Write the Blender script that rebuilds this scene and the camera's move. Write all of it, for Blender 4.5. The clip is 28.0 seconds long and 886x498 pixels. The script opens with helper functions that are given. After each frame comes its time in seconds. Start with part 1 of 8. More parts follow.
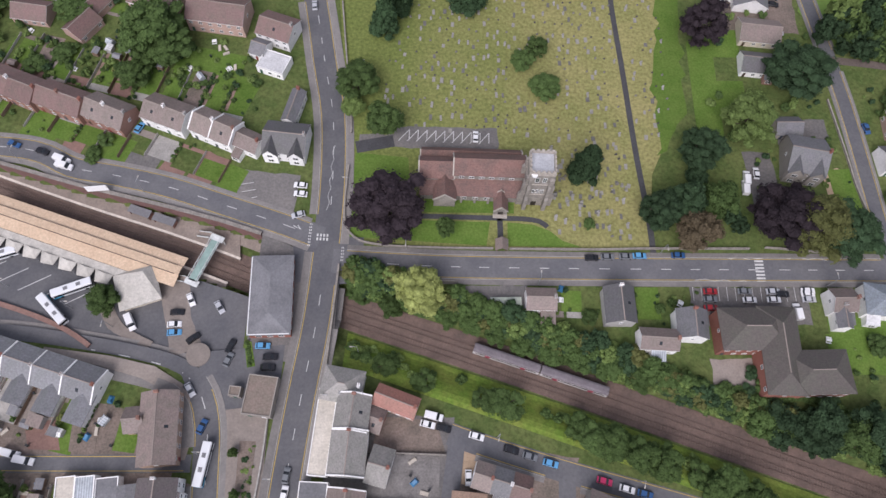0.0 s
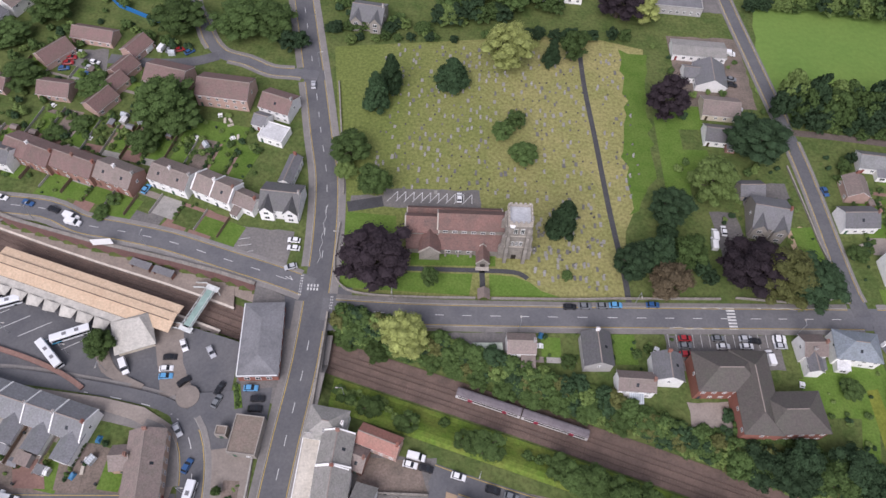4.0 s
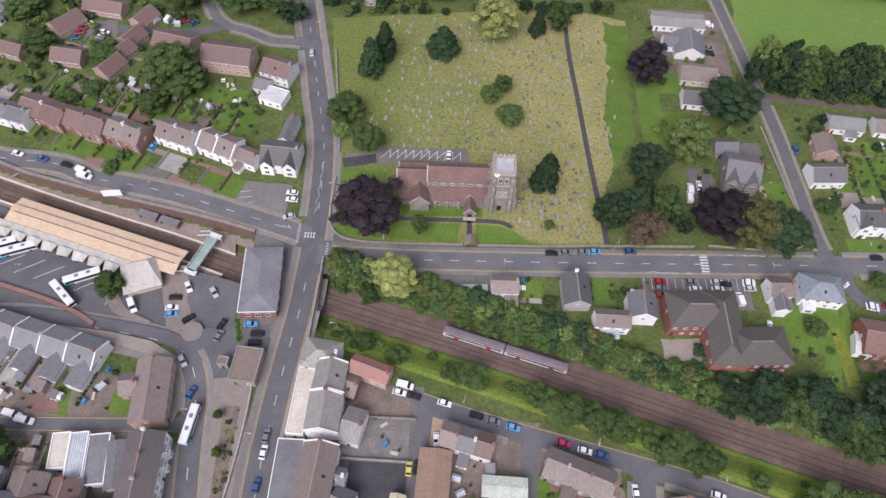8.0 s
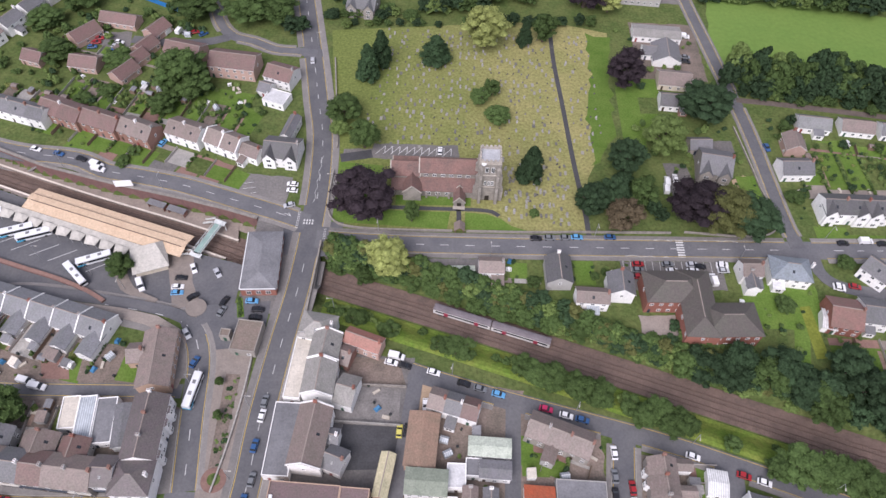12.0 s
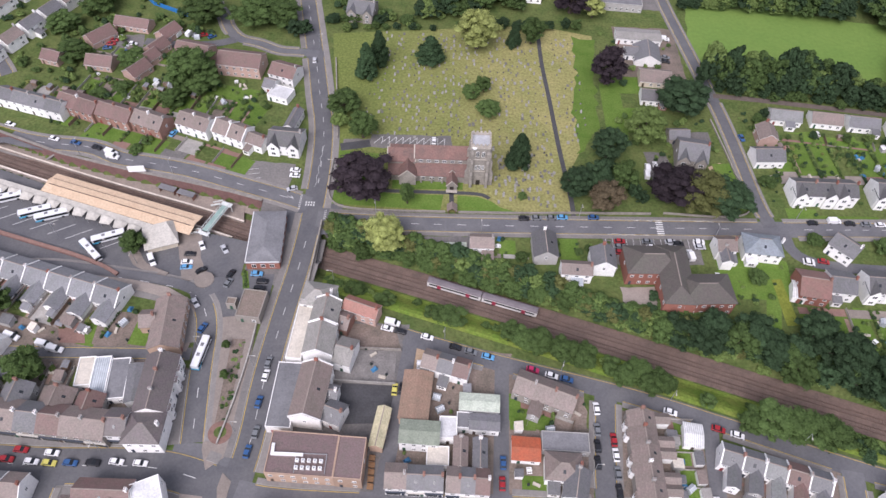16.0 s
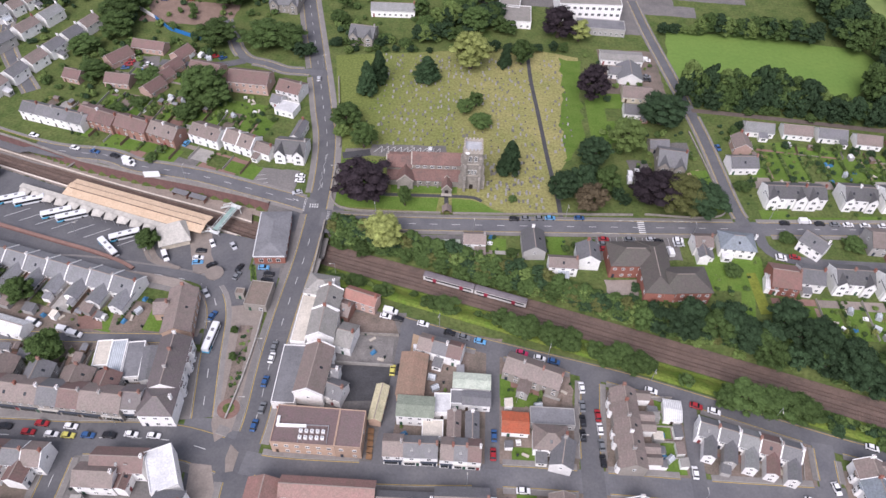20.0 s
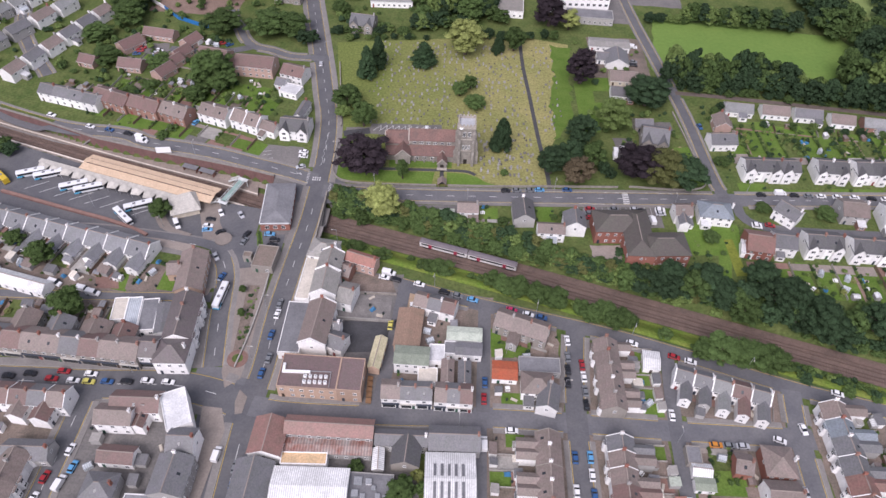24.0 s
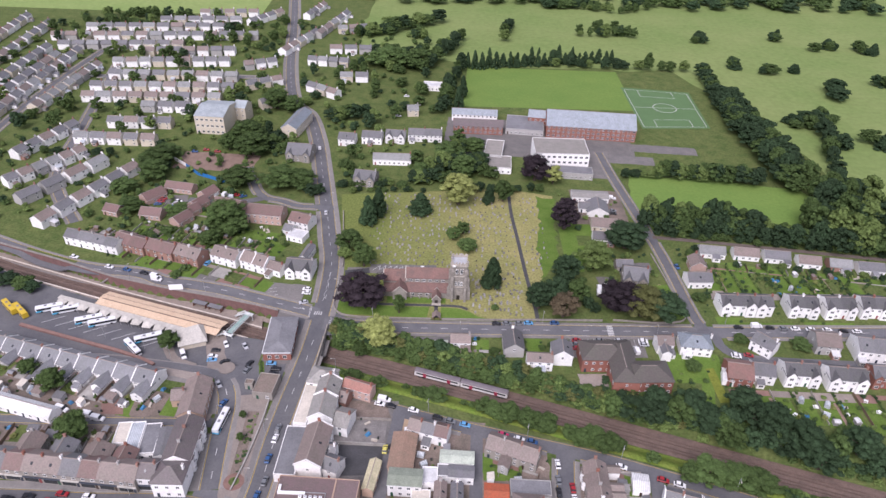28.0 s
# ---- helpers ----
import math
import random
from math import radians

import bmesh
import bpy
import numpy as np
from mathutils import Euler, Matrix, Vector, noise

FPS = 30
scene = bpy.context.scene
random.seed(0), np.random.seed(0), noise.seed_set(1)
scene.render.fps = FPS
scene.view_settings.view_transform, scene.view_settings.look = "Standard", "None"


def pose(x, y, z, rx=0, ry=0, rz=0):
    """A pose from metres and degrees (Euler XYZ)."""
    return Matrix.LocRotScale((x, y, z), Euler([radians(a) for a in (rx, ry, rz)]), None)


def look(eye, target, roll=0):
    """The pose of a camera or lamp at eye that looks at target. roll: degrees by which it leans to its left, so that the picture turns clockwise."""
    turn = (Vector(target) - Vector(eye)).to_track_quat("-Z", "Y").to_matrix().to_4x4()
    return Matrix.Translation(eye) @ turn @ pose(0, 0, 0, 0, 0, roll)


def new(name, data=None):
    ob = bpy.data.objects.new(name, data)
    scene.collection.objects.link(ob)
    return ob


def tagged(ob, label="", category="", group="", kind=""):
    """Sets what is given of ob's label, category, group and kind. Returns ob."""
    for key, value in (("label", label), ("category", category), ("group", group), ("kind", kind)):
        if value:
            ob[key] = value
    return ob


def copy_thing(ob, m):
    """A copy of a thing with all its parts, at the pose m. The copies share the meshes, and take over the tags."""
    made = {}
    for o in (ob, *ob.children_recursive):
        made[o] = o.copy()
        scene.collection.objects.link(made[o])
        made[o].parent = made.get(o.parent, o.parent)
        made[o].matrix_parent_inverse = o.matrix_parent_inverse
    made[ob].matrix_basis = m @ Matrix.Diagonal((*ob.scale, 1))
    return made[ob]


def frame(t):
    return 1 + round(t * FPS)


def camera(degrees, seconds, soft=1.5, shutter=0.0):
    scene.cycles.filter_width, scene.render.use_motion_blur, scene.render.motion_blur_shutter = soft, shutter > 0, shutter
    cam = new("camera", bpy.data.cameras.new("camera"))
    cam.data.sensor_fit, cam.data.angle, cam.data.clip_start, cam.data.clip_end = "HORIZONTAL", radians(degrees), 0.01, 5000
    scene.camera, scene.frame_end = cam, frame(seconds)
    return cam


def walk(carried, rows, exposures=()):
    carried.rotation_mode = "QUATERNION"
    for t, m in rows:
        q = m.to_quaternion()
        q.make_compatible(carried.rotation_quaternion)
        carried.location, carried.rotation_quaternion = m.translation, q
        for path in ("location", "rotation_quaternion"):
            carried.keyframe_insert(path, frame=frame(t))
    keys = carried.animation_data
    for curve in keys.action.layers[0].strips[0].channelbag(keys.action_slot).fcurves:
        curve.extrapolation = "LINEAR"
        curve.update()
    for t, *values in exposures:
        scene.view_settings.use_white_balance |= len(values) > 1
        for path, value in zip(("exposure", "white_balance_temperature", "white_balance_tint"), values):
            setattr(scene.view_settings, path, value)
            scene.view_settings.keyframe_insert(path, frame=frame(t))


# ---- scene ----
cam = camera(65.981, 28.0)


def flown(x, y, z, tilt, turn, lean):
    """The camera's pose from its place and, in degrees, its tilt up, turn to the left and lean."""
    return Matrix.Translation((x, y, z)) @ pose(0, 0, 0, 0, 0, turn) @ pose(0, 0, 0, 90 + tilt) @ pose(0, 0, 0, 0, 0, lean)


PATH = [
    (0, flown(29.13, -80.69, 192.44, -67.550, -2.955, 5.199)),
    (0.5, flown(29.95, -83.37, 192.56, -67.495, -2.896, 5.154)),
    (1, flown(30.73, -86.08, 192.70, -67.455, -2.839, 5.106)),
    (1.5, flown(31.48, -88.81, 192.84, -67.433, -2.785, 5.058)),
    (2, flown(32.20, -91.56, 192.99, -67.421, -2.732, 5.007)),
    (2.5, flown(32.89, -94.33, 193.15, -67.392, -2.674, 4.952)),
    (3, flown(33.57, -97.12, 193.31, -65.879, -2.355, 4.656)),
    (3.5, flown(34.24, -99.93, 193.48, -62.213, -1.770, 4.126)),
    (4, flown(34.90, -102.77, 193.66, -58.135, -1.256, 3.675)),
    (4.5, flown(35.56, -105.62, 193.84, -57.683, -1.149, 3.582)),
    (5, flown(36.23, -108.50, 194.03, -57.685, -1.085, 3.526)),
    (5.5, flown(36.91, -111.39, 194.22, -57.687, -1.020, 3.470)),
    (6, flown(37.60, -114.31, 194.41, -57.687, -0.955, 3.417)),
    (6.5, flown(38.29, -117.24, 194.61, -57.665, -0.890, 3.363)),
    (7, flown(38.98, -120.18, 194.80, -57.638, -0.828, 3.311)),
    (7.5, flown(39.66, -123.14, 194.98, -57.624, -0.770, 3.264)),
    (8, flown(40.33, -126.11, 195.16, -57.602, -0.718, 3.220)),
    (8.5, flown(40.99, -129.08, 195.33, -57.659, -0.679, 3.187)),
    (9, flown(41.63, -132.06, 195.48, -57.801, -0.656, 3.166)),
    (9.5, flown(42.24, -135.05, 195.62, -57.774, -0.622, 3.136)),
    (10, flown(42.82, -138.04, 195.74, -57.743, -0.595, 3.112)),
    (10.5, flown(43.37, -141.02, 195.84, -57.718, -0.575, 3.092)),
    (11, flown(43.88, -144.01, 195.92, -57.656, -0.557, 3.074)),
    (11.5, flown(44.36, -146.99, 196.00, -55.565, -0.361, 2.906)),
    (12, flown(44.82, -149.98, 196.07, -54.183, -0.247, 2.806)),
    (12.5, flown(45.24, -152.97, 196.14, -54.111, -0.248, 2.798)),
    (13, flown(45.64, -155.96, 196.22, -54.110, -0.261, 2.798)),
    (13.5, flown(46.02, -158.95, 196.31, -54.110, -0.278, 2.799)),
    (14, flown(46.38, -161.95, 196.41, -54.151, -0.301, 2.805)),
    (14.5, flown(46.72, -164.96, 196.54, -54.146, -0.323, 2.809)),
    (15, flown(47.04, -167.96, 196.70, -54.149, -0.347, 2.815)),
    (15.5, flown(47.35, -170.98, 196.89, -54.126, -0.370, 2.819)),
    (16, flown(47.64, -173.99, 197.10, -51.720, -0.211, 2.679)),
    (16.5, flown(47.92, -177.01, 197.34, -47.975, 0.015, 2.494)),
    (17, flown(48.20, -180.02, 197.60, -47.933, -0.004, 2.496)),
    (17.5, flown(48.47, -183.03, 197.86, -47.982, -0.025, 2.501)),
    (18, flown(48.74, -186.03, 198.13, -48.050, -0.046, 2.505)),
    (18.5, flown(49.01, -189.02, 198.40, -48.102, -0.062, 2.506)),
    (19, flown(49.29, -191.99, 198.66, -48.153, -0.076, 2.505)),
    (19.5, flown(49.57, -194.95, 198.91, -48.180, -0.084, 2.501)),
    (20, flown(49.86, -197.89, 199.15, -48.218, -0.090, 2.496)),
    (20.5, flown(50.17, -200.81, 199.36, -48.244, -0.091, 2.489)),
    (21, flown(50.48, -203.71, 199.55, -48.259, -0.088, 2.480)),
    (21.5, flown(50.81, -206.59, 199.73, -48.272, -0.083, 2.470)),
    (22, flown(51.14, -209.45, 199.90, -48.201, -0.073, 2.455)),
    (22.5, flown(51.48, -212.28, 200.06, -47.915, -0.049, 2.431)),
    (23, flown(51.83, -215.10, 200.24, -47.629, -0.028, 2.405)),
    (23.5, flown(52.18, -217.90, 200.42, -47.558, -0.022, 2.390)),
    (24, flown(52.54, -220.68, 200.61, -47.590, -0.026, 2.379)),
    (24.5, flown(52.91, -223.44, 200.83, -47.604, -0.034, 2.368)),
    (25, flown(53.27, -226.19, 201.07, -47.657, -0.048, 2.358)),
    (25.5, flown(53.64, -228.92, 201.34, -47.693, -0.063, 2.349)),
    (26, flown(54.01, -231.63, 201.64, -47.665, -0.074, 2.338)),
    (26.5, flown(54.38, -234.33, 201.96, -44.609, 0.089, 2.203)),
    (27, flown(54.75, -237.02, 202.30, -40.533, 0.286, 2.056)),
    (27.5, flown(55.12, -239.69, 202.66, -36.493, 0.462, 1.937)),
    (28, flown(55.48, -242.36, 203.04, -34.076, 0.562, 1.876)),
]
walk(cam, PATH, exposures=[[0, 0.43, 6250, 20], [8, 0.58, 6250, 22], [17, 0.72, 6250, 22], [21, 0.70, 6250, 22], [24, 0.58, 6250, 24], [26, 0.52, 6250, 24], [28, 0.70, 6200, 26]])

# ---- world, sun, exposure ----
world = bpy.data.worlds.new("overcast_sky")
scene.world = world
world.use_nodes = True
wn, wl = world.node_tree.nodes, world.node_tree.links
sky = wn.new("ShaderNodeTexSky")
sky.sky_type, sky.sun_disc = "NISHITA", False
sky.sun_elevation, sky.sun_rotation = radians(52), radians(200)
sky.air_density, sky.dust_density, sky.ozone_density = 1.0, 1.5, 1.5
grey = wn.new("ShaderNodeHueSaturation")
grey.inputs["Saturation"].default_value = 0.40
wl.new(sky.outputs[0], grey.inputs["Color"])
wl.new(grey.outputs[0], wn["Background"].inputs["Color"])
wn["Background"].inputs["Strength"].default_value = 0.118
sun_data = bpy.data.lights.new("sun", "SUN")
sun_data.energy, sun_data.angle, sun_data.color = 2.1, radians(40), (1.0, 0.97, 0.93)
sun = new("sun", sun_data)
sun.matrix_world = look((0, 0, 300), (90, 250, 0))

# ---- materials ----
MATS = {}


def mat(name, col, rough=0.85, fine=1.7, coarse=0.35, amount=0.22, bump=0.25, metal=0.0, spec=0.3, tint=None, tint_amount=0.0, vary=0.12, ribs=0.0):
    """A surface with fine grain, broad stains in a second tone, and a slight change from object to object."""
    if name in MATS:
        return MATS[name]
    m = bpy.data.materials.new(name)
    m.use_nodes = True
    n, l = m.node_tree.nodes, m.node_tree.links
    b = n["Principled BSDF"]
    tc = n.new("ShaderNodeTexCoord")
    n1, n2 = n.new("ShaderNodeTexNoise"), n.new("ShaderNodeTexNoise")
    n1.inputs["Scale"].default_value, n1.inputs["Detail"].default_value = fine, 6
    n1.inputs["Roughness"].default_value = 0.62
    n2.inputs["Scale"].default_value, n2.inputs["Detail"].default_value = coarse, 6
    n2.inputs["Roughness"].default_value = 0.65
    l.new(tc.outputs["Object"], n1.inputs["Vector"])
    l.new(tc.outputs["Object"], n2.inputs["Vector"])
    r2 = n.new("ShaderNodeMapRange")
    r2.inputs["From Min"].default_value, r2.inputs["From Max"].default_value = 0.35, 0.68
    l.new(n2.outputs["Fac"], r2.inputs["Value"])
    mix = n.new("ShaderNodeMix")
    mix.data_type = "RGBA"
    other = tint or tuple(c * (1 - 1.6 * amount) for c in col)
    mix.inputs[6].default_value, mix.inputs[7].default_value = (*col, 1), (*other, 1)
    fac = n.new("ShaderNodeMath")
    fac.operation = "MULTIPLY"
    fac.inputs[1].default_value = tint_amount or 0.7
    l.new(r2.outputs[0], fac.inputs[0])
    l.new(fac.outputs[0], mix.inputs[0])
    oi = n.new("ShaderNodeObjectInfo")
    grain = n.new("ShaderNodeMapRange")
    grain.inputs["From Min"].default_value, grain.inputs["From Max"].default_value = 0.25, 0.75
    grain.inputs["To Min"].default_value, grain.inputs["To Max"].default_value = 1 - amount, 1 + amount
    l.new(n1.outputs["Fac"], grain.inputs["Value"])
    rnd = n.new("ShaderNodeMapRange")
    rnd.inputs["To Min"].default_value, rnd.inputs["To Max"].default_value = 1 - vary, 1 + vary
    l.new(oi.outputs["Random"], rnd.inputs["Value"])
    mul = n.new("ShaderNodeMath")
    mul.operation = "MULTIPLY"
    l.new(grain.outputs[0], mul.inputs[0])
    l.new(rnd.outputs[0], mul.inputs[1])
    if ribs:
        wave = n.new("ShaderNodeTexWave")
        wave.inputs["Scale"].default_value, wave.inputs["Distortion"].default_value = ribs, 0.6
        l.new(tc.outputs["Object"], wave.inputs["Vector"])
        rib = n.new("ShaderNodeMapRange")
        rib.inputs["To Min"].default_value, rib.inputs["To Max"].default_value = 0.68, 1.08
        l.new(wave.outputs["Fac"], rib.inputs["Value"])
        more = n.new("ShaderNodeMath")
        more.operation = "MULTIPLY"
        l.new(mul.outputs[0], more.inputs[0])
        l.new(rib.outputs[0], more.inputs[1])
        mul = more
    vm = n.new("ShaderNodeVectorMath")
    vm.operation = "SCALE"
    l.new(mix.outputs[2], vm.inputs[0])
    l.new(mul.outputs[0], vm.inputs["Scale"])
    l.new(vm.outputs[0], b.inputs["Base Color"])
    if bump:
        bp = n.new("ShaderNodeBump")
        bp.inputs["Strength"].default_value, bp.inputs["Distance"].default_value = bump, 0.1
        l.new(n1.outputs["Fac"], bp.inputs["Height"])
        l.new(bp.outputs[0], b.inputs["Normal"])
    b.inputs["Roughness"].default_value, b.inputs["Metallic"].default_value = rough, metal
    b.inputs["Specular IOR Level"].default_value = spec
    MATS[name] = m
    return m


def glossy(name, col, rough=0.25, metal=0.0):
    if name in MATS:
        return MATS[name]
    m = bpy.data.materials.new(name)
    m.use_nodes = True
    b = m.node_tree.nodes["Principled BSDF"]
    b.inputs["Base Color"].default_value = (*col, 1)
    b.inputs["Roughness"].default_value, b.inputs["Metallic"].default_value = rough, metal
    MATS[name] = m
    return m


ROOFS = {
    "slate": ((0.142, 0.138, 0.148), "grey slate"), "paleslate": ((0.195, 0.194, 0.208), "weathered grey slate"), "slatedark": ((0.088, 0.083, 0.09), "dark slate"),
    "brown": ((0.205, 0.157, 0.142), "brown tile"), "maroon": ((0.165, 0.096, 0.087), "dark red tile"),
    "redtile": ((0.30, 0.13, 0.10), "red tile"), "redbrown": ((0.2, 0.1, 0.085), "red-brown tile"),
    "greytile": ((0.25, 0.235, 0.22), "weathered grey tile"), "blueslate": ((0.19, 0.215, 0.245), "blue-grey slate"),
    "felt": ((0.215, 0.215, 0.225), "grey felt"), "concrete": ((0.30, 0.285, 0.265), "stained concrete"),
    "flatwhite": ((0.62, 0.62, 0.62), "white membrane"), "flatcream": ((0.62, 0.57, 0.49), "cream membrane"), "flatorange": ((0.62, 0.42, 0.24), "orange-cream membrane"),
    "sheet": ((0.74, 0.74, 0.73), "white sheet-metal"), "rust": ((0.40, 0.36, 0.33), "rust-streaked sheet"),
    "ochre": ((0.25, 0.16, 0.115), "orange-brown sheet"), "palegreen": ((0.44, 0.48, 0.40), "pale green sheet"),
    "green": ((0.24, 0.27, 0.21), "faded green sheet"), "orange": ((0.42, 0.095, 0.04), "orange-red tile"),
    "yellow": ((0.50, 0.45, 0.29), "pale yellow sheet"), "glaze": ((0.50, 0.54, 0.57), "glazed white"),
    "metal": ((0.36, 0.40, 0.42), "grey metal"), "gravel": ((0.27, 0.245, 0.22), "gravel-covered flat"),
    "clubflat": ((0.165, 0.112, 0.112), "dull maroon"), "warered": ((0.235, 0.125, 0.108), "faded red tile"),
    "hallslate": ((0.08, 0.066, 0.06), "dark brown-grey tile"), "umber": ((0.118, 0.095, 0.098), "dark umber tile"), "purple": ((0.16, 0.125, 0.13), "purple-brown tile"),
    "greyblue": ((0.27, 0.30, 0.335), "blue-grey tile"), "flatbrown": ((0.19, 0.145, 0.12), "flat brown felt"),
    "grey": ((0.22, 0.22, 0.22), "grey tile"),
}
for key, (c, words) in ROOFS.items():
    if key == "rust":
        mat("roof_" + key, c, tint=(0.24, 0.075, 0.05), tint_amount=1.0, coarse=0.22, rough=0.7, ribs=0.35)
    elif key in ("flatwhite", "flatcream", "sheet", "concrete", "glaze", "felt"):
        mat("roof_" + key, c, coarse=0.16, tint=tuple(v * 0.62 for v in c), tint_amount=0.8, rough=0.75, ribs=0.5 if key in ("sheet", "glaze") else 0.0)
    else:
        mat("roof_" + key, c, fine=2.0, coarse=0.3, amount=0.32, tint=(c[0] * 0.6 + 0.03, c[1] * 0.62 + 0.035, c[2] * 0.62 + 0.022), tint_amount=0.85, rough=0.58, spec=0.5)
WALLS = {
    "white": ((0.83, 0.82, 0.80), "white rendered"), "cream": ((0.56, 0.50, 0.40), "cream rendered"), "brick": ((0.29, 0.165, 0.13), "brown brick"),
    "redbrick": ((0.27, 0.115, 0.086), "red brick"), "pink": ((0.46, 0.32, 0.27), "pinkish brick"), "grey": ((0.36, 0.35, 0.335), "grey rendered"),
    "stone": ((0.30, 0.275, 0.245), "grey stone"), "tan": ((0.46, 0.33, 0.25), "tan rendered"),
}
for key, (c, words) in WALLS.items():
    mat("wall_" + key, c, coarse=0.5, amount=0.12, bump=0.15)
frame_white = mat("window_paint", (0.8, 0.8, 0.79), 0.5, amount=0.05)
pane_glass = glossy("window_glass", (0.03, 0.035, 0.04), 0.12)
asphalt = mat("asphalt", (0.108, 0.109, 0.118), 0.9, fine=1.2, coarse=0.11, amount=0.14, tint=(0.158, 0.155, 0.158), tint_amount=0.8, bump=0.2)
asphalt_old = mat("asphalt_patched", (0.128, 0.122, 0.119), 0.92, fine=1.3, coarse=0.14, amount=0.26, tint=(0.18, 0.167, 0.155), tint_amount=0.9)
paving = mat("paving", (0.265, 0.228, 0.20), 0.9, fine=1.6, coarse=0.3, amount=0.16)
footway = mat("footway", (0.215, 0.20, 0.188), 0.9, fine=1.6, coarse=0.22, amount=0.16, tint=(0.155, 0.148, 0.142), tint_amount=0.8)
paving_red = mat("paving_red", (0.24, 0.145, 0.12), 0.9, fine=1.6, coarse=0.3, amount=0.18)
kerb_stone = mat("kerb_stone", (0.34, 0.325, 0.30), 0.9, fine=5, amount=0.2)
concrete_m = mat("concrete", (0.33, 0.315, 0.29), 0.9, coarse=0.3)
paint_white = mat("line_paint", (0.62, 0.62, 0.6), 0.8, fine=5, amount=0.25)
paint_yellow = mat("line_yellow", (0.5, 0.36, 0.10), 0.8, fine=5, amount=0.25)
grass = mat("grass", (0.078, 0.128, 0.030), 0.95, fine=1.4, coarse=0.06, amount=0.30, tint=(0.115, 0.15, 0.042), tint_amount=0.9, bump=0.8, spec=0.05)
lawn = mat("lawn", (0.085, 0.15, 0.028), 0.95, fine=1.4, coarse=0.16, amount=0.3, tint=(0.13, 0.19, 0.045), tint_amount=0.8, bump=0.6, spec=0.05)
churchyard_grass = mat("dry_grass", (0.142, 0.182, 0.05), 0.95, fine=0.9, coarse=0.05, amount=0.45, tint=(0.325, 0.292, 0.128), tint_amount=0.95, bump=0.8, spec=0.05)


def drier_eastward(m, x0, x1):
    """Lets the second, drier tone of a grass take over from x0 to x1, in uneven drifts."""
    n, l = m.node_tree.nodes, m.node_tree.links
    tc = next(k for k in n if k.bl_idname == "ShaderNodeTexCoord")
    mix = next(k for k in n if k.bl_idname == "ShaderNodeMix")
    fac = mix.inputs[0].links[0].from_socket
    sep, ramp, add = n.new("ShaderNodeSeparateXYZ"), n.new("ShaderNodeMapRange"), n.new("ShaderNodeMath")
    drift = n.new("ShaderNodeTexNoise")
    drift.inputs["Scale"].default_value, drift.inputs["Detail"].default_value = 0.09, 5
    l.new(tc.outputs["Object"], sep.inputs[0])
    l.new(tc.outputs["Object"], drift.inputs["Vector"])
    wob = n.new("ShaderNodeMath")
    wob.operation, wob.inputs[1].default_value = "MULTIPLY_ADD", 60.0
    l.new(drift.outputs["Fac"], wob.inputs[0])
    l.new(sep.outputs["X"], wob.inputs[2])
    ramp.inputs["From Min"].default_value, ramp.inputs["From Max"].default_value = x0 + 30, x1 + 30
    ramp.inputs["To Min"].default_value, ramp.inputs["To Max"].default_value = 0.12, 1.0
    l.new(wob.outputs[0], ramp.inputs["Value"])
    part_of = n.new("ShaderNodeMapRange")
    part_of.inputs["To Min"].default_value, part_of.inputs["To Max"].default_value = 0.5, 1.05
    l.new(fac, part_of.inputs["Value"])
    add.operation = "MULTIPLY"
    l.new(part_of.outputs[0], add.inputs[0])
    l.new(ramp.outputs[0], add.inputs[1])
    l.new(add.outputs[0], mix.inputs[0])


drier_eastward(churchyard_grass, 6, 84)
rough_green = mat("rough_grass", (0.066, 0.098, 0.030), 0.95, fine=0.8, coarse=0.12, amount=0.4, tint=(0.12, 0.138, 0.05), tint_amount=0.9, bump=1.0, spec=0.05)
ballast = mat("ballast", (0.178, 0.124, 0.102), 0.95, fine=1.4, coarse=0.25, amount=0.25, tint=(0.11, 0.082, 0.07), tint_amount=0.9, bump=0.8)
path_dark = mat("path_asphalt", (0.07, 0.07, 0.074), 0.9, coarse=0.2)
earth = mat("bare_earth", (0.27, 0.19, 0.15), 0.95, fine=1.5, coarse=0.2, amount=0.25, bump=0.7)
yard = mat("yard", (0.22, 0.172, 0.145), 0.95, fine=1.6, coarse=0.13, amount=0.34, tint=(0.115, 0.10, 0.08), tint_amount=0.95, bump=0.5)
field_grass = mat("field_grass", (0.115, 0.19, 0.046), 0.95, fine=0.5, coarse=0.03, amount=0.12, tint=(0.15, 0.22, 0.055), tint_amount=0.8, bump=0.3, spec=0.05)
golf_grass = mat("golf_grass", (0.165, 0.235, 0.075), 0.95, fine=0.2, coarse=0.012, amount=0.15, tint=(0.22, 0.27, 0.10), tint_amount=0.9, bump=0.3, spec=0.05)
turf_pitch = mat("turf_pitch", (0.085, 0.155, 0.062), 0.9, fine=2, coarse=0.1, amount=0.1)
brick_wall = mat("brick_red", (0.2, 0.108, 0.09), 0.9, coarse=0.4)
stone_wall = mat("church_stone", (0.29, 0.265, 0.235), 0.95, fine=2.5, coarse=0.5, amount=0.3)
bark = mat("bark", (0.09, 0.07, 0.055), 0.95)
steel = mat("rail_steel", (0.24, 0.17, 0.14), 0.5, metal=0.6)
garden_block = mat("garden_block", (0.42, 0.39, 0.36), 0.9)
timber = mat("fence_timber", (0.20, 0.14, 0.10), 0.9)
rubber = mat("rubber", (0.02, 0.02, 0.021), 0.8)
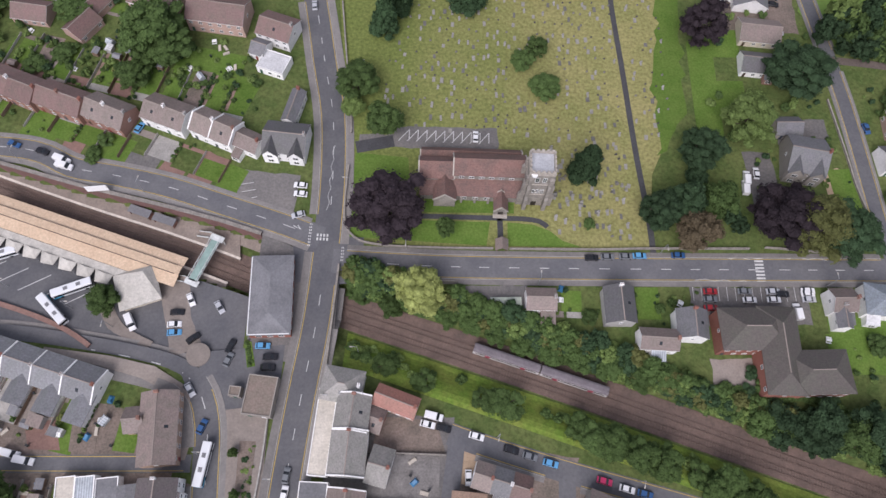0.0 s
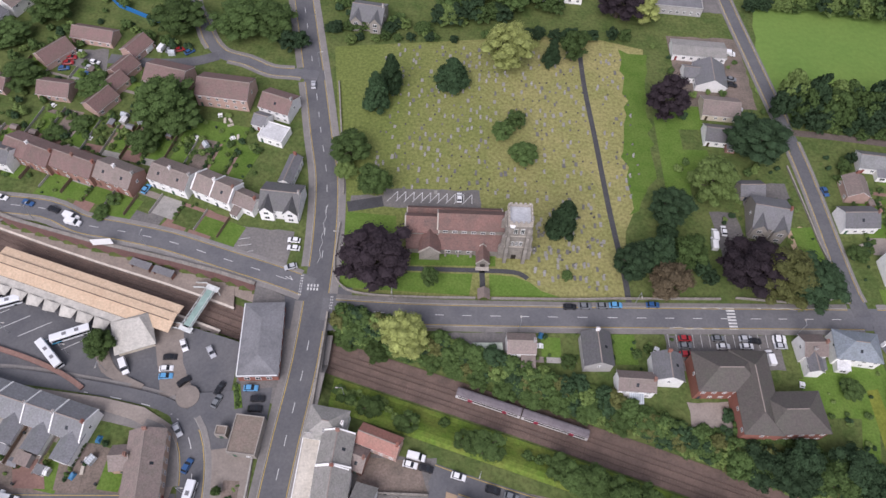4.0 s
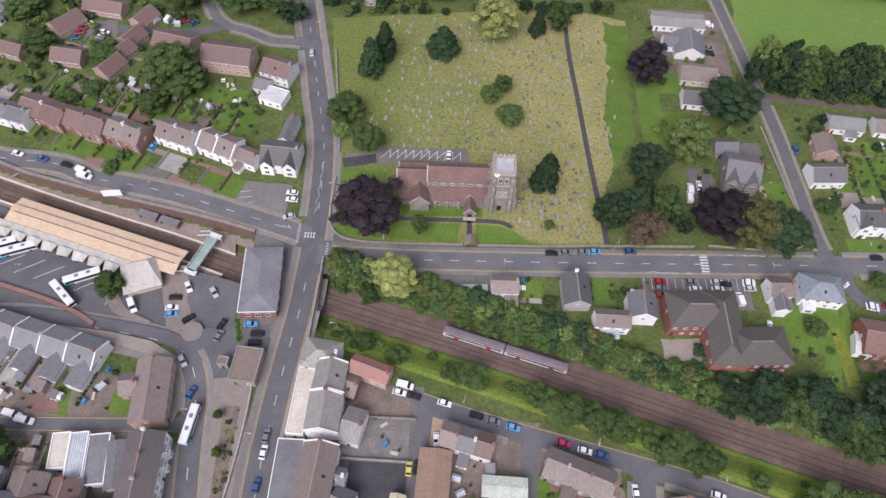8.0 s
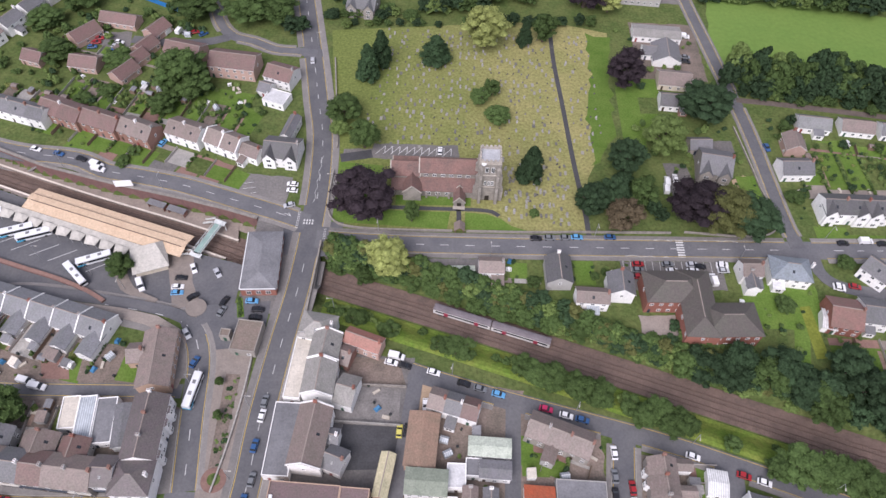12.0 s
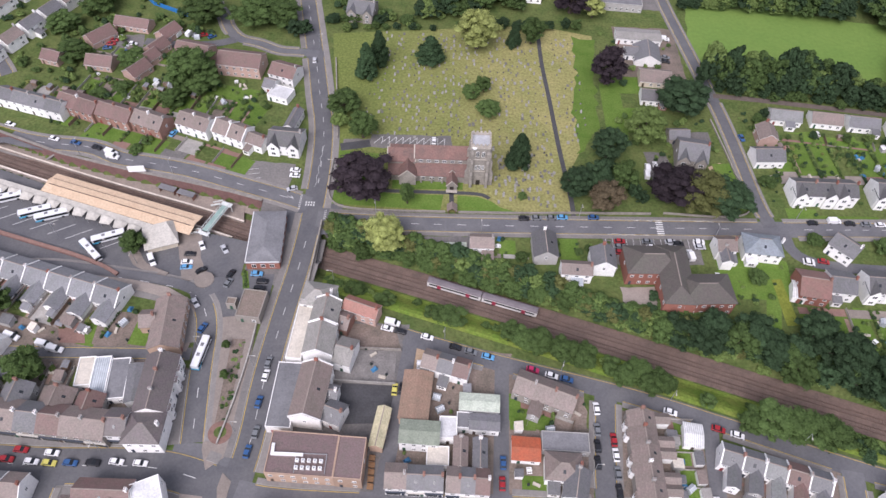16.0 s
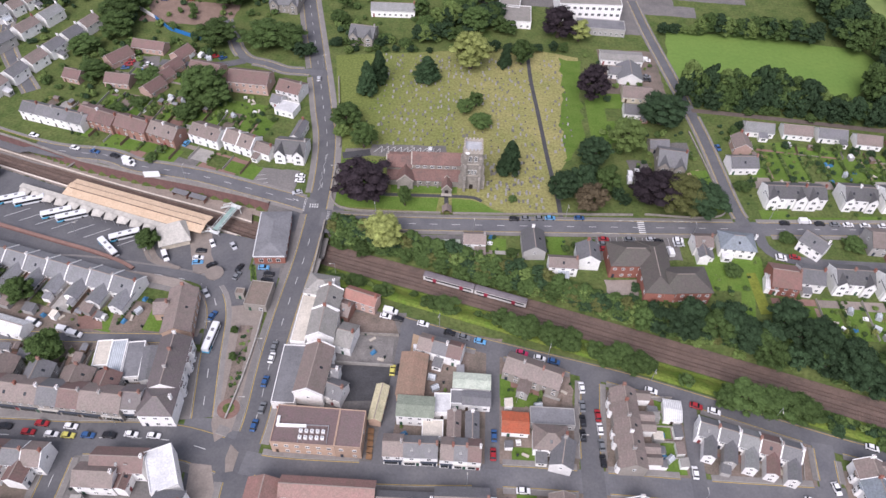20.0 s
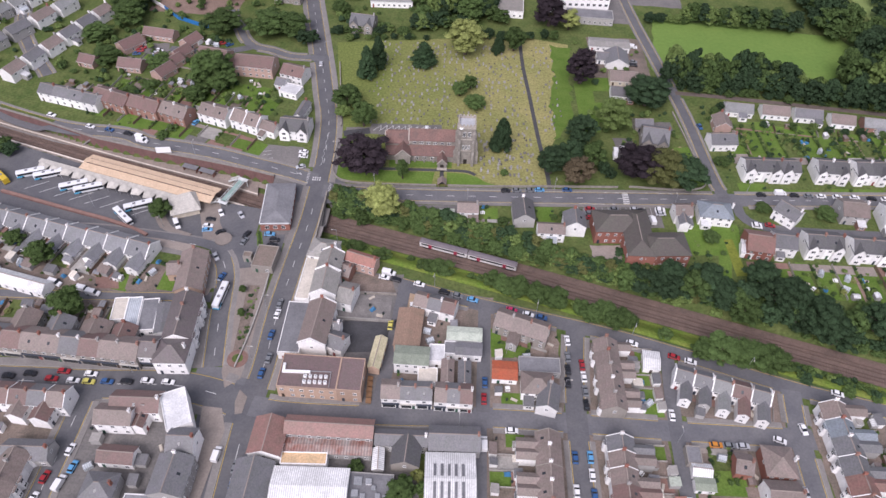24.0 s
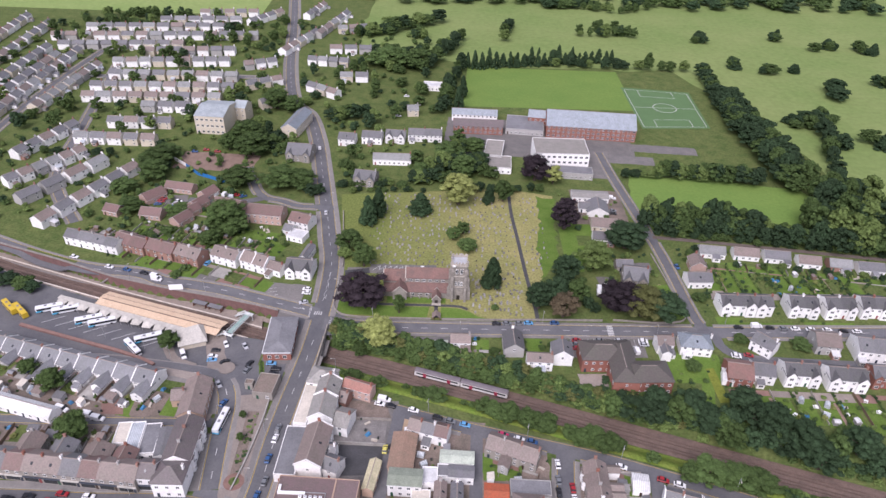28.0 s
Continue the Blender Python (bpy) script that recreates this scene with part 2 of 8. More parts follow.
green_paint = mat("green_paint", (0.42, 0.58, 0.53), 0.6)
lamp_grey = mat("galvanised", (0.42, 0.43, 0.44), 0.5, metal=0.5)


ridge_tile = mat("ridge_tile", (0.30, 0.25, 0.22), 0.85, fine=5, amount=0.2)
bank_grass = mat("bank_grass", (0.125, 0.20, 0.034), 0.95, fine=1.0, coarse=0.14, amount=0.35, tint=(0.20, 0.22, 0.055), tint_amount=0.8, bump=0.9, spec=0.05)


# ---- building helpers ----
def link(name, bm, m, parent=None, label=""):
    me = bpy.data.meshes.new(name)
    bm.normal_update()
    bm.to_mesh(me)
    bm.free()
    for one in m if isinstance(m, (list, tuple)) else [m]:
        me.materials.append(one)
    ob = new(name, me)
    if parent:
        ob.parent = parent
    if label:
        ob["label"] = label
    return ob


def part(name, bm, m, parent, label=""):
    return link(name, bm, m, parent, label)


def shared(name, me, parent, loc, rot=0.0, scale=(1, 1, 1)):
    """A part on a mesh that others use too."""
    ob = new(name, me)
    ob.parent = parent
    ob.matrix_basis = Matrix.LocRotScale(loc, Euler((0, 0, rot)), scale)
    return ob


def box(bm, x0, y0, z0, x1, y1, z1, mi=0):
    v = [bm.verts.new(p) for p in ((x0, y0, z0), (x1, y0, z0), (x1, y1, z0), (x0, y1, z0), (x0, y0, z1), (x1, y0, z1), (x1, y1, z1), (x0, y1, z1))]
    for f in ((0, 3, 2, 1), (4, 5, 6, 7), (0, 1, 5, 4), (1, 2, 6, 5), (2, 3, 7, 6), (3, 0, 4, 7)):
        bm.faces.new([v[i] for i in f]).material_index = mi
    return v


def prism(bm, outline, z0, z1, mi=0):
    """An upright block on an outline given anticlockwise."""
    lo = [bm.verts.new((x, y, z0)) for x, y in outline]
    hi = [bm.verts.new((x, y, z1)) for x, y in outline]
    bm.faces.new(hi).material_index = mi
    bm.faces.new(lo[::-1]).material_index = mi
    for i in range(len(lo)):
        j = (i + 1) % len(lo)
        bm.faces.new((lo[i], lo[j], hi[j], hi[i])).material_index = mi


def tube(bm, x, y, z0, z1, r0, r1, sides=8, mi=0):
    lo = [bm.verts.new((x + r0 * math.cos(a), y + r0 * math.sin(a), z0)) for a in [2 * math.pi * i / sides for i in range(sides)]]
    hi = [bm.verts.new((x + r1 * math.cos(a), y + r1 * math.sin(a), z1)) for a in [2 * math.pi * i / sides for i in range(sides)]]
    bm.faces.new(hi).material_index = mi
    bm.faces.new(lo[::-1]).material_index = mi
    for i in range(sides):
        j = (i + 1) % sides
        bm.faces.new((lo[i], lo[j], hi[j], hi[i])).material_index = mi


def thing(name, x, y, z, ang=0.0, label="", category="", group=""):
    ob = new(name)
    ob.empty_display_size = 0.5
    ob.matrix_basis = pose(x, y, z, 0, 0, ang)
    return tagged(ob, label, category, group)


# ---- the lie of the land ----
RAIL_X = [-700, -250, -108, -51, -26, 3, 70, 158, 300, 700]
RAIL_Y = [215, 62, 14.5, -2.7, -11, -20.8, -40.7, -68.5, -113.5, -240]
RAIL_Z = -5.6


def rail_y(x):
    return np.interp(x, RAIL_X, RAIL_Y)


def smooth(a, b, v):
    u = np.clip((v - a) / (b - a), 0, 1)
    return u * u * (3 - 2 * u)


def north_edge(x):
    """How far north of the rails the station's retaining wall stands."""
    return np.interp(x, [-250, -140, -107, -79, -34, -10], [8.6, 8.4, 6.9, 8.2, 12.3, 13.2])


def land(x, y):
    x, y = np.asarray(x, float), np.asarray(y, float)
    d = (y - rail_y(x)) * 0.96
    east = RAIL_Z * (1 - smooth(6.6, 14.0, d)) * (1 - smooth(4.8, 15.5, -d))
    bus = -3.2 * smooth(-46, -27, y) * (1 - smooth(-46, -20, x)) * smooth(-190, -140, x)
    top = north_edge(x)
    west = np.where(d > top, 0.0, np.where(d > -6.4, RAIL_Z, bus))
    west = np.where((d > top - 0.9) & (d <= top), RAIL_Z * (top - d) / 0.9, west)
    return np.where(x > -9, east, west)


def land1(x, y):
    return float(land(x, y))


steps_x = np.concatenate([np.linspace(-3500, -400, 14), np.linspace(-360, -190, 18), np.arange(-186, 262, 1.6), np.linspace(270, 420, 16), np.linspace(470, 3500, 14)])
steps_y = np.concatenate([np.linspace(-3000, -260, 12), np.linspace(-240, -130, 12), np.arange(-124, 60, 1.3), np.linspace(66, 260, 26), np.linspace(290, 520, 12), np.linspace(600, 4200, 14)])
gx, gy = np.meshgrid(steps_x, steps_y)
gz = land(gx, gy)
nx_, ny_ = len(steps_x), len(steps_y)
idx = np.arange(nx_ * ny_).reshape(ny_, nx_)
quads = np.stack([idx[:-1, :-1], idx[:-1, 1:], idx[1:, 1:], idx[1:, :-1]], -1).reshape(-1, 4)
ground_mesh = bpy.data.meshes.new("ground")
ground_mesh.from_pydata(np.stack([gx.ravel(), gy.ravel(), gz.ravel()], 1).tolist(), [], quads.tolist())
ground_mesh.materials.append(rough_green)
ground = tagged(new("ground", ground_mesh), "rough green grass over gently cut land", "ground", kind="structure")


def smoothed(pts, step=3.0):
    """A line through the points, rounded at its bends, as many short steps."""
    p = [Vector((*q, 0)) for q in pts]
    out = []
    for i in range(len(p) - 1):
        a, b, c, d = p[max(i - 1, 0)], p[i], p[i + 1], p[min(i + 2, len(p) - 1)]
        n = max(2, int((c - b).length / step))
        for k in range(n):
            t = k / n
            q = 0.5 * (2 * b + (c - a) * t + (2 * a - 5 * b + 4 * c - d) * t * t + (3 * b - a - 3 * c + d) * t ** 3)
            out.append((q.x, q.y))
    out.append((p[-1].x, p[-1].y))
    return out


def offset(line, d):
    """The line moved d metres to its left."""
    out = []
    for i, (x, y) in enumerate(line):
        x0, y0 = line[max(i - 1, 0)]
        x1, y1 = line[min(i + 1, len(line) - 1)]
        l = math.hypot(x1 - x0, y1 - y0) or 1
        out.append((x - (y1 - y0) / l * d, y + (x1 - x0) / l * d))
    return out


def level(x, y):
    """The ground's height, or the top of the deck where the road bridge carries it."""
    return 0.0 if -22 < x < 2.6 and -36 < y < 6 else land1(x, y)


def ribbon(bm, left, right, z0, z1, mi=0):
    """A solid strip between two lines, z0 to z1 above the ground."""
    rows = []
    for (ax, ay), (bx, by) in zip(left, right):
        h = max(level((ax + bx) / 2, (ay + by) / 2), 0.5 * (level(ax, ay) + level(bx, by)))
        rows.append([bm.verts.new(p) for p in ((ax, ay, h + z0), (ax, ay, h + z1), (bx, by, h + z1), (bx, by, h + z0))])
    for a, b in zip(rows, rows[1:]):
        for i, j in ((0, 1), (1, 2), (2, 3)):
            bm.faces.new((a[i], a[j], b[j], b[i])).material_index = mi
    bm.faces.new(rows[0][::-1]), bm.faces.new(rows[-1])


def flat(name, outline, m, z=0.03, label="", category="ground"):
    bm = bmesh.new()
    prism(bm, outline, z - 0.3, z)
    return tagged(link(name, bm, m), label, category, kind="structure")


def ragged(outline, size=1.0, step=3.0, seed=1):
    """The outline with small uneven bends, as a mown or trodden edge has."""
    r, out = random.Random(seed), []
    for (x0, y0), (x1, y1) in zip(outline, outline[1:] + outline[:1]):
        n = max(1, int(math.hypot(x1 - x0, y1 - y0) / step))
        for k in range(n):
            out.append((x0 + (x1 - x0) * k / n + r.uniform(-size, size), y0 + (y1 - y0) * k / n + r.uniform(-size, size)))
    return out


def rect_pts(x, y, w, d, ang=0.0):
    c, s = math.cos(radians(ang)), math.sin(radians(ang))
    return [(x + u * c - v * s, y + u * s + v * c) for u, v in ((-w / 2, -d / 2), (w / 2, -d / 2), (w / 2, d / 2), (-w / 2, d / 2))]


ROADS = []


def road(pts, width, label, m=None, z=0.06, dash=True, yellow=True, walks=(1.8, 1.8), walk_m=None, name="road"):
    """Notes a carriageway; lay_roads() builds all of them, so that pavements and lines stop at the junctions."""
    ROADS.append((smoothed(pts), width, label, m, z, dash, yellow, walks, walk_m, name))


def runs(line, me, extra):
    """The stretches of a line that lie on no other carriageway."""
    out, cur = [], []
    for x, y in line:
        free = True
        for k, (other, w, *_) in enumerate(ROADS):
            if k != me and any((x - a) ** 2 + (y - b) ** 2 < (w / 2 + extra) ** 2 for a, b in other):
                free = False
                break
        if free:
            cur.append((x, y))
        else:
            if len(cur) > 1:
                out.append(cur)
            cur = []
    if len(cur) > 1:
        out.append(cur)
    return out


def lay_roads():
    for n, (line, width, label, m, z, dash, yellow, walks, walk_m, name) in enumerate(ROADS):
        z += 0.0045 * n
        bm = bmesh.new()
        ribbon(bm, offset(line, width / 2), offset(line, -width / 2), -0.5, z)
        tagged(link(name, bm, m or asphalt), label, "road", kind="structure")
        for side, w in zip((1, -1), walks):
            if not w:
                continue
            for run in runs(offset(line, side * (width / 2 + w / 2)), n, 0.6):
                bm = bmesh.new()
                ribbon(bm, offset(run, w / 2), offset(run, -w / 2), -0.5, 0.15 + 0.0023 * n)
                tagged(link("pavement", bm, walk_m or footway), "worn grey-brown paved footway", "pavement", kind="structure")
                e = run and offset(run, -side * (w / 2 + 0.04))
                bm = bmesh.new()
                ribbon(bm, offset(e, 0.09), offset(e, -0.09), -0.3, 0.158 + 0.0023 * n)
                tagged(link("kerb", bm, kerb_stone), "pale raised kerb stones", "kerb", kind="structure")
        if dash:
            bm = bmesh.new()
            for run in runs(line, n, 1.5):
                for i in range(1, len(run) - 1, 3):
                    ribbon(bm, offset(run[i:i + 2], 0.1), offset(run[i:i + 2], -0.1), z, z + 0.008)
            tagged(link("centre_line", bm, paint_white), "broken white painted centre line", "road marking", kind="structure")
        if yellow:
            for side in (1, -1):
                for run in runs(offset(line, side * (width / 2 - 0.45)), n, 0.6):
                    bm = bmesh.new()
                    ribbon(bm, offset(run, 0.1), offset(run, -0.1), z, z + 0.008)
                    tagged(link("edge_line", bm, paint_yellow), "yellow no-parking line along the kerb", "road marking", kind="structure")


def wall_run(pts, height, thick, m, label, name="garden_wall", category="wall", cap=None):
    """A free-standing wall along a line."""
    line = smoothed(pts, 2.0)
    base = thing(name, 0, 0, 0, 0, label, category)
    bm = bmesh.new()
    ribbon(bm, offset(line, thick / 2), offset(line, -thick / 2), -0.4, height)
    part("wall_body", bm, m, base)
    bm = bmesh.new()
    ribbon(bm, offset(line, thick / 2 + 0.06), offset(line, -thick / 2 - 0.06), height, height + 0.09)
    part("coping", bm, cap or m, base)
    return base


# ---- houses ----
WINDOWS = {}


def window_mesh(w, h):
    key = (round(w, 1), round(h, 1))
    if key not in WINDOWS:
        f = 0.1
        bm = bmesh.new()
        xs, zs = (-w / 2, -w / 2 + f, -f / 2, f / 2, w / 2 - f, w / 2), (0, f, h - f, h)
        g = [[bm.verts.new((xx, -0.09, zz)) for zz in zs] for xx in xs]
        for i in range(5):
            for k in range(3):
                ring = (g[i][k], g[i + 1][k], g[i + 1][k + 1], g[i][k + 1])
                if k == 1 and i in (1, 3):
                    inner = [bm.verts.new((v.co.x, -0.04, v.co.z)) for v in ring]
                    bm.faces.new(inner).material_index = 1
                    for q in range(4):
                        bm.faces.new((ring[q], ring[(q + 1) % 4], inner[(q + 1) % 4], inner[q]))
                else:
                    bm.faces.new(ring)
        rim = [g[i][0] for i in range(6)] + [g[5][k] for k in (1, 2, 3)] + [g[i][3] for i in (4, 3, 2, 1, 0)] + [g[0][k] for k in (2, 1)]
        back = [bm.verts.new((v.co.x, 0.02, v.co.z)) for v in rim]
        for q in range(len(rim)):
            bm.faces.new((rim[(q + 1) % len(rim)], rim[q], back[q], back[(q + 1) % len(rim)]))
        fr = bpy.data.meshes.new("window")
        bm.to_mesh(fr)
        bm.free()
        fr.materials.append(frame_white)
        fr.materials.append(pane_glass)
        WINDOWS[key] = fr
    return WINDOWS[key]


def window(parent, x, y, z, rot, w=1.2, h=1.3):
    return shared("window", window_mesh(w, h), parent, (x, y, z), rot)


def gable_roof(L, D, eave, rise, over=0.35, thick=0.16, end=0.25):
    bm = bmesh.new()
    k = rise / (D / 2)
    for s in (-1, 1):
        y0, z0 = s * (D / 2 + over), eave - k * over
        v = [bm.verts.new(p) for p in ((-L / 2 - end, y0, z0), (L / 2 + end, y0, z0), (L / 2 + end, 0, eave + rise), (-L / 2 - end, 0, eave + rise),
             (-L / 2 - end, y0, z0 + thick), (L / 2 + end, y0, z0 + thick), (L / 2 + end, 0, eave + rise + thick), (-L / 2 - end, 0, eave + rise + thick))]
        for f in ((0, 1, 2, 3), (4, 5, 6, 7), (0, 1, 5, 4), (1, 2, 6, 5), (3, 0, 4, 7)):
            bm.faces.new([v[i] for i in f]).material_index = 0 if f in ((0, 1, 2, 3), (4, 5, 6, 7)) else 1
    bmesh.ops.recalc_face_normals(bm, faces=bm.faces)
    return bm


def hip_roof(L, D, eave, rise, over=0.4, thick=0.16):
    bm = bmesh.new()
    a, b, r = L / 2 + over, D / 2 + over, max(L / 2 - D / 2, 0.15)
    low = [bm.verts.new(p) for p in ((-a, -b, eave - 0.1), (a, -b, eave - 0.1), (a, b, eave - 0.1), (-a, b, eave - 0.1))]
    mid = [bm.verts.new((v.co.x, v.co.y, eave - 0.1 + thick)) for v in low]
    t0, t1 = bm.verts.new((-r, 0, eave + rise + thick)), bm.verts.new((r, 0, eave + rise + thick))
    bm.faces.new(low[::-1])
    for i in range(4):
        bm.faces.new((low[i], low[(i + 1) % 4], mid[(i + 1) % 4], mid[i]))
    bm.faces.new((mid[0], mid[1], t1, t0)), bm.faces.new((mid[1], mid[2], t1)), bm.faces.new((mid[2], mid[3], t0, t1)), bm.faces.new((mid[3], mid[0], t0))
    return bm


def wall_block(L, D, eave, rise, hip):
    bm = bmesh.new()
    if hip or rise < 0.05:
        box(bm, -L / 2, -D / 2, -0.6, L / 2, D / 2, eave)
        return bm
    prof = [(-D / 2, -0.6), (D / 2, -0.6), (D / 2, eave), (0, eave + rise), (-D / 2, eave)]
    lo = [bm.verts.new((-L / 2, y, z)) for y, z in prof]
    hi = [bm.verts.new((L / 2, y, z)) for y, z in prof]
    bm.faces.new(lo[::-1]), bm.faces.new(hi)
    for i in range(5):
        j = (i + 1) % 5
        bm.faces.new((lo[i], lo[j], hi[j], hi[i]))
    return bm


FLATS = ("felt", "concrete", "flatwhite", "flatcream", "flatorange", "gravel", "flatbrown", "glaze", "clubflat")
MIXES = {"brownmix": ("brown", "slate", "maroon", "brown"), "slatemix": ("slate", "slate", "grey", "maroon"), "maroonmix": ("brown", "maroon", "maroon", "slate"), "eastmix": ("brown", "maroon", "redbrown", "slate", "slate", "blueslate", "brown")}
CHIMNEY = {}
rng = random.Random(7)
FOOTPRINTS = []


def chimney(parent, x, y, z, m):
    if m not in CHIMNEY:
        bm = bmesh.new()
        box(bm, -0.3, -0.5, -0.9, 0.3, 0.5, 1.2)
        box(bm, -0.38, -0.58, 1.2, 0.38, 0.58, 1.34)
        for yy in (-0.26, 0.26):
            tube(bm, 0, yy, 1.34, 1.75, 0.13, 0.1, 6, 1)
        st = bpy.data.meshes.new("chimney")
        bm.to_mesh(st), bm.free(), st.materials.append(MATS["wall_" + m]), st.materials.append(MATS["roof_redbrown"])
        CHIMNEY[m] = st
    shared("chimney", CHIMNEY[m], parent, (x, y, z))


def house(x, y, L, D, ang, eave, roof="slate", wall="white", axis=0, hip=0, low=0, n=1, feat="", kind="house", far=False, ext=0.0, party=0, group="", flip=0, bays=0):
    """One building, or a terrace of n of them, each with its own walls, roof, windows, door and chimney."""
    if axis:
        L, D, ang = D, L, ang + 90
    if ang > 100 or ang < -100:
        ang += 180
    if flip:
        ang += 180
    FOOTPRINTS.append((x, y, L / 2, D / 2, radians(ang)))
    w = L / n
    c, s = math.cos(radians(ang)), math.sin(radians(ang))
    for i in range(n):
        u = -L / 2 + w * (i + 0.5)
        hx, hy = x + u * c, y + u * s
        rf = MIXES[roof][i % len(MIXES[roof])] if roof in MIXES else roof
        if kind == "house" and rf in ("sheet", "rust", "ochre", "green", "palegreen", "yellow", "glaze", "metal"):
            kd = "workshop"
        else:
            kd = "shop" if feat == "shop" else kind
        flatroof = rf in FLATS
        gz0 = min(land1(hx + a * c - b * s, hy + a * s + b * c) for a in (-w / 2, 0, w / 2) for b in (-D / 2, 0, D / 2))
        gz1 = level(hx, hy)
        gz0 = max(gz0, gz1 - 1.5) if gz1 - gz0 > 2 else gz0
        words = f"{WALLS[wall][1]} {'terraced ' if n > 1 else ''}{kd} with a {ROOFS[rf][1]} roof"
        top = thing(kd, hx, hy, gz0, ang, words, "building" if kd != "house" else "house", group or ("terrace of houses" if n > 1 else ""))
        rise = 0.0 if flatroof else (D / 2) * (0.22 if low else 0.66 if D < 9.5 else 0.55)
        wm, rm = MATS["wall_" + wall], MATS["roof_" + rf]
        part("wall", wall_block(w - (0.004 if n > 1 else 0), D, eave, rise, hip), wm, top)
        if flatroof:
            bm = bmesh.new()
            box(bm, -w / 2, -D / 2, eave, w / 2, D / 2, eave + 0.12)
            part("roof", bm, rm, top)
            bm = bmesh.new()
            for a in ((-w / 2, -D / 2, w / 2, -D / 2 + 0.25), (-w / 2, D / 2 - 0.25, w / 2, D / 2), (-w / 2, -D / 2 + 0.25, -w / 2 + 0.25, D / 2 - 0.25), (w / 2 - 0.25, -D / 2 + 0.25, w / 2, D / 2 - 0.25)):
                box(bm, a[0], a[1], eave + 0.12, a[2], a[3], eave + 0.42)
            part("parapet", bm, wm, top)
        elif hip:
            part("roof", hip_roof(w, D, eave, rise), rm, top)
            if not low and not (far and hy > 200):
                bm = bmesh.new()
                r = max(w / 2 - D / 2, 0.15)
                box(bm, -r, -0.13, eave + rise + 0.1, r, 0.13, eave + rise + 0.26)
                part("ridge", bm, ridge_tile, top)
        else:
            part("roof", gable_roof(w, D, eave, rise, end=0.25 if n == 1 else 0.0), [rm, frame_white if wall in ("white", "pink", "cream") else rm], top)
            if not low and not (far and hy > 200):
                bm = bmesh.new()
                box(bm, -w / 2 - (0.25 if n == 1 else 0), -0.14, eave + rise + 0.08, w / 2 + (0.25 if n == 1 else 0), 0.14, eave + rise + 0.24)
                part("ridge", bm, ridge_tile, top)
        storeys = 3 if eave > 8 else 2 if eave > 4.2 else 1
        cols = 2 if far else max(1, int(w / (2.9 if feat != "school" else 3.4)))
        for st in range(storeys):
            z = 0.95 + st * (eave / storeys)
            if feat == "shop" and st == 0:
                continue
            for k in range(cols):
                xx = -w / 2 + w * (k + 0.5) / cols
                ww, hh = (1.9, 1.6) if feat == "school" else (1.25, 1.25)
                if not (st == 0 and k == 0 and feat != "school") and not (far and hy > 250):
                    window(top, xx, -D / 2, z, 0, ww, hh)
                if not far and abs(ang) > 60 and st == storeys - 1 and k % 2 == 0:
                    window(top, xx, D / 2, z, math.pi, ww, hh)
        if i in (0, n - 1) and eave > 4.2 and not far and D > 6:
            window(top, w / 2, 0, 0.95 + eave / 2, math.pi / 2, 1.0, 1.25)
            window(top, -w / 2, 0, 0.95 + eave / 2, -math.pi / 2, 1.0, 1.25)
        if feat == "shop":
            bm = bmesh.new()
            box(bm, -w / 2 + 0.1, -D / 2 - 0.35, 2.6, w / 2 - 0.1, -D / 2, 3.2)
            part("fascia", bm, glossy("fascia_%d" % rng.randrange(4), rng.choice([(0.05, 0.06, 0.08), (0.2, 0.04, 0.04), (0.5, 0.48, 0.44), (0.04, 0.1, 0.08)]), 0.4), top, "painted shop fascia")
            bm = bmesh.new()
            box(bm, -w / 2 + 0.4, -D / 2 - 0.08, 0.5, w / 2 - 1.5, -D / 2 + 0.02, 2.5)
            part("shop_window", bm, pane_glass, top)
        if feat != "school" and not far:
            bm = bmesh.new()
            dx = -w / 2 + w * 0.5 / cols if feat != "shop" else w / 2 - 0.8
            box(bm, dx - 0.45, -D / 2 - 0.06, 0, dx + 0.45, -D / 2 + 0.02, 2.05)
            part("door", bm, glossy("door_%d" % rng.randrange(5), rng.choice([(0.02, 0.03, 0.05), (0.2, 0.03, 0.03), (0.05, 0.03, 0.02), (0.5, 0.5, 0.48), (0.02, 0.08, 0.05)]), 0.4), top)
        if kd in ("house", "shop") and not flatroof and not low and eave > 3.5 and kind != "school":
            chimney(top, w / 2 - 0.5 if n == 1 else w / 2 - 0.35, 0, eave + rise, rng.choice(["white", "brick", "redbrick", "grey"]))
            if not far and rng.random() < 0.45:
                bm = bmesh.new()
                k = rise / (D / 2)
                yy = -D * 0.27
                zz = eave + (D / 2 + yy) * k + 0.17
                v = box(bm, -0.4, yy - 0.45, 0, 0.4, yy + 0.45, 0.1)
                for q in v:
                    q.co.z += zz + (q.co.y - yy) * k
                part("roof_light", bm, pane_glass, top)
        if party == 1 or (party == 2 and (i % 2 == 0 or i == n - 1)):
            for sd in ((-1, 1) if i == n - 1 else (-1,)):
                bm = bmesh.new()
                for k in (-1, 1):
                    pw, ph = (0.18, 0.55) if party == 1 else (0.11, 0.36)
                    v = box(bm, sd * w / 2 - pw, 0 if k > 0 else -D / 2 - 0.3, 0, sd * w / 2 + pw, D / 2 + 0.3 if k > 0 else 0, ph)
                    for q in v:
                        q.co.z += eave + rise - abs(q.co.y) * rise / (D / 2)
                bmesh.ops.remove_doubles(bm, verts=bm.verts, dist=0.001)
                part("party_wall", bm, wm, top, "raised white party wall across the roof")
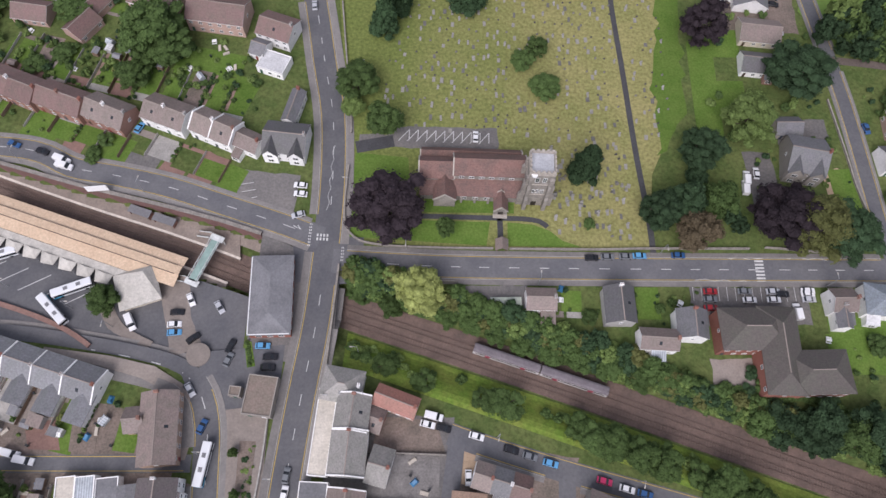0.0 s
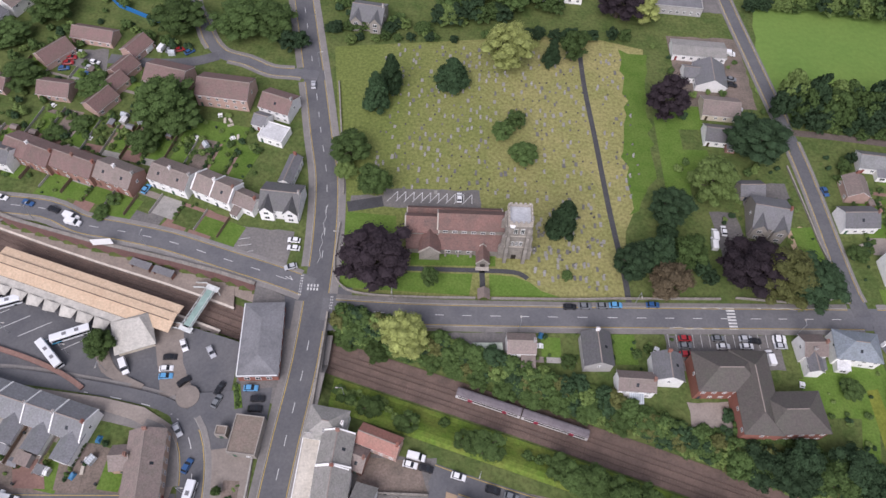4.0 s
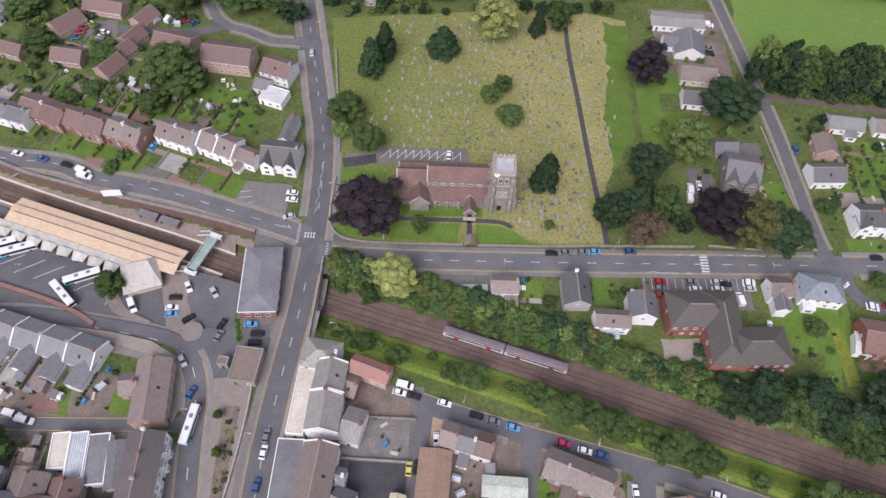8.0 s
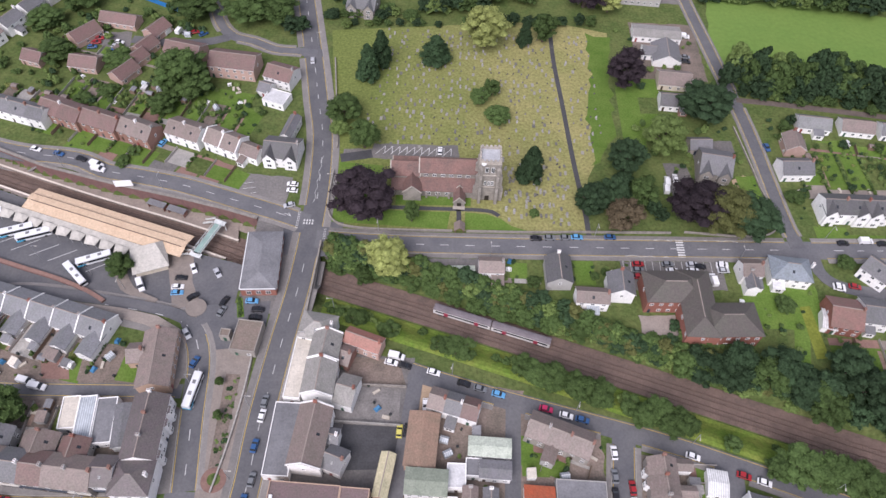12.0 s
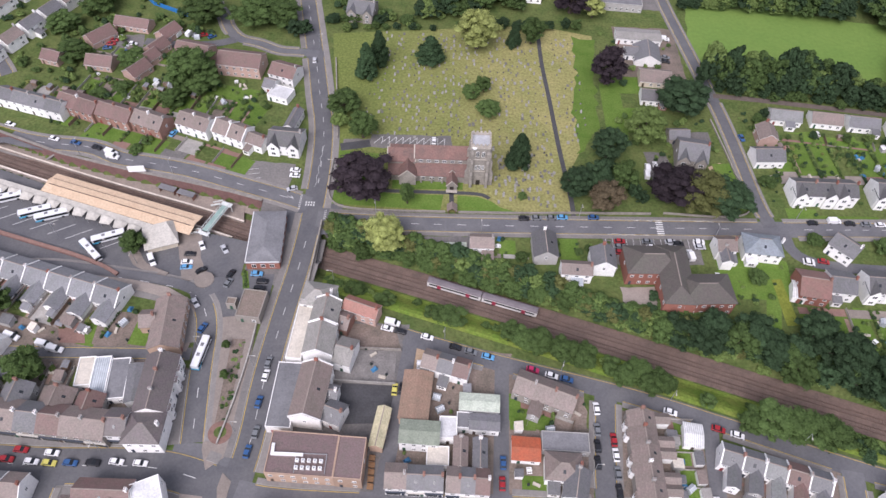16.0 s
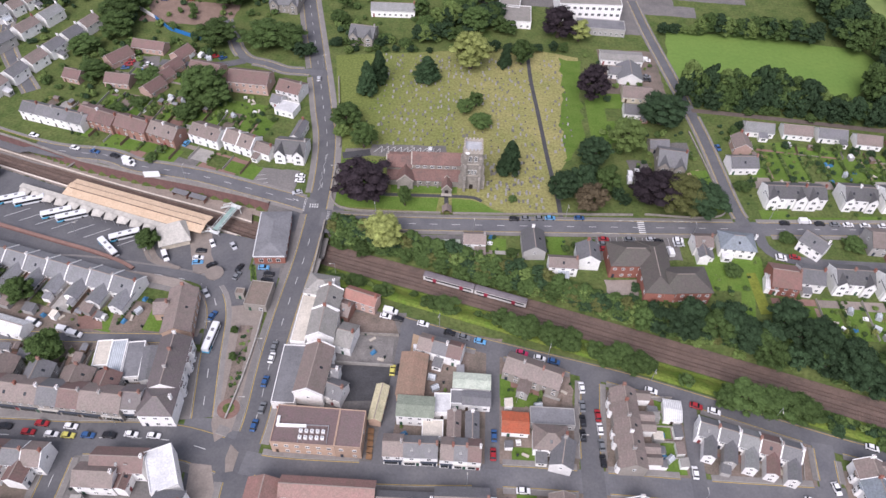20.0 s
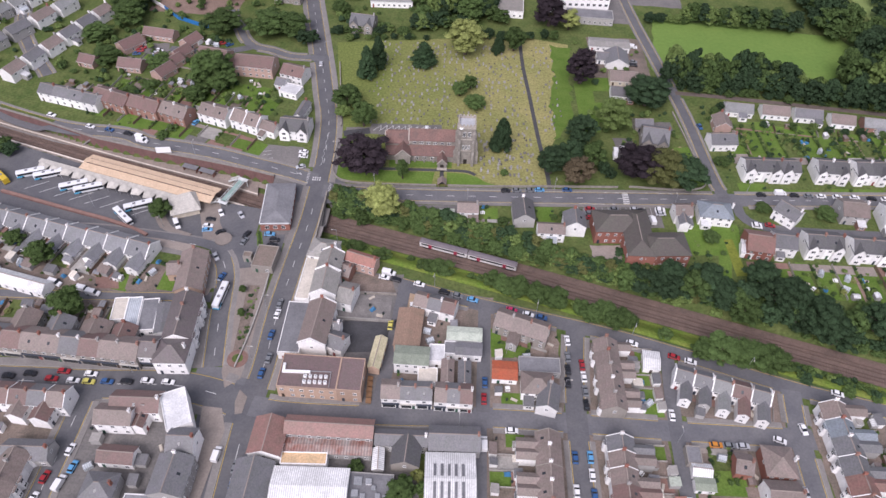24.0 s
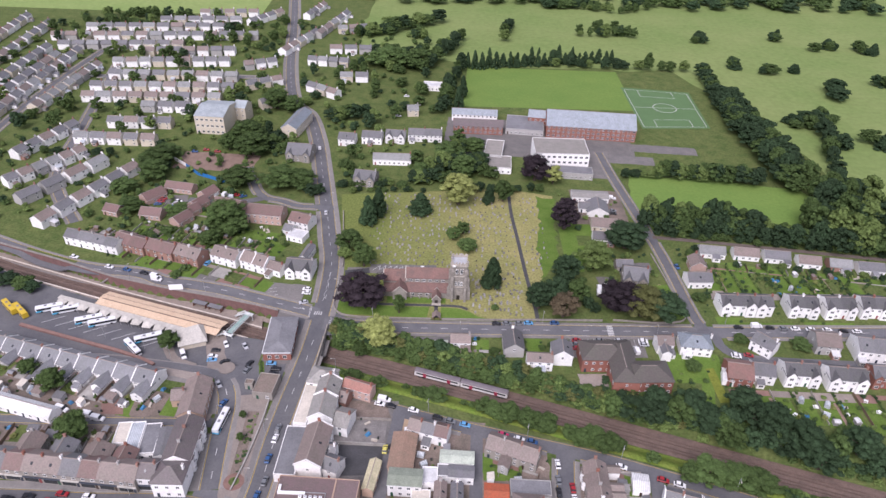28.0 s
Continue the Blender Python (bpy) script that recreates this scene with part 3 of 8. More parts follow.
        if bays:
            bx, y0 = (w * 0.2 if i % 2 else -w * 0.2), D / 2
            for nm, z0, z1, o, mm in (("bay_window", -0.3, eave - 0.45, 0.0, MATS["wall_white"]), ("bay_roof", eave - 0.45, eave - 0.2, 0.12, rm)):
                bm = bmesh.new()
                prism(bm, [(bx - 1.35 - o, bays * (y0 - 0.02)), (bx - 0.85 - o, bays * (y0 + 0.85 + o)), (bx + 0.85 + o, bays * (y0 + 0.85 + o)), (bx + 1.35 + o, bays * (y0 - 0.02))], z0, z1)
                bmesh.ops.recalc_face_normals(bm, faces=bm.faces)
                part(nm, bm, mm, top, "white-framed bay window" if nm == "bay_window" else "")
            for z in (0.8, 0.8 + eave / 2):
                window(top, bx, bays * (y0 + 0.85), z, math.pi if bays > 0 else 0, 1.4, 1.3)
        if rng.random() < ext:
            ew, el, ee = min(w * 0.6, rng.uniform(2.6, 4.2)), rng.uniform(2.4, 4.0), 2.4
            ex = rng.uniform(-w / 2 + ew / 2, w / 2 - ew / 2)
            bm = bmesh.new()
            box(bm, ex - ew / 2, -D / 2 - el, -0.3, ex + ew / 2, -D / 2 + 0.05, ee)
            part("extension", bm, MATS["wall_" + rng.choice(["white", "white", "brick", "grey"])], top)
            bm = bmesh.new()
            v = box(bm, ex - ew / 2 - 0.12, -D / 2 - el - 0.15, ee, ex + ew / 2 + 0.12, -D / 2, ee + 0.14)
            for q in v:
                q.co.z += 0.7 * (q.co.y + D / 2 + el) / el
            part("extension_roof", bm, MATS["roof_" + rng.choice(["slate", "felt", "glaze", "flatwhite", "brown"])], top)
            window(top, ex, -D / 2 - el, 0.8, 0, min(1.9, ew - 0.6), 1.3)
        if feat == "gables":
            gw = min(4.6, w * 0.37) if n == 1 else min(4.8, w * 0.55)
            for gxp in (-w / 2 + gw / 2 + 0.3, w / 2 - gw / 2 - 0.3) if n == 1 else ((-w / 2 + gw / 2 + 0.2) * (1 if i % 2 == 0 else -1),):
                gr = gw / 2 * 1.15
                depth = D / 2
                bm = wall_block(depth + 1.0, gw, eave, gr, 0)
                bmesh.ops.rotate(bm, verts=bm.verts, cent=(0, 0, 0), matrix=Matrix.Rotation(math.pi / 2, 3, "Z"))
                bmesh.ops.translate(bm, verts=bm.verts, vec=(gxp, -D / 2 + depth / 2 - 0.5, 0))
                part("bay", bm, wm, top)
                bm = gable_roof(depth + 1.2, gw, eave, gr, 0.3, 0.14, 0.1)
                bmesh.ops.rotate(bm, verts=bm.verts, cent=(0, 0, 0), matrix=Matrix.Rotation(math.pi / 2, 3, "Z"))
                bmesh.ops.translate(bm, verts=bm.verts, vec=(gxp, -D / 2 + depth / 2 - 0.6, 0))
                part("bay_roof", bm, rm, top)
                for z in (0.9, 0.95 + eave / 2):
                    window(top, gxp, -D / 2 - 1.0, z, 0, 1.7, 1.4)
        if feat in ("outshot", "outshot2") and (feat == "outshot" or i == n // 2):
            ow, ol, oe = w * 0.58, (6.2 if party else 5.0), eave * (0.92 if party else 0.8)
            ox = -w / 2 + ow / 2 + 0.1 if i % 2 and party != 1 else w / 2 - ow / 2 - 0.1
            orr = ow / 2 * 0.62
            bm = wall_block(ol, ow, oe, orr, 0)
            bmesh.ops.rotate(bm, verts=bm.verts, cent=(0, 0, 0), matrix=Matrix.Rotation(math.pi / 2, 3, "Z"))
            bmesh.ops.translate(bm, verts=bm.verts, vec=(ox, -D / 2 - ol / 2 + 0.1, 0))
            part("outshot", bm, MATS["wall_" + rng.choice(["white", "white", "grey"])], top)
            bm = gable_roof(ol + 2.6, ow, oe, orr, 0.25, 0.14, 0.0)
            bmesh.ops.rotate(bm, verts=bm.verts, cent=(0, 0, 0), matrix=Matrix.Rotation(math.pi / 2, 3, "Z"))
            bmesh.ops.translate(bm, verts=bm.verts, vec=(ox, -D / 2 - ol / 2 + 1.2, 0))
            part("outshot_roof", bm, rm, top)
            window(top, ox, -D / 2 - ol + 0.1, 0.95 + oe / 2, 0, 1.0, 1.1)
            window(top, ox, -D / 2 - ol + 0.1, 0.8, 0, 1.3, 1.2)
    return top


# ---- roads ----
MAIN = [(-135, 580), (-110.7, 460), (-86, 327), (-67, 252), (-50.5, 226), (-36.6, 184), (-26.7, 143), (-14.5, 90), (-9.3, 66), (-4.6, 45), (-2.6, 24), (-2.1, 4.8), (-2.7, -24), (-5, -50), (-6.6, -74), (-6.8, -94), (-8.2, -110), (-8.6, -130), (-8.6, -200)]
road(MAIN, 8.4, "grey asphalt main road with a broken white centre line", walks=(2.4, 2.2))
CHURCH_ROAD = [(0, -6.6), (30, -7.0), (60, -6.3), (100, -4.9), (140, -3.3), (190, -1.2), (260, 2.5), (420, 12)]
road(CHURCH_ROAD, 7.8, "grey asphalt road past the churchyard", walks=(1.5, 1.7))
road([(-4, 0.5), (-16, 4.6), (-34, 10), (-53, 15.6), (-71, 19), (-84, 21), (-97.5, 26.4), (-124, 29), (-156, 39), (-200, 57), (-300, 95)], 7.6, "grey asphalt road above the station wall", walks=(1.6, 1.2))
road([(-190, -32), (-124, -37), (-95, -33.5), (-68, -36), (-43, -40.5), (-34, -46), (-29.4, -56), (-27, -75), (-24, -96)], 7.4, "grey asphalt road curving from the bus station", walks=(1.6, 3.6))
road([(-140, -68.5), (-82, -68), (-32, -66.3)], 4.6, "narrow dark asphalt back lane", dash=False, walks=(0, 0))
road([(-220, -106), (-94, -104.4), (-66, -104.6), (-32, -104), (-9, -110)], 11.5, "wide grey asphalt shopping street", walks=(3.0, 2.6))
road([(-8, -110), (6, -111.6), (40, -111.8), (68, -111), (100, -111.8), (129, -113), (175, -114)], 7.4, "grey asphalt side street between terraces", dash=False, walks=(1.7, 1.7))
road([(36.8, -56), (45, -58.5), (68, -64.6), (110, -74.7), (135, -82.2), (176, -95.6), (206, -103.5), (320, -134)], 6.2, "narrow asphalt street beside the railway bank", dash=False, walks=(0, 1.5))
road([(68.9, -66), (67.8, -109)], 4.6, "narrow asphalt alley between yards", dash=False, yellow=False, walks=(0, 0))
road([(101.6, -75), (99.4, -95), (98.5, -111), (98.3, -180)], 7.0, "asphalt street lined with parked cars", dash=False, walks=(1.6, 1.6))
road([(133, -83.5), (130.6, -112), (128, -180)], 4.8, "narrow asphalt alley behind terraces", dash=False, yellow=False, walks=(0, 0))
road([(172.8, -96), (170.4, -113), (169, -140), (167, -190)], 6.6, "asphalt street beside a terrace", dash=False, walks=(1.6, 1.6))
road([(67, -112), (66.2, -180)], 4.2, "narrow asphalt alley", dash=False, yellow=False, walks=(0, 0))
road([(38.9, -57.5), (35.9, -87), (33.2, -109)], 4.6, "narrow asphalt alley", dash=False, yellow=False, walks=(0, 0))
road([(-62.5, -107), (-63, -130), (-65, -190)], 7.4, "asphalt street with parked cars", walks=(1.8, 1.8))
road([(173.6, -1.0), (173, 4), (171.6, 14), (168.8, 60), (163, 108), (158, 148), (155, 182)], 5.6, "narrow asphalt lane between hedges", dash=False, walks=(1.0, 0.8))
road([(-14, 95), (-24, 96), (-33, 96.6), (-43, 101.3), (-53, 104.4), (-60, 112), (-65, 122.5), (-70, 130), (-74, 142)], 5.2, "asphalt estate road", dash=False, walks=(1.2, 1.2))
road([(-55, 103.5), (-64.4, 99.4), (-79, 97.6), (-97, 99)], 5.0, "asphalt estate drive", dash=False, yellow=False, walks=(0, 0))
road([(-150, 70), (-185, 120), (-205, 200), (-235, 330)], 6.0, "asphalt residential street", dash=False, walks=(1.4, 1.4))
road([(-250, 100), (-262, 250), (-258, 400)], 6.0, "asphalt residential street", dash=False, walks=(1.4, 1.4))
road([(-236, 290), (-137, 300), (-92, 300)], 5.5, "asphalt residential street", dash=False, walks=(1.4, 1.4))
road([(178, -4), (180, -14), (196, -19), (250, -20)], 4.6, "asphalt back lane behind villas", dash=False, yellow=False, walks=(0, 0))
road([(168, 77), (200, 74), (300, 62)], 3.0, "earthy track below the trees", m=mat("track_earth", (0.13, 0.105, 0.09), 0.95, coarse=0.2), dash=False, yellow=False, walks=(0, 0))

lay_roads()

# ---- road markings ----
def marks(name, segs, w, m, label, z=0.17):
    """Painted strips, each from one point to another."""
    bm = bmesh.new()
    for a, b in segs:
        ribbon(bm, offset([a, b], w / 2), offset([a, b], -w / 2), z - 0.03, z)
    tagged(link(name, bm, m), label, "road marking", kind="structure")


marks("zebra_crossing", [((129.2, 0.2 - 1.12 * i), (131.9, 0.3 - 1.12 * i)) for i in range(8)], 0.58, paint_white, "white bars of a pedestrian crossing", 0.09)
marks("give_way_line", [((2.6, -10.6 + 1.0 * i), (2.6, -10.1 + 1.0 * i)) for i in range(9)] + [((3.1, -10.6 + 1.0 * i), (3.1, -10.1 + 1.0 * i)) for i in range(9)], 0.22, paint_white, "dashed white give-way line")
marks("give_way_line", [((-7.3, -2.2 + 1.0 * i), (-7.3, -1.7 + 1.0 * i)) for i in range(8)] + [((-7.8, -2.2 + 1.0 * i), (-7.8, -1.7 + 1.0 * i)) for i in range(8)], 0.22, paint_white, "dashed white give-way line")
marks("zigzag_line", [((134 + 3 * i, 0.4 + (i % 2) * 0.5), (137 + 3 * i, 0.4 + ((i + 1) % 2) * 0.5)) for i in range(6)] + [((110 + 3 * i, -0.4 + (i % 2) * 0.5), (113 + 3 * i, -0.4 + ((i + 1) % 2) * 0.5)) for i in range(6)] + [((110 + 3 * i, -8 + (i % 2) * 0.5), (113 + 3 * i, -8 + ((i + 1) % 2) * 0.5)) for i in range(6)], 0.12, paint_white, "white zigzag lines by the crossing", 0.09)
marks("zigzag_line", [((-3.4 + (i % 2) * 0.7, 10 + 2.6 * i), (-3.4 + ((i + 1) % 2) * 0.7, 12.6 + 2.6 * i)) for i in range(9)], 0.12, paint_white, "white wavy lines on the main road", 0.09)
marks("road_arrow", [((7, -9.2), (10, -9.0)), ((7, -9.2), (8, -8.6)), ((8, -8.6), (10, -9.0)), ((-10.5, 3.2), (-13, 4.4)), ((-10.5, 3.2), (-11.6, 4.6))], 0.16, paint_white, "white triangle painted on the road", 0.09)
marks("road_lettering", [((-5.2 + 1.0 * k, 2.0 - 1.3 * r), (-5.2 + 1.0 * k, 1.1 - 1.3 * r)) for r in range(2) for k in range(4)], 0.5, paint_white, "worn white road lettering", 0.09)
marks("parking_bays", [((-31.2 + 0.9 * i, 17.6 - 2.5 * i + 0 * i), (-27.0 + 0.9 * i, 18.6 - 2.5 * i)) for i in range(5)], 0.14, paint_white, "white parking bay lines", 0.05)
marks("parking_bays", [((17.5 + 2.9 * i, 36.2), (20.9 + 2.9 * i, 40.6)) for i in range(10)] + [((20.9 + 2.9 * i, 40.6), (20.9 + 2.9 * i, 36.6)) for i in range(10)], 0.22, paint_white, "worn white hatched bay lines", 0.05)
marks("parking_bays", [((109 + 2.6 * i, -14.6 + 0.1 * i), (109 + 2.6 * i, -10 + 0.1 * i)) for i in range(13)], 0.12, paint_white, "white parking bay lines", 0.05)
marks("bus_bays", [((-128 + 7.2 * i, -9.5 - 1.9 * i), (-119.5 + 7.2 * i, -4.3 - 1.9 * i)) for i in range(8)], 0.2, paint_white, "white painted bus bay lines", 0.075)

# ---- surfaces beside the roads ----
flat("traffic_island", [(-25.5, -52), (-13, -50), (-12.5, -75), (-13.5, -100), (-18, -104), (-20.5, -98), (-23, -75)], paving, 0.13, "worn brown gravelly island between two roads", "pavement")
flat("planting_bed", [(-20, -60), (-15.5, -60), (-15.5, -94), (-18.5, -94)], yard, 0.16, "weedy planting bed on the island", "flower bed")
flat("forecourt", [(-34, -45), (-26, -53), (-11, -51), (-11, -33), (-34, -36)], asphalt, 0.05, "grey asphalt station forecourt", "ground")
bm = bmesh.new()
for i in range(64):
    xs = [-170 + 2.3 * i, -170 + 2.3 * (i + 1)]
    strip = []
    for xx in xs:
        y1 = rail_y(xx) - 7.2
        y0 = -33.5 if xx < -60 else -33.5 - (xx + 60) * 0.16
        strip.append([bm.verts.new((xx, y0 + (y1 - y0) * k / 10, land1(xx, y0 + (y1 - y0) * k / 10) + 0.05)) for k in range(11)])
    for k in range(10):
        bm.faces.new((strip[0][k], strip[1][k], strip[1][k + 1], strip[0][k + 1]))
bmesh.ops.remove_doubles(bm, verts=bm.verts, dist=0.01)
tagged(link("bus_yard", bm, asphalt), "grey asphalt bus station yard", "ground", kind="structure")
for px0, py0, w, d, a, mm, zz, lb in (
    (54, -84, 34, 48, -3, yard, 0.034, "patchy brown back yards"), (82, -88, 26, 40, 0, yard, 0.036, "patchy brown back yards"),
    (116, -95, 27, 30, 0, yard, 0.034, "patchy brown back yards"), (150, -101, 36, 18, -10, yard, 0.036, "patchy garden ground"),
    (20, -80, 34, 58, -3, asphalt_old, 0.036, "stained asphalt service yards"), (-78, -80, 100, 22, -3, yard, 0.034, "patchy back yards"),
    (-95, -56, 120, 22, -10, yard, 0.038, "patchy back gardens"), (20, -135, 56, 42, 0, asphalt_old, 0.034, "stained asphalt between sheds"),
    (-45, -135, 40, 54, 0, asphalt_old, 0.036, "stained yards between buildings"), (-82, -135, 32, 54, 0, yard, 0.034, "patchy yards"),
    (82, -138, 28, 48, 0, yard, 0.036, "patchy back yards"), (114, -138, 26, 48, 0, yard, 0.034, "patchy back yards"),
    (150, -135, 34, 40, 0, yard, 0.036, "patchy back gardens"), (190, -125, 30, 40, 0, yard, 0.034, "patchy back gardens"),
    (-22.5, 14, 19, 17, -4, asphalt_old, 0.04, "asphalt car park with white bays"), (126, -15.5, 36, 12, 2.5, asphalt_old, 0.04, "asphalt car park beside the hall"),
    (136, 26, 9, 24, 4, asphalt_old, 0.04, "dark asphalt drive"), (152, 47, 18, 9, 6, asphalt_old, 0.045, "dark asphalt drive"),
    (48, -17, 22, 9, 2, asphalt_old, 0.04, "asphalt forecourt"), (118, -38, 12, 12, 3, paving, 0.04, "paved courtyard"),
    (33, 38, 34, 8, 1.5, asphalt_old, 0.04, "asphalt church car park with white bays"), (13, 36, 16, 5, 3, asphalt_old, 0.045, "asphalt church drive"),
    (-62, 27, 10, 13, -20, asphalt_old, 0.04, "asphalt drive"), (-52, 24, 8, 13, -20, paving_red, 0.04, "red paved forecourt"), (-43, 22, 8, 13, -20, paving_red, 0.045, "red paved forecourt"),
    (-85, 30, 7, 11, -19, paving_red, 0.04, "red paved forecourt"), (162, -26, 26, 18, 0, lawn, 0.034, "green garden ground"), (115, 200, 130, 60, -3, asphalt_old, 0.034, "asphalt school yards"),
    (140, 165, 40, 40, -3, asphalt_old, 0.038, "asphalt school car park"), (200, 190, 46, 12, -4, asphalt_old, 0.04, "asphalt courts"), (175, 172, 30, 12, -4, asphalt_old, 0.042, "asphalt courts"),
    (-104, 95.5, 14, 16, 8, asphalt_old, 0.044, "asphalt court with parked cars between bungalows"),
    (-95, 148, 50, 24, -3, earth, 0.04, "bare reddish building site"), (143, 108, 30, 40, 0, yard, 0.034, "patchy garden ground"),
):
    flat("yard", ragged(rect_pts(px0, py0, w, d, a), 0.45, 2.5, int(px0 * 7 + py0) & 1023), mm, zz, lb)
flat("lawn", [(167.3, -26), (170.9, -25.4), (172, -45), (167.6, -45.5)], mat("cut_meadow", (0.20, 0.23, 0.045), 0.95, fine=1.2, coarse=0.2, amount=0.25, bump=0.5, spec=0.05), 0.07, "pale yellow-green mown garden strip", "lawn")
lawn_z = 0.03
for px0, py0, w, d, a in ((87, -14, 5, 14, 2), (95, -16, 7, 10, 2), (72, -17, 6, 8, 0), (203, 42, 12, 26, 8), (220, 40, 12, 26, 8), (238, 38, 12, 24, 8), (188, 5, 12, 9, 0), (205, 4, 26, 5, 2), (235, 6, 24, 5, 2),
                          (195, -48, 7, 22, -8), (210, -48, 10, 16, -8), (226, -50, 12, 18, -8), (240, -50, 10, 18, -8), (164, -42, 5, 24, -14), (152, -28, 9, 10, 2), (-45, 52, 10, 14, -18), (-56, 56, 10, 14, -18), (-36, 50, 9, 16, -18),
                          (-92, 60, 12, 14, -18), (-110, 62, 14, 14, -18), (-34, 19, 7, 10, -20), (-72, 27, 9, 12, -19), (-97, 34, 12, 8, -19), (-47, 64, 22, 9, -10), (163, 20, 8, 26, 5), (128, 58, 14, 16, 2), (128, 82, 14, 12, 2), (121, 62, 9, 40, 0),
                          (71.5, -79.5, 6, 8, 0), (75, -84, 8, 7, 0), (124, -101, 6, 7, 0), (122, -94, 6, 5, 0), (-66, -58, 6, 14, -10), (-50, -58, 6, 12, -5), (142, -130, 12, 8, 0), (78, -104, 8, 5, 0), (78, -118, 6, 6, 0)):
    lawn_z += 0.0016
    flat("lawn", rect_pts(px0, py0, w, d, a), lawn, lawn_z, "mown green garden lawn", "lawn")

# churchyard, fields
flat("churchyard", [(2.6, 0.5), (30, -0.6), (70, 0.2), (97, 2), (100, 28), (110, 50), (117, 119), (90, 126), (-9.5, 112), (0.5, 45), (2.2, 25)], churchyard_grass, 0.02, "dry yellow-green churchyard grass", "grass")
flat("lawn", [(4, 1.5), (46.5, 0.4), (47.5, 8.4), (25, 8), (22.5, 15), (21, 30), (4, 31)], lawn, 0.05, "mown green church lawn", "lawn")
flat("lawn", [(53, 0.6), (76, 1.2), (70, 3.2), (66, 6.4), (61, 8.2), (53, 8.6)], lawn, 0.05, "mown green church lawn", "lawn")
flat("lawn", [(27, 10.8), (55, 11.8), (55, 17), (27, 17)], lawn, 0.05, "mown green church lawn", "lawn")
flat("lawn", ragged([(103, 34), (113, 52), (117, 115), (106, 118), (107, 90), (103, 65)], 1.3, 4), lawn, 0.045, "green grass strip beside the graves", "lawn")
flat("field", ragged([(160, 98), (168, 82), (242, 82), (264, 104), (278, 124), (274, 138), (217, 149), (169, 150)], 0.8, 6), field_grass, 0.03, "bright green playing field", "field")
flat("field", [(62, 255), (196, 258), (196, 345), (66, 345)], field_grass, 0.03, "bright green school field", "field")
flat("golf_course", ragged([(285, 80), (600, -20), (1600, 200), (1600, 1400), (-60, 1400), (-40, 400), (50, 352), (240, 352), (290, 250), (300, 160)], 6, 30), golf_grass, 0.02, "pale green golf course", "golf course")
flat("field", [(-700, 480), (-150, 480), (-170, 900), (-800, 900)], golf_grass, 0.025, "pale green hillside field", "field")
flat("sports_pitch", [(194, 225), (245, 229.5), (248, 301), (193.5, 308)], turf_pitch, 0.06, "green artificial sports pitch with white lines", "sports pitch")
bm = bmesh.new()
for a, b in (((196, 228), (243, 232)), ((243, 232), (245.5, 298)), ((245.5, 298), (195.5, 304)), ((195.5, 304), (196, 228)), ((196, 266), (244.5, 266)), ((206, 229), (206, 242)), ((206, 242), (233, 244)), ((233, 244), (233, 231)), ((206, 302), (206, 289)), ((206, 289), (233, 287)), ((233, 287), (233, 299))):
    ribbon(bm, offset([a, b], 0.16), offset([a, b], -0.16), 0.03, 0.075)
circle = [(220 + 9 * math.cos(i * math.pi / 12), 266 + 9 * math.sin(i * math.pi / 12)) for i in range(25)]
ribbon(bm, offset(circle, 0.25), offset(circle, -0.25), 0.03, 0.075)
tagged(link("pitch_lines", bm, paint_white), "white painted pitch lines", "marking", kind="structure")

# paths in the churchyard
for pts, w in (([(90.5, 128), (90.8, 99), (92.9, 69.5), (95.2, 36), (97.5, 12), (98, 0)], 1.9), ([(22, 9.4), (50, 9.9), (58, 10), (63, 9.4), (65.5, 7.6)], 1.7), ([(50.6, 10), (50.9, 1)], 1.8), ([(4, 33), (16, 36)], 4.4)):
    bm = bmesh.new()
    l = smoothed(pts)
    ribbon(bm, offset(l, w / 2), offset(l, -w / 2), -0.1, 0.062)
    tagged(link("path", bm, path_dark), "narrow dark asphalt footpath", "path", kind="structure")
wall_run([(2.2, 26), (2.4, 8), (6, 1.2), (14, -1.0), (30, -1.2), (48.5, -0.6)], 0.9, 0.4, stone_wall, "low grey stone churchyard wall", "churchyard_wall")
wall_run([(53.5, -0.5), (80, 0.5), (97, 1.6), (128, 3.0)], 0.9, 0.4, stone_wall, "low grey stone churchyard wall", "churchyard_wall")
wall_run([(133, 3.6), (166, 5.4), (166, 30), (163, 60)], 0.8, 0.35, stone_wall, "low grey stone garden wall")
wall_run([(-5.5, 92), (1.2, 46), (2.0, 38)], 0.9, 0.4, stone_wall, "low grey stone churchyard wall", "churchyard_wall")

# ---- buildings ----
house(-17.6, 32.2, 13.3, 11.2, -4.0, 5, roof='slatedark', wall='white', feat='gables')
house(-16.9, 45.1, 4.2, 12.1, -11.6, 4, roof='slate', wall='white', axis=1)
house(-56.2, 39.9, 14.9, 9.5, -19.2, 5, roof='brown', wall='white', n=2)
house(-40.1, 35.5, 14.7, 9.1, -21.9, 5, roof='brown', wall='white', n=2, party=1)
house(-29.4, 31.3, 8.0, 6.6, -22.8, 4, roof='brown', wall='white', ext=0.7)
house(-107.3, 48.0, 19.3, 9.6, -19.7, 5, roof='maroon', wall='brick', n=2)
house(-90.1, 43.2, 16.3, 9.2, -18.2, 5, roof='maroon', wall='brick', n=2)
house(-74.8, 39.3, 14.6, 9.2, -20.5, 5, roof='brown', wall='brick', n=2)
house(-46.4, 81.2, 19.7, 11.5, -6.0, 6, roof='maroon', wall='pink', kind='flats')
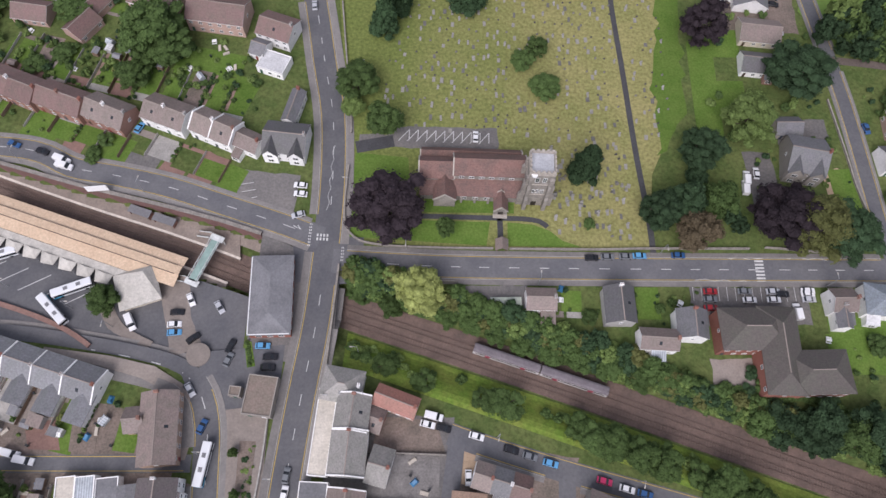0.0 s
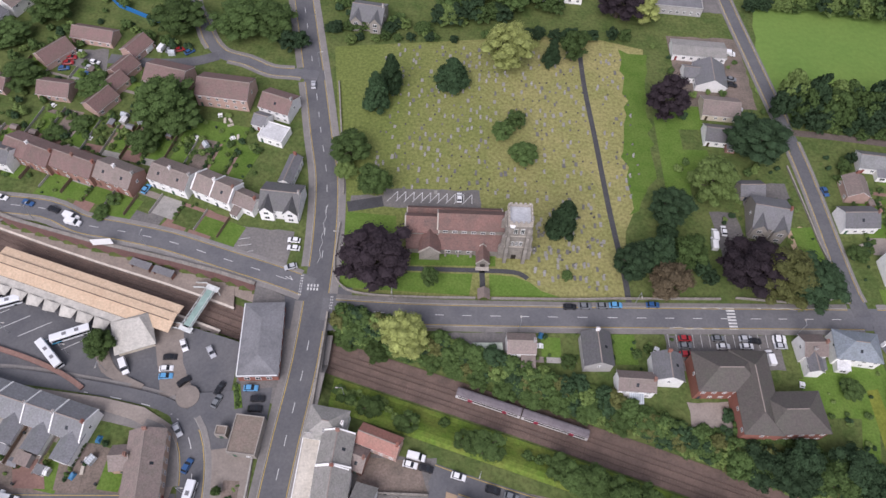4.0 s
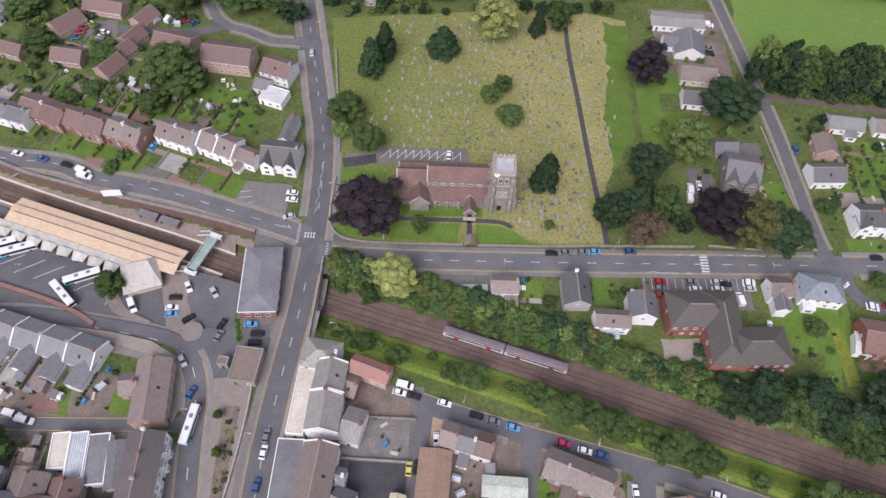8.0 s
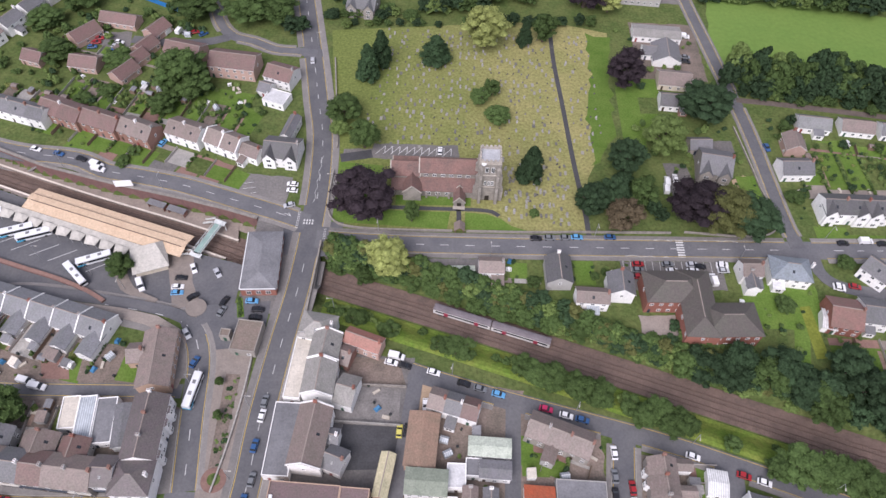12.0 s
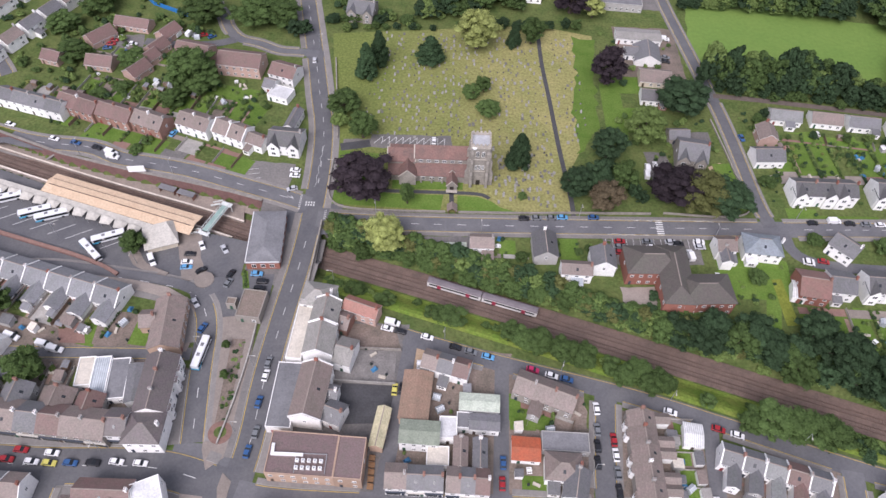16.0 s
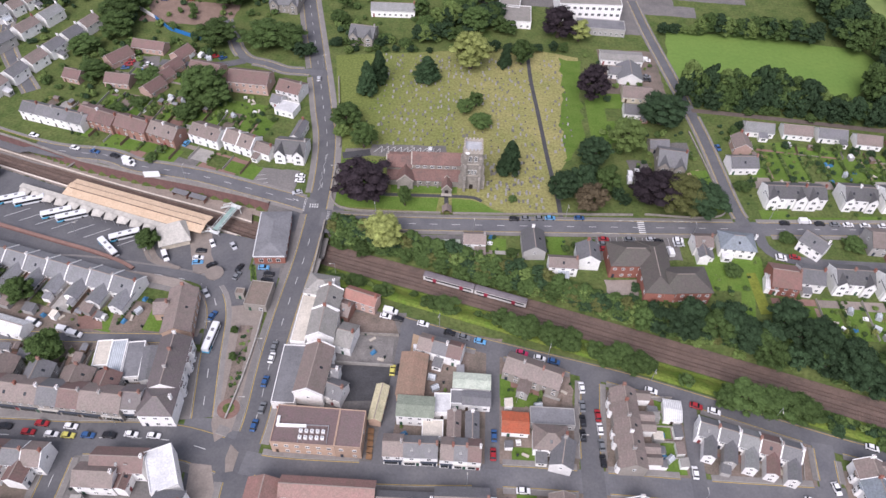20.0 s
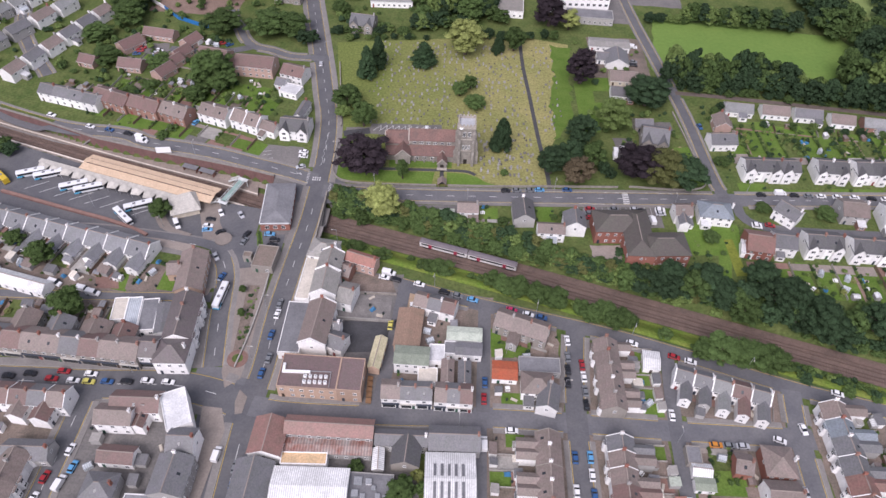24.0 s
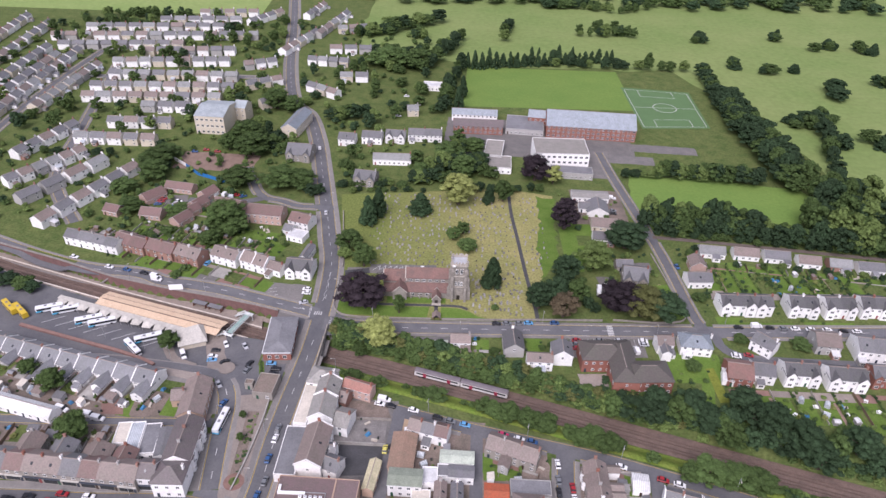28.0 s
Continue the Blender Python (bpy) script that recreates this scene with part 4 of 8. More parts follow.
house(-68.8, 86.4, 15.5, 11.5, -13.0, 6, roof='maroon', wall='pink', kind='flats')
house(-25.6, 75.8, 12.0, 10.0, -18.0, 5, roof='maroon', wall='white')
house(-31.0, 68.4, 5.2, 6.5, -18.0, 3, roof='slate', wall='white')
house(-25.6, 62.6, 9.6, 7.6, -18.0, 3, roof='flatwhite', wall='white')
house(-117.2, 98.6, 12.5, 9.0, 52, 3, roof='maroon', wall='pink', flip=1)
house(-104.7, 109.6, 17.0, 7.6, -9.0, 3, roof='maroon', wall='pink', ext=0.7)
house(-86.6, 103.8, 10.0, 8.0, 62, 3, roof='maroon', wall='pink', flip=1)
house(-88.4, 91.8, 9.6, 8.0, 60, 3, roof='maroon', wall='pink', flip=1)
house(-90.2, 83.4, 9.6, 7.6, 60, 3, roof='maroon', wall='pink', flip=1)
house(-92.2, 74.6, 10.4, 8.2, 60, 3, roof='maroon', wall='pink', flip=1)
house(-110.0, 79.4, 12.2, 8.4, -6, 3, roof='maroon', wall='pink')
house(-132.6, 81.6, 9.0, 7.6, -15, 3, roof='maroon', wall='pink')
house(-127.9, 48.6, 32.1, 8.0, -15.2, 5, roof='slate', wall='white', n=4)
house(-40.6, -58.0, 9.6, 19.0, 6.6, 5, roof='brown', wall='tan', axis=1)
house(-47.6, -56.0, 5.0, 6.5, 6.6, 4, roof='brown', wall='tan')
house(-99.1, -36.8, 83.9, 9.4, -15.2, 4.5, roof='paleslate', wall='white', n=9, feat='outshot', party=1)
house(-77.5, -91.9, 60.9, 9.0, -4.2, 6, roof='brownmix', wall='stone', n=9, feat='shop')
house(-91.6, -83.8, 8.9, 9.1, -0.3, 4.5, roof='brown', wall='grey', axis=1)
house(-78.9, -84.8, 8.5, 7.3, -0.4, 4.5, roof='slate', wall='grey', axis=1)
house(-66.2, -85.7, 9.9, 6.6, -1.3, 4.5, roof='brown', wall='grey', axis=1)
house(-56.1, -86.7, 7.9, 6.1, -0.7, 4.5, roof='maroon', wall='grey', axis=1)
house(-44.6, -93.2, 6.2, 8.4, 0.0, 6.6, roof='umber', wall='white', feat='shop')
house(-37.0, -80.4, 9.8, 19.6, 3.0, 7.0, roof='umber', wall='white', axis=1, n=3, bays=-1)
house(-36.4, -94.9, 10.6, 9.2, 1.5, 7.2, roof='umber', wall='white', hip=1)
house(-61.6, -75.8, 5.0, 10.0, 8.0, 3.4, roof='flatcream', wall='white')
house(-56.4, -77.0, 5.0, 13.0, 8.0, 3.6, roof='glaze', wall='white')
house(-50.8, -77.6, 5.8, 14.0, 8.0, 3.2, roof='felt', wall='white')
house(-45.2, -79.0, 4.4, 13.0, 10.0, 3.6, roof='slate', wall='white', axis=1, low=1)
house(-104.6, -64.0, 27.5, 5.9, -14.4, 3, roof='sheet', wall='white', n=4)
house(-79.2, -112.4, 30.0, 7.4, -2.0, 6, roof='maroonmix', wall='white', n=5, party=2)
house(-70.6, -116.4, 6.0, 9.0, -5.1, 5, roof='maroon', wall='white', axis=1)
house(-78.5, -116.0, 5.3, 8.0, -6.1, 5, roof='brown', wall='white', axis=1)
house(-70.1, -130.3, 13.7, 6.4, 0.9, 4.5, roof='slate', wall='grey')
house(-72.6, -143.6, 7.8, 25.0, -2.0, 5.4, roof='brown', wall='white', axis=1, n=5, feat='outshot', flip='1', bays=1)
house(-42.2, -113.5, 15.3, 7.4, 0.3, 6, roof='maroon', wall='white')
house(-47.4, -118.3, 11.4, 7.0, -0.4, 6, roof='brown', wall='white')
house(-39.6, -118.2, 3.3, 7.0, -4.3, 5, roof='maroon', wall='white', axis=1)
house(-28.9, -116.0, 13.6, 7.8, -65, 7, roof='flatwhite', wall='white')
house(-43.4, -130.2, 10.9, 5.6, -2.4, 3.5, roof='maroon', wall='white')
house(-44.4, -140.7, 9.2, 7.7, -1.9, 5, roof='slate', wall='grey', hip=1, ext=0.7)
house(-23.9, -126.3, 8.1, 7.6, -0.1, 7, roof='slate', wall='white')
house(-24.3, -137.3, 10.2, 12.2, -2.4, 6.5, roof='slate', wall='grey', axis=1)
house(-27.9, -145.8, 17.5, 6.9, -0.4, 4, roof='felt', wall='white')
house(-49.1, -149.4, 9.4, 7.1, -2.6, 5, roof='brown', wall='stone')
house(10.1, -62.7, 9.2, 11.8, -2.0, 7, roof='greytile', wall='white', axis=1, party=1)
house(10.5, -52.3, 8.6, 9.8, -4.4, 7, roof='greytile', wall='white', axis=1, party=1)
house(7.0, -45.0, 10.6, 8.8, -8.1, 6, roof='greytile', wall='white', hip=1)
house(2.7, -57.2, 5.1, 22.9, -3.1, 4, roof='flatcream', wall='white')
house(18.5, -65.6, 5.7, 9.5, -13.2, 5, roof='greytile', wall='white')
house(16.6, -53.5, 4.2, 6.7, -16.7, 4, roof='brown', wall='brick')
house(21.9, -48.6, 11.9, 5.5, -18.5, 5, roof='redtile', wall='pink')
house(10.0, -80.8, 9.3, 18.3, -4.5, 7, roof='brown', wall='white', axis=1, party=1)
house(1.5, -80.9, 7.5, 21.8, -0.8, 4, roof='felt', wall='white')
house(17.7, -86.5, 5.7, 6.8, -19.3, 5, roof='slate', wall='white')
house(15.6, -80.0, 4.5, 4.6, -6.6, 5, roof='slate', wall='white')
house(10.4, -100.3, 19.4, 12.6, -1.9, 6.4, roof='clubflat', wall='tan', kind='club')
house(24.2, -101.0, 8.0, 12.4, -1.9, 6.9, roof='clubflat', wall='tan', kind='club')
house(31.7, -90.1, 3.8, 12.5, -7.8, 4, roof='yellow', wall='tan', axis=1)
house(41.8, -79.5, 8.6, 16.1, -3.6, 4.5, roof='ochre', wall='tan', axis=1, low=1)
house(50.8, -68.5, 15.5, 6.6, -14.7, 5, roof='brownmix', wall='white', n=3, ext=0.7)
house(61.4, -80.6, 12.1, 5.3, -1.8, 3.5, roof='palegreen', wall='white', low=1)
house(43.6, -92.1, 11.6, 7.0, -1.8, 6, roof='green', wall='white', low=1)
house(52.0, -89.4, 5.4, 7.0, 0.3, 4, roof='flatwhite', wall='white')
house(49.2, -98.2, 6.6, 6.0, 0.3, 3.6, roof='flatcream', wall='white')
house(56.8, -86.6, 4.6, 5.2, -1.0, 3.4, roof='felt', wall='white')
house(62.9, -87.2, 8.9, 4.8, -1.8, 4, roof='slate', wall='white', low=1)
house(37.6, -105.3, 5.9, 6.9, 0.6, 6, roof='brown', wall='white', feat='shop')
house(45.9, -105.5, 10.4, 6.7, 0.3, 6, roof='slate', wall='white', n=2, feat='shop')
house(58.0, -105.8, 12.4, 7.1, -1.3, 6, roof='brownmix', wall='white', n=3, feat='shop')
house(55.8, -97.1, 3.8, 9.0, -0.6, 5, roof='brown', wall='white', axis=1)
house(61.5, -97.3, 3.8, 9.0, -0.6, 5, roof='slate', wall='white', axis=1)
house(1.4, -123.5, 10.0, 12.1, -2.9, 6, roof='warered', wall='white', axis=1, kind='warehouse')
house(19.8, -119.7, 27.2, 6.0, -1.2, 6.5, roof='warered', wall='grey', kind='warehouse')
house(19.5, -125.0, 27.3, 4.6, -0.3, 4, roof='rust', wall='grey', low=1, kind='warehouse')
house(13.1, -129.3, 14.0, 3.9, 1.0, 4, roof='flatorange', wall='white', kind='warehouse')
house(16.3, -138.8, 22.3, 12.3, 0.2, 5, roof='sheet', wall='white', low=1, kind='warehouse')
house(-1.1, -138.6, 11.3, 15.2, -1.9, 5, roof='slate', wall='grey', axis=1, kind='warehouse')
house(33.5, -137.7, 14.3, 10.0, -1.8, 3, roof='felt', wall='grey')
house(42.2, -121.7, 16.1, 5.1, -0.2, 5, roof='slate', wall='grey')
house(58.6, -121.2, 15.7, 8.0, 0.4, 5, roof='slate', wall='grey')
house(44.0, -126.3, 8.4, 8.6, -3.9, 5, roof='slatedark', wall='stone', axis=1, kind='chapel')
RLIGHTS = house(57.6, -135.1, 14.9, 17.6, 1.1, 5, roof='sheet', wall='white', low=1, kind='warehouse')
house(35.5, -128.2, 3.1, 6.8, 2.5, 3.5, roof='sheet', wall='grey', axis=1)
house(8.8, -151.2, 11.2, 10.6, 0.0, 4.4, roof='sheet', wall='white', low=1, kind='warehouse')
house(33.6, -151.4, 14.0, 12.4, 0.0, 4.4, roof='greytile', wall='grey', axis=1, low=1, kind='warehouse')
SOUTH = house(53.4, -151.0, 24.0, 13.0, 0.0, 4.2, roof='sheet', wall='white', low=1, kind='warehouse')
house(-3.0, -151.8, 9.8, 10.4, -1.9, 5, roof='slate', wall='grey', axis=1, kind='warehouse')
house(81.9, -76.5, 19.4, 8.1, -19.7, 5, roof='brown', wall='stone', n=3, feat='outshot2')
house(75.2, -94.6, 8.3, 6.9, -2.0, 3, roof='orange', wall='white', low=1)
house(87.1, -91.9, 14.2, 6.1, -1.0, 3, roof='felt', wall='grey', low=1)
house(85.6, -100.2, 10.2, 7.8, -2.2, 5, roof='brown', wall='white', hip=1, ext=0.7)
house(89.0, -105.1, 6.7, 9.0, -11.9, 5, roof='slate', wall='white', axis=1)
house(110.2, -95.5, 8.0, 27.4, -0.2, 5, roof='brown', wall='stone', axis=1, n=5, feat='outshot', bays=1)
house(126.0, -88.0, 5.4, 7.1, -7.1, 3, roof='sheet', wall='white', low=1)
house(147.3, -98.0, 30.9, 6.6, -15.5, 5, roof='slatemix', wall='white', n=5, feat='outshot', party=1)
house(181.6, -125.4, 44.0, 8.4, -91.0, 5, roof='eastmix', wall='white', n=7, feat='outshot', flip='1', bays=1, party=2)
house(158.4, -124.5, 8.9, 9.6, -3.5, 5, roof='brown', wall='redbrick', hip=1)
house(156.7, -135.2, 10.0, 8.9, -1.6, 5, roof='brown', wall='white', ext=0.7)
house(133.4, -122.2, 4.6, 5.9, -2.3, 2.5, roof='felt', wall='stone', kind='garage')
house(134.8, -127.1, 5.7, 4.0, -5.0, 2.5, roof='sheet', wall='white', kind='garage')
house(134.8, -131.7, 6.0, 3.7, -2.8, 2.5, roof='green', wall='white', low=1, kind='garage')
house(147.6, -125.2, 5.1, 6.5, -8.0, 4, roof='brown', wall='redbrick')
house(87.3, -135.0, 7.4, 34.0, -1.0, 5.4, roof='brown', wall='stone', axis=1, n=6, feat='outshot', flip='1', party=2)
house(109.8, -134.6, 8.0, 32.0, -1.2, 5.4, roof='brownmix', wall='white', axis=1, n=6, feat='outshot', bays=1, party=2)
house(142.0, 86.0, 14.0, 10.0, -4.0, 3, roof='brown', wall='cream', ext=0.7)
house(139.6, 72.1, 11.8, 8.4, -4.0, 3, roof='slatedark', wall='white', ext=0.7)
house(148.5, 34.2, 11.9, 13.2, -8.8, 6, roof='slate', wall='stone', feat='gables')
house(145.8, 46.9, 8.6, 6.6, 3.1, 3, roof='slate', wall='stone', kind='garage')
house(52.3, -18.9, 8.6, 4.0, 3.1, 2.5, roof='palegreen', wall='white', low=1)
house(62.2, -17.5, 8.5, 6.3, 1.3, 4.5, roof='brown', wall='white', ext=0.7)
house(85.1, -18.3, 8.5, 10.7, 2.4, 5, roof='slatedark', wall='grey', axis=1)
house(95.7, -28.2, 10.8, 5.9, -1.1, 5, roof='brown', wall='white', ext=0.7)
house(105.6, -23.4, 8.6, 8.4, -0.9, 5.5, roof='slate', wall='white', axis=1)
house(122.6, -24.6, 19.0, 11.8, 2.3, 7, roof='hallslate', wall='redbrick', hip=1, kind='hall')
house(129.6, -30.5, 10.7, 24.9, -0.3, 7, roof='hallslate', wall='redbrick', axis=1, hip=1, kind='hall')
house(139.0, -36.4, 18.4, 11.9, 3.7, 7, roof='hallslate', wall='redbrick', hip=1, kind='hall')
house(151.6, -14.1, 7.0, 6.8, 3.2, 5, roof='brown', wall='white', ext=0.7)
house(151.1, -18.9, 4.1, 7.0, -0.5, 4.5, roof='slate', wall='white', axis=1)
house(165.3, -13.7, 13.3, 9.2, -4.9, 5, roof='blueslate', wall='white', hip=1, ext=0.7)
house(196.6, -12.4, 9.6, 8.4, -46, 5, roof='slate', wall='white')
house(196.7, 15.8, 24.7, 9.6, 0.6, 6, roof='slatedark', wall='white', n=3, feat='gables')
house(223.8, 16.6, 13.6, 10.4, -2.5, 6, roof='slatedark', wall='white', n=2, feat='gables')
house(240.8, 16.8, 14.4, 10.4, 1.7, 6, roof='slatedark', wall='white', n=2, feat='gables')
house(257.6, 17.9, 12.9, 10.4, -2.0, 6, roof='slatedark', wall='white', n=2, feat='gables')
house(180.7, 35.8, 12.1, 8.7, 3.6, 4, roof='slate', wall='white', ext=0.7)
house(183.8, 49.2, 7.7, 9.0, -1.7, 4, roof='brown', wall='pink', axis=1)
house(178.7, -30.7, 10.1, 11.6, -7.9, 5, roof='redbrown', wall='redbrick', ext=0.7)
house(189.2, -29.4, 8.6, 9.7, -5.6, 5, roof='slate', wall='white', ext=0.7)
house(204.3, -29.6, 14.4, 9.7, -2.0, 6, roof='slatedark', wall='white', n=2, feat='gables')
house(222.4, -31.6, 15.8, 9.2, -2.7, 6, roof='slatedark', wall='white', n=2, feat='gables')
house(239.6, -29.6, 11.8, 8.4, -3.2, 6, roof='slate', wall='redbrick', n=2, feat='gables')
house(224.5, -8.9, 10.5, 10.8, -4.6, 5, roof='brown', wall='grey', ext=0.7)
house(242.2, -12.6, 13.5, 11.6, -5.8, 6, roof='slate', wall='white', n=2, ext=0.7)
house(174.3, -32.2, 4.5, 7.2, -13.8, 3, roof='sheet', wall='white', low=1)
house(195.5, 62.3, 13.1, 8.0, -5.4, 3, roof='grey', wall='white', ext=0.7)
house(213.1, 61.4, 13.0, 8.0, -5.4, 3, roof='brown', wall='white', ext=0.7)
house(228.8, 59.8, 12.9, 8.0, -5.4, 3, roof='slate', wall='white', ext=0.7)
house(244.3, 56.2, 11.2, 8.0, -6.6, 3, roof='brown', wall='white', ext=0.7)
house(259.5, 54.2, 11.1, 8.0, -6.6, 3, roof='grey', wall='brick', ext=0.7)
house(274.4, 52.2, 12.8, 8.0, -5.1, 3, roof='slate', wall='white', ext=0.7)
house(139.0, 117.8, 21.7, 9.0, -3.0, 3, roof='greytile', wall='white', low=1, ext=0.7)
house(141.0, 103.0, 12.0, 13.0, -3.2, 3, roof='slate', wall='white', axis=1)
house(133.6, 104.6, 6.0, 7.0, -3.2, 2.8, roof='slate', wall='white')
house(152.8, 214.5, 62.1, 25.0, -3.7, 9, roof='greyblue', wall='redbrick', feat='school', kind='school')
house(73.2, 210.1, 34.6, 11.0, -1.3, 6, roof='purple', wall='redbrick', feat='school', kind='school')
house(107.1, 218.0, 26.7, 24.7, -5.3, 4, roof='felt', wall='grey', kind='school')
house(70.9, 231.2, 33.1, 9.0, -1.9, 5, roof='greyblue', wall='white', kind='school')
house(117.4, 227.6, 14.3, 12.0, -7.1, 7, roof='greyblue', wall='redbrick', kind='school')
house(125.9, 166.3, 34.7, 23.6, 0.8, 11, roof='gravel', wall='white', feat='school', kind='school')
house(131.6, 147.0, 26.5, 10.0, -3.7, 4, roof='felt', wall='grey', kind='school')
house(83.3, 174.4, 11.9, 25.5, -7.3, 4, roof='gravel', wall='white', kind='school')
house(85.2, 154.6, 17.2, 17.3, -3.1, 4, roof='gravel', wall='white', kind='school')
house(-110.7, 202.6, 20.4, 28.0, -2.9, 13, roof='metal', wall='cream', feat='school', low=1, kind='flats')
house(-95.9, 216.2, 8.5, 12.0, -8.6, 11, roof='metal', wall='cream', kind='flats')
house(-54.5, 202.7, 11.0, 31.1, -9.6, 7, roof='blueslate', wall='cream', axis=1, kind='chapel')
house(-43.2, 159.8, 15.9, 16.0, -4.0, 5, roof='slate', wall='stone', feat='gables')
house(-15.9, 182.5, 11.2, 10.0, -4.2, 5, roof='slate', wall='white', ext=0.7)
house(0.6, 186.7, 13.5, 10.0, -2.7, 5, roof='slate', wall='white', ext=0.7)
house(16.3, 189.8, 13.2, 10.0, -2.9, 5, roof='slate', wall='white', feat='gables', ext=0.7)
house(36.3, 193.4, 23.3, 10.0, 0.5, 5, roof='slate', wall='white', n=2, ext=0.7)
house(16.8, 155.9, 24.3, 8.0, 0.9, 4, roof='grey', wall='white')
house(3.3, 128.1, 13.1, 12.0, -8.2, 5, roof='slate', wall='stone', feat='gables')
house(41.4, 289.0, 22.8, 10.0, -3.7, 4, roof='flatwhite', wall='white')
house(-15.4, -48.2, 8.1, 10.9, -4.8, 3.5, roof='flatbrown', wall='stone')
house(-22.5, -47.2, 3.2, 2.7, -3.6, 3, roof='flatbrown', wall='stone')


# roof plant and roof windows of the larger sheds
air_box = None
for k in range(10):
    at = pose(9.4 + 1.7 * (k % 5), -104.6 + 2.1 * (k // 5), 7.05, 0, 0, -2)
    if air_box:
        copy_thing(air_box, at)
        continue
    air_box = thing("roof_unit", 0, 0, 0, 0, "small white ventilation unit on a roof", "roof unit", "ventilation units")
    bm = bmesh.new()
    box(bm, -0.5, -0.45, -0.5, 0.5, 0.45, 0.55)
    part("casing", bm, frame_white, air_box)
    bm = bmesh.new()
    tube(bm, 0, 0, 0.55, 0.62, 0.3, 0.3, 8)
    part("fan_cover", bm, lamp_grey, air_box)
    air_box.matrix_basis = at
for k in range(5):
    for sd, y0, y1 in ((-1, -8.0, -0.9), (1, 0.9, 5.0)):
        bm = bmesh.new()
        xx = -4.6 + 2.1 * k
        v = box(bm, xx - 0.42, y0, 5.2, xx + 0.42, y1, 5.32)
        for q in v:
            q.co.z += 0.22 * (8.8 - abs(q.co.y)) + 0.02
        part("roof_light", bm, mat("roof_light_grey", (0.16, 0.16, 0.17), 0.4), RLIGHTS, "long dark roof light")

duct = thing("roof_duct", 0, 0, 0, 0, "pale metal ventilation duct bent across the club roof", "duct")
for x0, y0, x1, y1, zz in ((1.4, -99.0, 2.3, -97.6, 0.5), (1.6, -101.2, 2.4, -99.0, 0.9), (2.4, -101.2, 10.8, -100.4, 0.8), (8.8, -106.0, 8.95, -100.4, 0.35), (8.8, -100.4, 17.6, -100.25, 0.35), (17.45, -106.0, 17.6, -100.4, 0.35)):
    bm = bmesh.new()
    box(bm, x0, y0, 6.52, x1, y1, 6.52 + zz)
    part("duct_section", bm, frame_white if zz > 0.4 else lamp_grey, duct)
for k in range(5):
    bench = thing("pallet_bench", 29.9 + 0.05 * k, -98.4 - 2.1 * k, 0.04, -4, "brown timber pallet bench beside the club", "bench", "pallet benches")
    bm = bmesh.new()
    box(bm, -0.9, -0.75, 0.0, 0.9, 0.75, 0.45)
    part("seat", bm, mat("raw_timber", (0.26, 0.15, 0.08), 0.9), bench)
    bm = bmesh.new()
    box(bm, -0.9, 0.6, 0.45, 0.9, 0.75, 1.0)
    part("backrest", bm, mat("raw_timber", (0.26, 0.15, 0.08), 0.9), bench)

for k in range(7):
    bm = bmesh.new()
    xx = -7.4 + 2.45 * k
    v = box(bm, xx - 0.45, 1.2, 4.4, xx + 0.45, 5.2, 4.52)
    for q in v:
        q.co.z += 0.22 * (6.5 - q.co.y) + 0.02
    part("roof_light", bm, MATS["roof_light_grey"], SOUTH, "long dark roof light")
for k, (x, y, sz) in enumerate(((30.2, -135.4, 1.1), (33.4, -135.6, 0.8), (29.6, -139.2, 0.9), (32.0, -140.0, 0.6), (36.4, -139.8, 0.6), (38.6, -140.4, 0.7), (35.0, -137.4, 0.5))):
    unit = thing("roof_box", x, y, 3.12, 0, "small square vent box on a flat felt roof", "roof unit", "vent boxes")
    bm = bmesh.new()
    box(bm, -sz, -sz, 0, sz, sz, 0.7)
    part("casing", bm, frame_white if k in (3, 4, 1) else MATS["roof_metal"], unit)
    bm = bmesh.new()
    box(bm, -sz - 0.1, -sz - 0.1, 0.7, sz + 0.1, sz + 0.1, 0.8)
    part("lid", bm, lamp_grey, unit)

# far streets of the town
FAR = [((-208, 105), (-181, 151), 6), ((-167, 62), (-140, 132), 6), ((-197, 170), (-141, 170), 5), ((-270, 188), (-276, 344), 12), ((-248, 212), (-243, 309), 9), ((-228, 261), (-116, 268), 10),
       ((-234, 316), (-137, 328), 9), ((-319, 380), (-131, 402), 15), ((-174, 225), (-137, 227), 3), ((-73, 338), (-36, 335), 4), ((-61, 278), (-34, 261), 3), ((-78, 408), (-60, 490), 5), ((-110, 273), (-84, 289), 3),
       ((-124, 318), (-98, 331), 3), ((-152, 441), (-128, 485), 4), ((-240, 440), (-160, 450), 6), ((-330, 300), (-340, 420), 8), ((-225, 105), (-252, 165), 5), ((-60, 370), (-20, 372), 3),
       ((-190, 85), (-162, 140), 4), ((-222, 140), (-205, 190), 5), ((-186, 196), (-140, 198), 4), ((-300, 190), (-306, 350), 11), ((-225, 240), (-120, 246), 9), ((-225, 288), (-120, 292), 9), ((-220, 345), (-140, 356), 7), ((-300, 355), (-190, 368), 9),
       ((-300, 410), (-170, 425), 10), ((-210, 470), (-150, 478), 5), ((-360, 330), (-372, 440), 8), ((-90, 235), (-78, 245), 1), ((-100, 355), (-80, 420), 5), ((-40, 300), (-15, 302), 2), ((-62, 430), (-30, 440), 3), ((-100, 470), (-90, 520), 4), ((20, 235), (30, 236), 1), ((-285, 240), (-288, 330), 6)]
